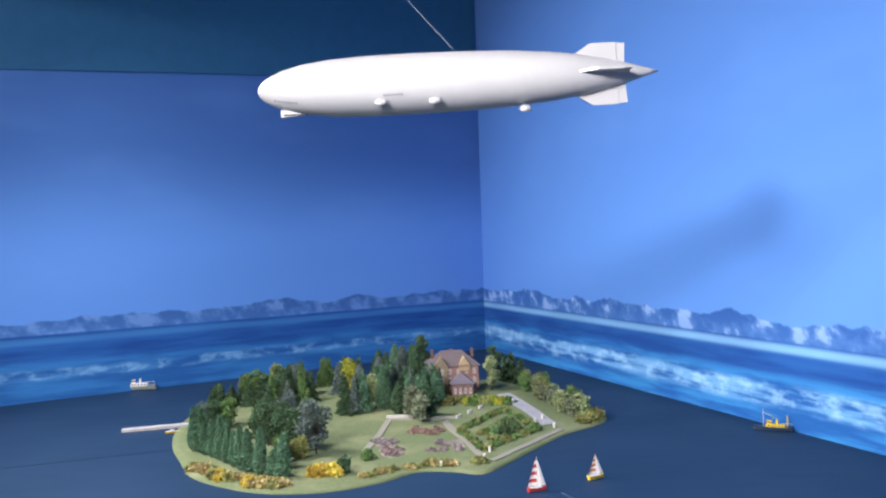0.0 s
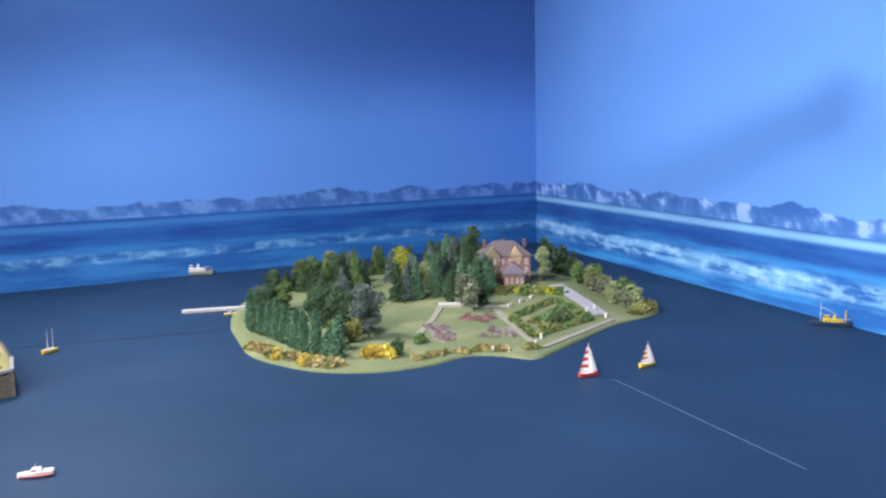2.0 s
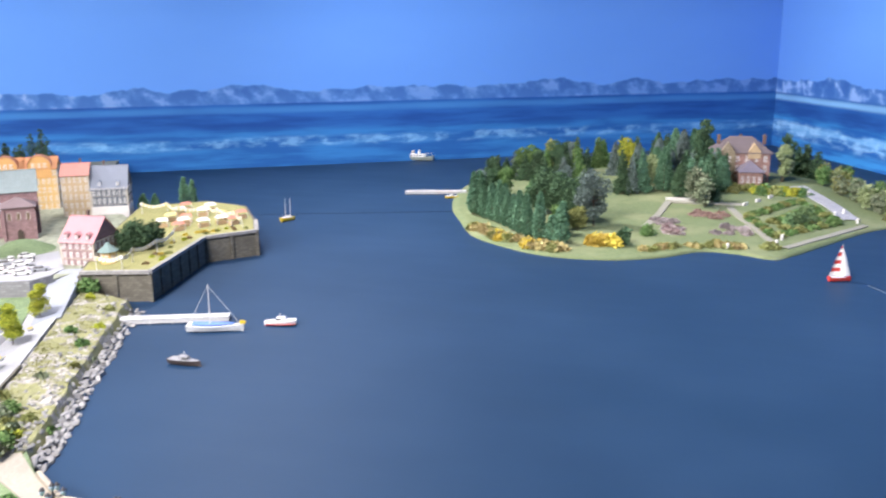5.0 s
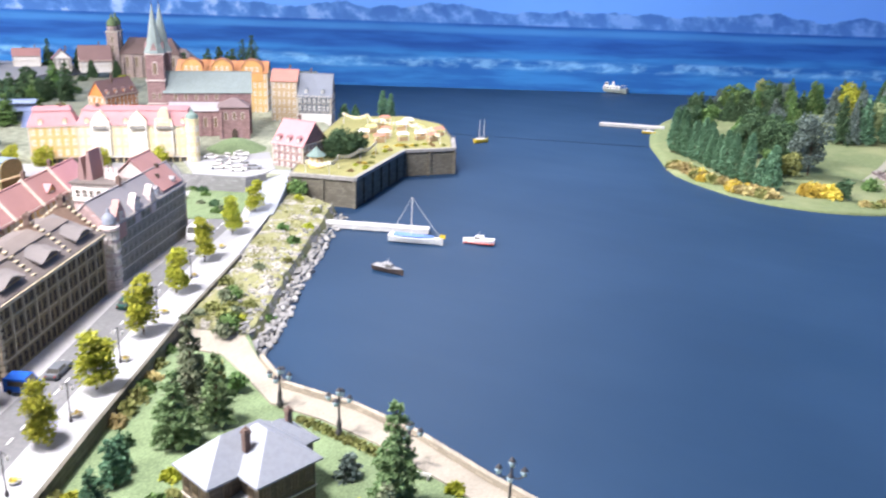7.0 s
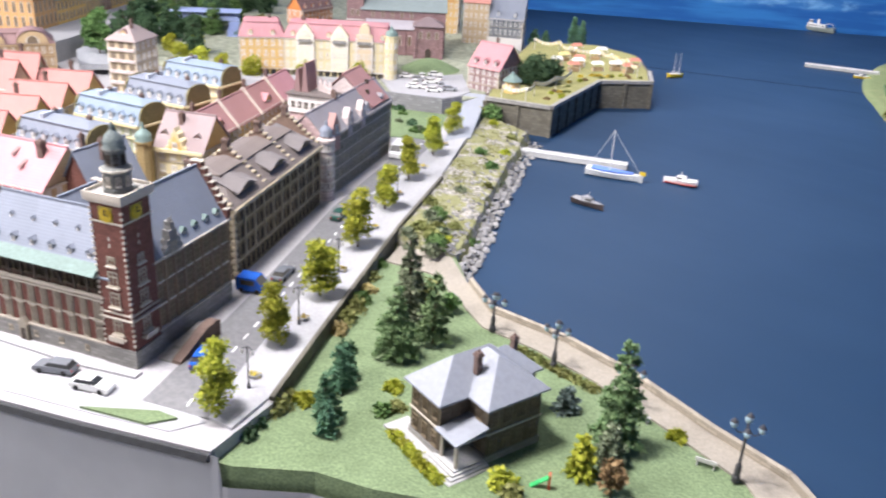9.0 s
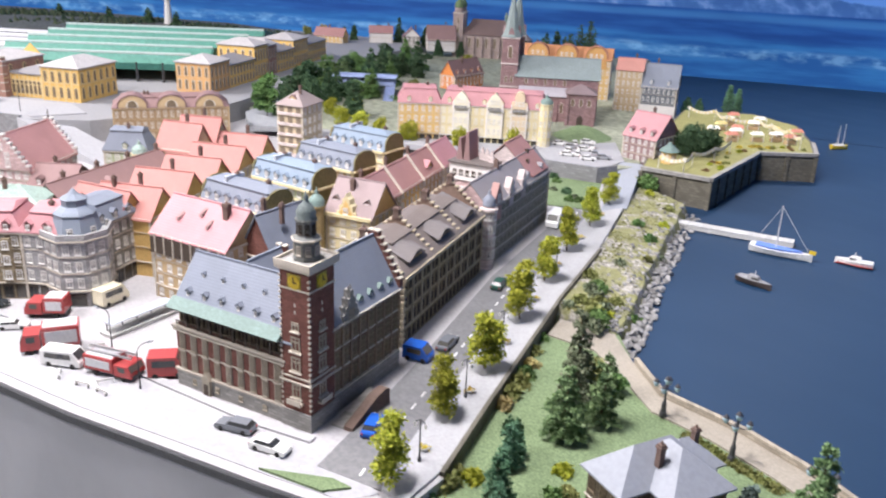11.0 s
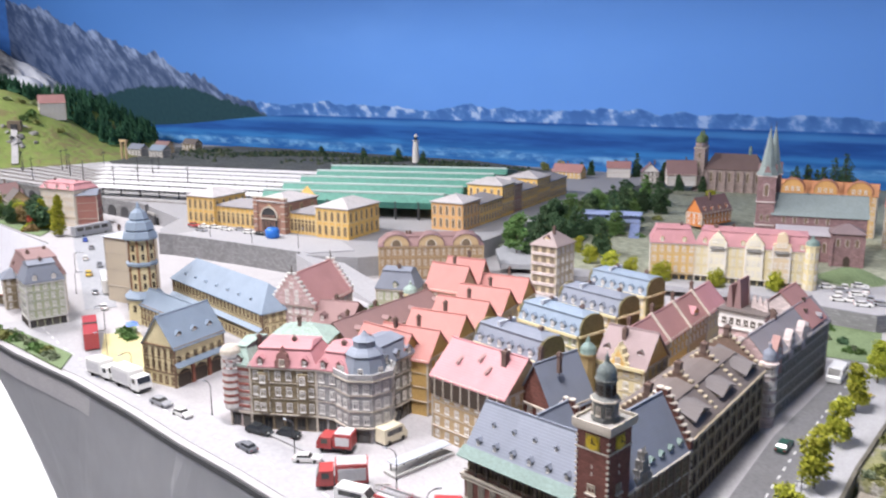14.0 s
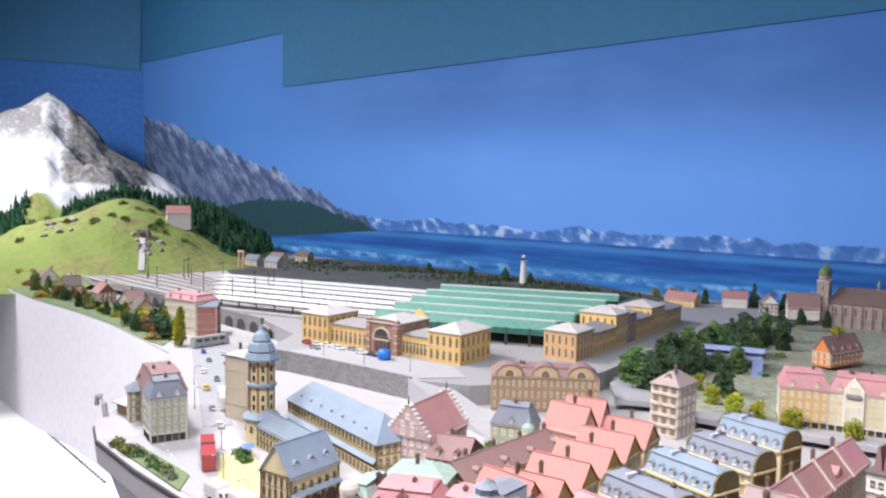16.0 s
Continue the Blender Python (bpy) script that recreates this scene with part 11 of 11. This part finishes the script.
setting("mountain", s, alpine_mat(), "green foothill rising to a snowy grey mountain", smooth=True)
wood = Shape()
rnd = random.Random(8)
count = 0
while count < 900:
    k = rnd.random()
    if k < 0.38:
        x, y = rnd.uniform(-6.52, -6.26), rnd.uniform(-0.68, 0.04)
    elif k < 0.86:
        x, y = rnd.uniform(-6.62, -5.80), rnd.uniform(0.06, 0.66)
        if y < 0.06 + (x + 6.2) * 0.55:
            continue
    else:
        x, y = rnd.uniform(-6.7, -6.2), rnd.uniform(-1.35, -0.92)
    if dist((x, y), (-5.95, 0.03)) < 0.13:
        continue
    z = mountain_z(x, y)
    if z < PLAZA + 0.02:
        continue
    h = rnd.uniform(0.065, 0.115)
    for lev in range(4):
        r = h * 0.26 * (1 - lev * 0.22)
        z0 = z + h * (0.10 + 0.22 * lev)
        n = 9
        vv = [(x, y, z0 + h * 0.34)]
        for i in range(n):
            a = 6.283 * i / n + lev
            rr = r * (1.0 if i % 2 else 0.6) * rnd.uniform(0.85, 1.15)
            vv.append((x + math.cos(a) * rr, y + math.sin(a) * rr, z0 - 0.004))
        wood.mesh_part(vv, [(0, 1 + i, 1 + (i + 1) % n) for i in range(n)])
    wood.tube([(x, y, z - 0.01), (x, y, z + h * 0.2)], 0.003, 4)
    count += 1
tagged(part("fir_forest", wood, island_mat("forest_foliage", (0.010, 0.04, 0.024), (0.035, 0.10, 0.055))), "dark fir forest on the slopes of the hill", "forest", kind="stuff")
cx, cy = -5.92, 0.03
town_house("mountain chalet with white walls and red roof on the hill", (cx, cy - 0.07), (cx - 0.01, cy + 0.07), 0.10, mountain_z(cx, cy) + 0.095, 0.045, WHITE_R, BRICK_TILE, "gable_x", 3, z=mountain_z(cx, cy) - 0.004, sides="FRL", bay=0.025)
rnd = random.Random(31)
for i, (x, y) in enumerate(((-5.35, -0.70), (-4.95, -0.56), (-4.62, -0.40), (-4.30, -0.27), (-4.10, -0.22), (-5.70, -0.80))):
    a = heading((-5.3, -0.85), (-3.9, -0.25)) + rnd.uniform(-15, 15)
    p = (x, y)
    q2 = (x + 0.10 * math.cos(math.radians(a)), y + 0.10 * math.sin(math.radians(a)))
    town_house("village cottage with a brown gable roof beside the railway", p, q2, 0.08, STREET + 0.05, 0.04, (WHITE_R, SAND, RED_BRICK)[i % 3], (MAUVE_TILE, SLATE_DARK, BRICK_TILE)[i % 3], ("gable_x", "gable_y")[i % 2], 2, sides="FR", bay=0.022)
setting("village_green", Shape().prism([(-3.46, -0.10), (-3.56, -0.148), (-3.943, -0.276), (-4.352, -0.453), (-4.749, -0.657), (-5.336, -0.890), (-6.2, -1.29), (-6.3, -0.95), (-5.4, -0.62), (-4.5, -0.22), (-3.75, 0.00)], STREET - 0.01, STREET + 0.003), lawn_green, "green strip of the village beside the tracks")
for i in range(44):
    t = rnd.random()
    x, y = along([(-3.50, -0.10), (-3.95, -0.23), (-4.40, -0.40), (-4.80, -0.58), (-5.4, -0.80)], t)
    plant(("broad", "bush", "conifer")[i % 3], (F_GREEN, F_OLIVE, F_DARK, F_YELLOW, F_BROWN)[i % 5], x + rnd.uniform(-0.05, 0.05), y + rnd.uniform(-0.02, 0.08), STREET + 0.002, (0.06, 0.025, 0.07)[i % 3], (0.028, 0.026, 0.022)[i % 3], 1100, 0.0062, "small green village tree beside the railway", ("village_tree", "shrub", "fir_tree")[i % 3], "planting in the village", 2)
for x, y, mat, h in ((-3.62, -0.085, F_YELLOW, 0.12), (-3.66, -0.11, F_DARK, 0.10), (-3.58, -0.10, F_DARK, 0.09)):
    plant("poplar" if mat is F_YELLOW else "broad", mat, x, y, STREET, h, 0.030, 900, 0.010, "tall tree at the end of the high street", "village_tree", "planting in the village", 1)

# left corner of the town: garden, square, viaduct
setting("corner_garden", Shape().prism([(-2.36, -0.225), (-2.16, -0.142), (-2.02, -0.085), (-2.10, -0.062), (-2.30, -0.150)], STREET - 0.005, STREET + 0.004), lawn_green, "green corner garden at the table edge")
for i in range(16):
    x, y = lerp2((-2.36, -0.215), (-2.06, -0.085), rnd.random())
    plant("bush", (F_OLIVE, F_GREEN, F_GREY)[i % 3], x + 0.005, y + rnd.uniform(-0.004, 0.018), STREET + 0.003, 0.012, 0.012, 220, 0.006, "olive shrub in the corner garden", "shrub", "shrubs of the corner garden", 3)
setting("sand_square", Shape().prism([(-2.21, 0.004), (-2.06, -0.012), (-2.00, 0.012), (-1.86, 0.045), (-1.90, 0.062), (-1.96, 0.085), (-2.19, 0.074)], STREET - 0.005, STREET + 0.0035), plain("yellow_sand", (0.52, 0.46, 0.25), 0.95, 60, 0.12, 0.4), "pale yellow sanded square")
setting("tower_green", Shape().prism([(-2.235, 0.030), (-2.165, 0.034), (-2.165, 0.066), (-2.235, 0.072)], STREET - 0.005, STREET + 0.0055), lawn_green, "green patch before the octagonal tower")
for i in range(4):
    plant("bush", F_GREEN, -2.20 + 0.018 * i, 0.045 + 0.006 * (i % 2), STREET + 0.003, 0.012, 0.011, 240, 0.006, "dark green shrub before the tower", "shrub", "shrubs of the corner garden", 2)
um = thing("parasol", "blue market parasol on a short pole", "parasol", pose(-2.185, 0.060, STREET + 0.003))
part("pole", Shape().lathe([(0.0008, 0), (0.0008, 0.024)], n=6), WHITE, um)
part("canopy", Shape().prism([(-0.016, -0.012), (0.016, -0.012), (0.016, 0.012), (-0.016, 0.012)], 0.021, 0.027, [(-0.004, -0.003), (0.004, -0.003), (0.004, 0.003), (-0.004, 0.003)]), plain("blue_boat_cover", (0.12, 0.22, 0.58)), um)
strip("high_street", [(-2.43, -0.02), (-2.80, -0.012), (-3.20, -0.008), (-3.48, 0.00)], [(-2.43, 0.05), (-2.80, 0.065), (-3.20, 0.115), (-3.40, 0.20)], STREET - 0.01, STREET + 0.0013, plain("grey_upper_road", (0.3, 0.31, 0.33)), "grey high street leading out of the town")
stand = thing("snack_stand", "small white snack stand with red stripe and flat roof", "snack stand", pose(-2.600, -0.185, STREET, 0, 0, 30))
part("wall", Shape().box(-0.03, 0.03, -0.018, 0.018, 0, 0.026), BROWN_STONE, stand)
part("roof", Shape().box(-0.038, 0.038, -0.026, 0.026, 0.026, 0.030), plain("white_canvas", (0.72, 0.70, 0.64)), stand)
part("fascia", Shape().box(-0.039, 0.039, -0.027, 0.027, 0.0262, 0.0285), plain("red_canvas", (0.5, 0.07, 0.05)), stand)
viaduct = Shape()
va, vb = (-3.60, 0.258), (-4.60, -0.212)
LV = dist(va, vb)
via = tagged(new("viaduct"), "grey stone railway viaduct with dark arches", "viaduct")
via.matrix_basis = pose(*va, STREET, 0, 0, heading(va, vb))
part("wall", Shape().box(0, LV, -0.012, 0.004, 0, PLAZA - STREET + 0.008), masonry("grey_retaining_stone", (0.26, 0.26, 0.265)), via)
for i in range(12):
    x = LV * (i + 0.5) / 12
    arc = [(x - 0.028, 0)] + [(x - 0.028 * math.cos(math.pi * k / 8), 0.020 + 0.022 * math.sin(math.pi * k / 8)) for k in range(9)] + [(x + 0.028, 0)]
    # The wall is closed; each dark sheet paints the shade of an arch.
    part("arch", Shape().extrude_y(arc, 0.002, 0.006), IRON, via, "dark panel painted as the shade in an arch")
hook = Shape().tube([(-2.59, -0.235, STREET - 0.05), (-2.60, -0.245, STREET + 0.03), (-2.62, -0.255, STREET + 0.045), (-2.645, -0.262, STREET + 0.040), (-2.655, -0.265, STREET + 0.015)], 0.007, 8)
tagged(part("cable_hook", hook, plain("grey_concrete", (0.4, 0.4, 0.39))), "pale grey bent tube at the table edge", "tube")
# station masts
mast = Shape().lathe([(0.0025, 0), (0.0012, 0.11)], n=6).box(-0.001, 0.001, -0.02, 0.02, 0.098, 0.100).mesh("mast", IRON)
for i in range(14):
    x, y = lerp2((-3.95, 0.30), (-5.2, -0.25), rnd.random())
    o = new("catenary_mast", mast)
    o.matrix_basis = pose(x + rnd.uniform(-0.1, 0.1), y + rnd.uniform(-0.15, 0.35), PLAZA, 0, 0, 60)
    tagged(o, "slim dark catenary mast beside the tracks", "mast", "catenary masts")

plant("broad", F_GREEN, -1.90, 0.50, STREET, 0.075, 0.026, 800, 0.007, "round green tree in a town courtyard", "courtyard_tree", "trees of the town", 1)


# marks on the water board: joints between its sheets and one scuff
def water_line(a, b, w, mat, label):
    L = dist(a, b)
    setting("water_joint", Shape().box(0, L, -w, w, 0.0005, 0.0012), mat, label).matrix_basis = pose(*a, 0, 0, 0, heading(a, b))


joint = plain("dark_board_joint", (0.010, 0.022, 0.05), 0.5)
water_line((-1.62, 2.545), (-0.92, 2.80), 0.0010, joint, "dark joint between two sheets of the water board")
water_line((0.284, 2.194), (0.566, 1.583), 0.0008, plain("pale_scuff", (0.12, 0.16, 0.22), 0.5), "faint pale scuff on the water board")
sh = thing("bus_shelter", "long low pale grey shelter with flat glass roof", "shelter", pose(-1.358, 0.306, STREET + 0.001, 0, 0, heading((-1.358, 0.306), (-1.388, 0.412))))
part("platform", Shape().box(0, 0.11, -0.013, 0.013, 0, 0.004), concrete, sh)
part("roof", Shape().box(0.004, 0.106, -0.010, 0.010, 0.017, 0.0185), ZINC, sh)
for i in range(5):
    part("post", Shape().box(-0.0007, 0.0007, -0.0007, 0.0007, 0.004, 0.0172), IRON, sh, m=pose(0.008 + 0.0235 * i, 0.007, 0))


def arm_lamp(x, y, z, turn, h=0.055):
    o = thing("street_lamp", "slim grey street lamp with one curved arm", "street lamp", pose(x, y, z, 0, 0, turn), "street lamps")
    part("post", Shape().lathe([(0.0016, 0), (0.0009, 0.006), (0.0006, h * 0.9)], n=6), IRON, o)
    part("arm", Shape().tube([(0, 0, h * 0.9), (0.004, 0, h * 0.98), (0.012, 0, h), (0.020, 0, h * 0.98)], 0.0006, 5), IRON, o)
    part("lantern", Shape().box(0.017, 0.024, -0.0012, 0.0012, h * 0.95, h * 0.98), ZINC, o)


for x, y, turn in ((-1.318, 0.300, 200), (-1.200, 0.290, 110), (-1.47, 0.205, 200), (-1.68, 0.128, 200), (-1.90, 0.030, 290), (-2.06, 0.000, 290), (-2.25, 0.010, 290), (-2.50, 0.065, 270), (-2.70, 0.075, 270), (-2.95, 0.095, 270), (-2.60, -0.03, 90), (-2.85, -0.02, 90)):
    arm_lamp(x, y, STREET + 0.0016, turn)
for x, y, turn in ((-2.90, 0.36, 125), (-2.75, 0.45, 125), (-2.62, 0.55, 125), (-2.50, 1.16, 60), (-2.62, 1.32, 60), (-2.76, 1.52, 60)):
    arm_lamp(x, y, PLAZA + 0.002 if y < 1 else 0.063, turn)
BAR = Shape().box(-0.010, 0.010, -0.0006, 0.0006, 0.004, 0.0065).box(-0.009, -0.008, -0.002, 0.002, 0, 0.004).box(0.008, 0.009, -0.002, 0.002, 0, 0.004).mesh("road_barrier", WHITE)
for x, y, turn in ((-1.245, 0.238, 30), (-1.215, 0.250, 15), (-1.285, 0.225, -20), (-1.33, 0.285, 70), (-1.405, 0.262, 60), (-1.235, 0.262, 80)):
    o = new("road_barrier", BAR)
    o.matrix_basis = pose(x, y, STREET + 0.0016, 0, 0, turn)
    tagged(o, "small white road barrier near the fire engines", "barrier", "road barriers")
rnd = random.Random(77)
for i in range(24):
    x, y = -5.75 - 0.65 * rnd.random(), -0.95 + 1.05 * rnd.random()
    plant("bush", (F_OLIVE, F_GREEN, F_SAGE)[i % 3], x, y, mountain_z(x, y) - 0.002, 0.022, 0.022, 160, 0.012, "small scrubby bush on the green hill", "shrub", "shrubs on the green hill", 3)

# yard between the platforms and the painted lake
scrub = Shape()
rnd = random.Random(15)
for i in range(2600):
    t = rnd.random()
    px, py = along([(-5.75, 0.85), (-5.25, 1.35), (-4.75, 1.66), (-4.25, 1.92), (-3.85, 2.08)], t)
    off = abs(rnd.gauss(0, 0.16))
    if noise.noise(Vector((px * 3, py * 3 + off * 5, 4.0))) < -0.12:
        continue
    bx, by = px + off * 0.62, py - off * 0.78
    r = rnd.uniform(0.008, 0.022)
    a = rnd.uniform(0, 6.283)
    tip = (bx + rnd.uniform(-0.5, 0.5) * r, by + rnd.uniform(-0.5, 0.5) * r, PLAZA + r * rnd.uniform(0.7, 1.5))
    ring_v = [(bx + r * math.cos(a + 1.2566 * k) * rnd.uniform(0.6, 1.1), by + r * math.sin(a + 1.2566 * k) * rnd.uniform(0.6, 1.1), PLAZA) for k in range(5)]
    scrub.mesh_part([tip] + ring_v, [(0, 1 + k, 1 + (k + 1) % 5) for k in range(5)])
tagged(part("shore_scrub", scrub, island_mat("shore_scrub", (0.015, 0.035, 0.025), (0.07, 0.085, 0.05))), "low dark green scrub along the lake shore", "scrub", kind="stuff")
setting("far_yard", Shape().prism([(-6.1, 0.42), (-5.3, 0.27), (-4.92, 0.30), (-4.1, 1.16), (-3.62, 1.86), (-3.66, 2.20), (-4.4, 2.05), (-5.2, 1.58), (-5.9, 1.10)], PLAZA - 0.02, PLAZA + 0.003), plain("dark_yard_ground", (0.085, 0.09, 0.085), 0.9, 14, 0.5, 0.5), "dark ground of the goods yard by the lake")
for i, (x, y) in enumerate(((-5.60, 0.40), (-5.72, 0.56), (-5.80, 0.74), (-5.45, 0.50))):
    town_house("small grey goods shed beside the tracks", (x, y), (x + 0.09, y + 0.06), 0.06, PLAZA + 0.045, 0.025, (GREY_STONE, SAND, BROWN_STONE, GREY_STONE)[i], (SLATE, MAUVE_TILE, SLATE_DARK, SLATE_BLUE)[i], "gable_x", 1, z=PLAZA, sides="F", bay=0.03, chimneys=0, name="goods_shed", category="shed", group="goods sheds")
cr = thing("gantry_crane", "pale yellow timber gantry crane beside the tracks", "crane", pose(-5.40, 0.36, PLAZA, 0, 0, 30))
for sx in (-0.02, 0.02):
    part("leg", Shape().box(sx - 0.004, sx + 0.004, -0.005, 0.005, 0, 0.11), SAND, cr)
part("beam", Shape().box(-0.03, 0.03, -0.006, 0.006, 0.10, 0.112), SAND, cr)
up = thing("underpass", "dark road underpass in the grey retaining wall", "underpass", pose(-3.57, 0.262, STREET, 0, 0, heading((-3.60, 0.27), (-3.28, 0.33))))
# Dark box on the wall face, painting the shade within the underpass.
part("opening", Shape().box(0.01, 0.075, -0.003, 0.004, 0, 0.036), IRON, up, "dark panel painted as the underpass shade")
part("lintel", Shape().box(0.004, 0.081, -0.006, 0.004, 0.036, 0.043), GREY_STONE, up)
tp = thing("tunnel_portal", "small stone railway tunnel portal in the hillside", "tunnel portal", pose(-5.70, -0.18, mountain_z(-5.70, -0.18) - 0.01, 0, 0, 75))
part("frame", Shape().box(-0.035, 0.035, -0.012, 0.03, 0, 0.06), plain("brown_portal_stone", (0.20, 0.16, 0.12), 0.9), tp)
# Plate on the solid portal; its dark colour is the tunnel's shade.
part("opening", Shape().box(-0.018, 0.018, -0.015, -0.011, 0.002, 0.042), IRON, tp, "dark panel painted as the tunnel mouth's shade")
track = Shape()
for k in range(24):
    x0, y0 = lerp2((-5.69, -0.185), (-5.28, -0.19), k / 24)
    x1, y1 = lerp2((-5.69, -0.185), (-5.28, -0.19), (k + 1) / 24)
    za, zb = mountain_z(x0, y0) + 0.004, mountain_z(x1, y1) + 0.004
    slab(track, (x0, y0 - 0.016, za), (x1, y1 - 0.016, zb), (x1, y1 + 0.016, zb), (x0, y0 + 0.016, za), 0.004)
tagged(part("hill_track", track, gravel), "brown railway cutting running down from the tunnel", "railway track", kind="stuff")
rnd = random.Random(12)
for k in range(26):
    x, y = (-5.66 + rnd.gauss(0, 0.06), -0.20 + rnd.gauss(0, 0.06)) if k < 16 else (-5.85 + rnd.gauss(0, 0.05), -0.66 + rnd.gauss(0, 0.05))
    r = rnd.uniform(0.012, 0.03)
    o = new("hill_rock", ROCKS[k % 7])
    o.matrix_basis = pose(x, y, mountain_z(x, y) + r * 0.1, rnd.uniform(-20, 20), rnd.uniform(-20, 20), rnd.uniform(0, 360)) @ Matrix.Diagonal((r, r, r, 1))
    tagged(o, "brownish grey rock on the green hill", "rock", "rocks on the hill")
for x, y in ((-3.95, -0.16), (-3.62, -0.118), (-3.68, -0.10)):
    plant("broad", F_RED, x, y, STREET + 0.002, 0.045, 0.020, 500, 0.007, "small red-blossomed village tree by the houses", "village_tree", "planting in the village", 1)
plant("bush", F_GOLD, -4.80, -0.635, STREET, 0.03, 0.028, 300, 0.010, "round orange shrub beside the cottages", "shrub", "planting in the village", 1)
plant("poplar", F_YELLOW, -3.44, -0.045, STREET, 0.135, 0.026, 1100, 0.009, "tall yellow-green tree at the high street", "village_tree", "planting in the village", 1)
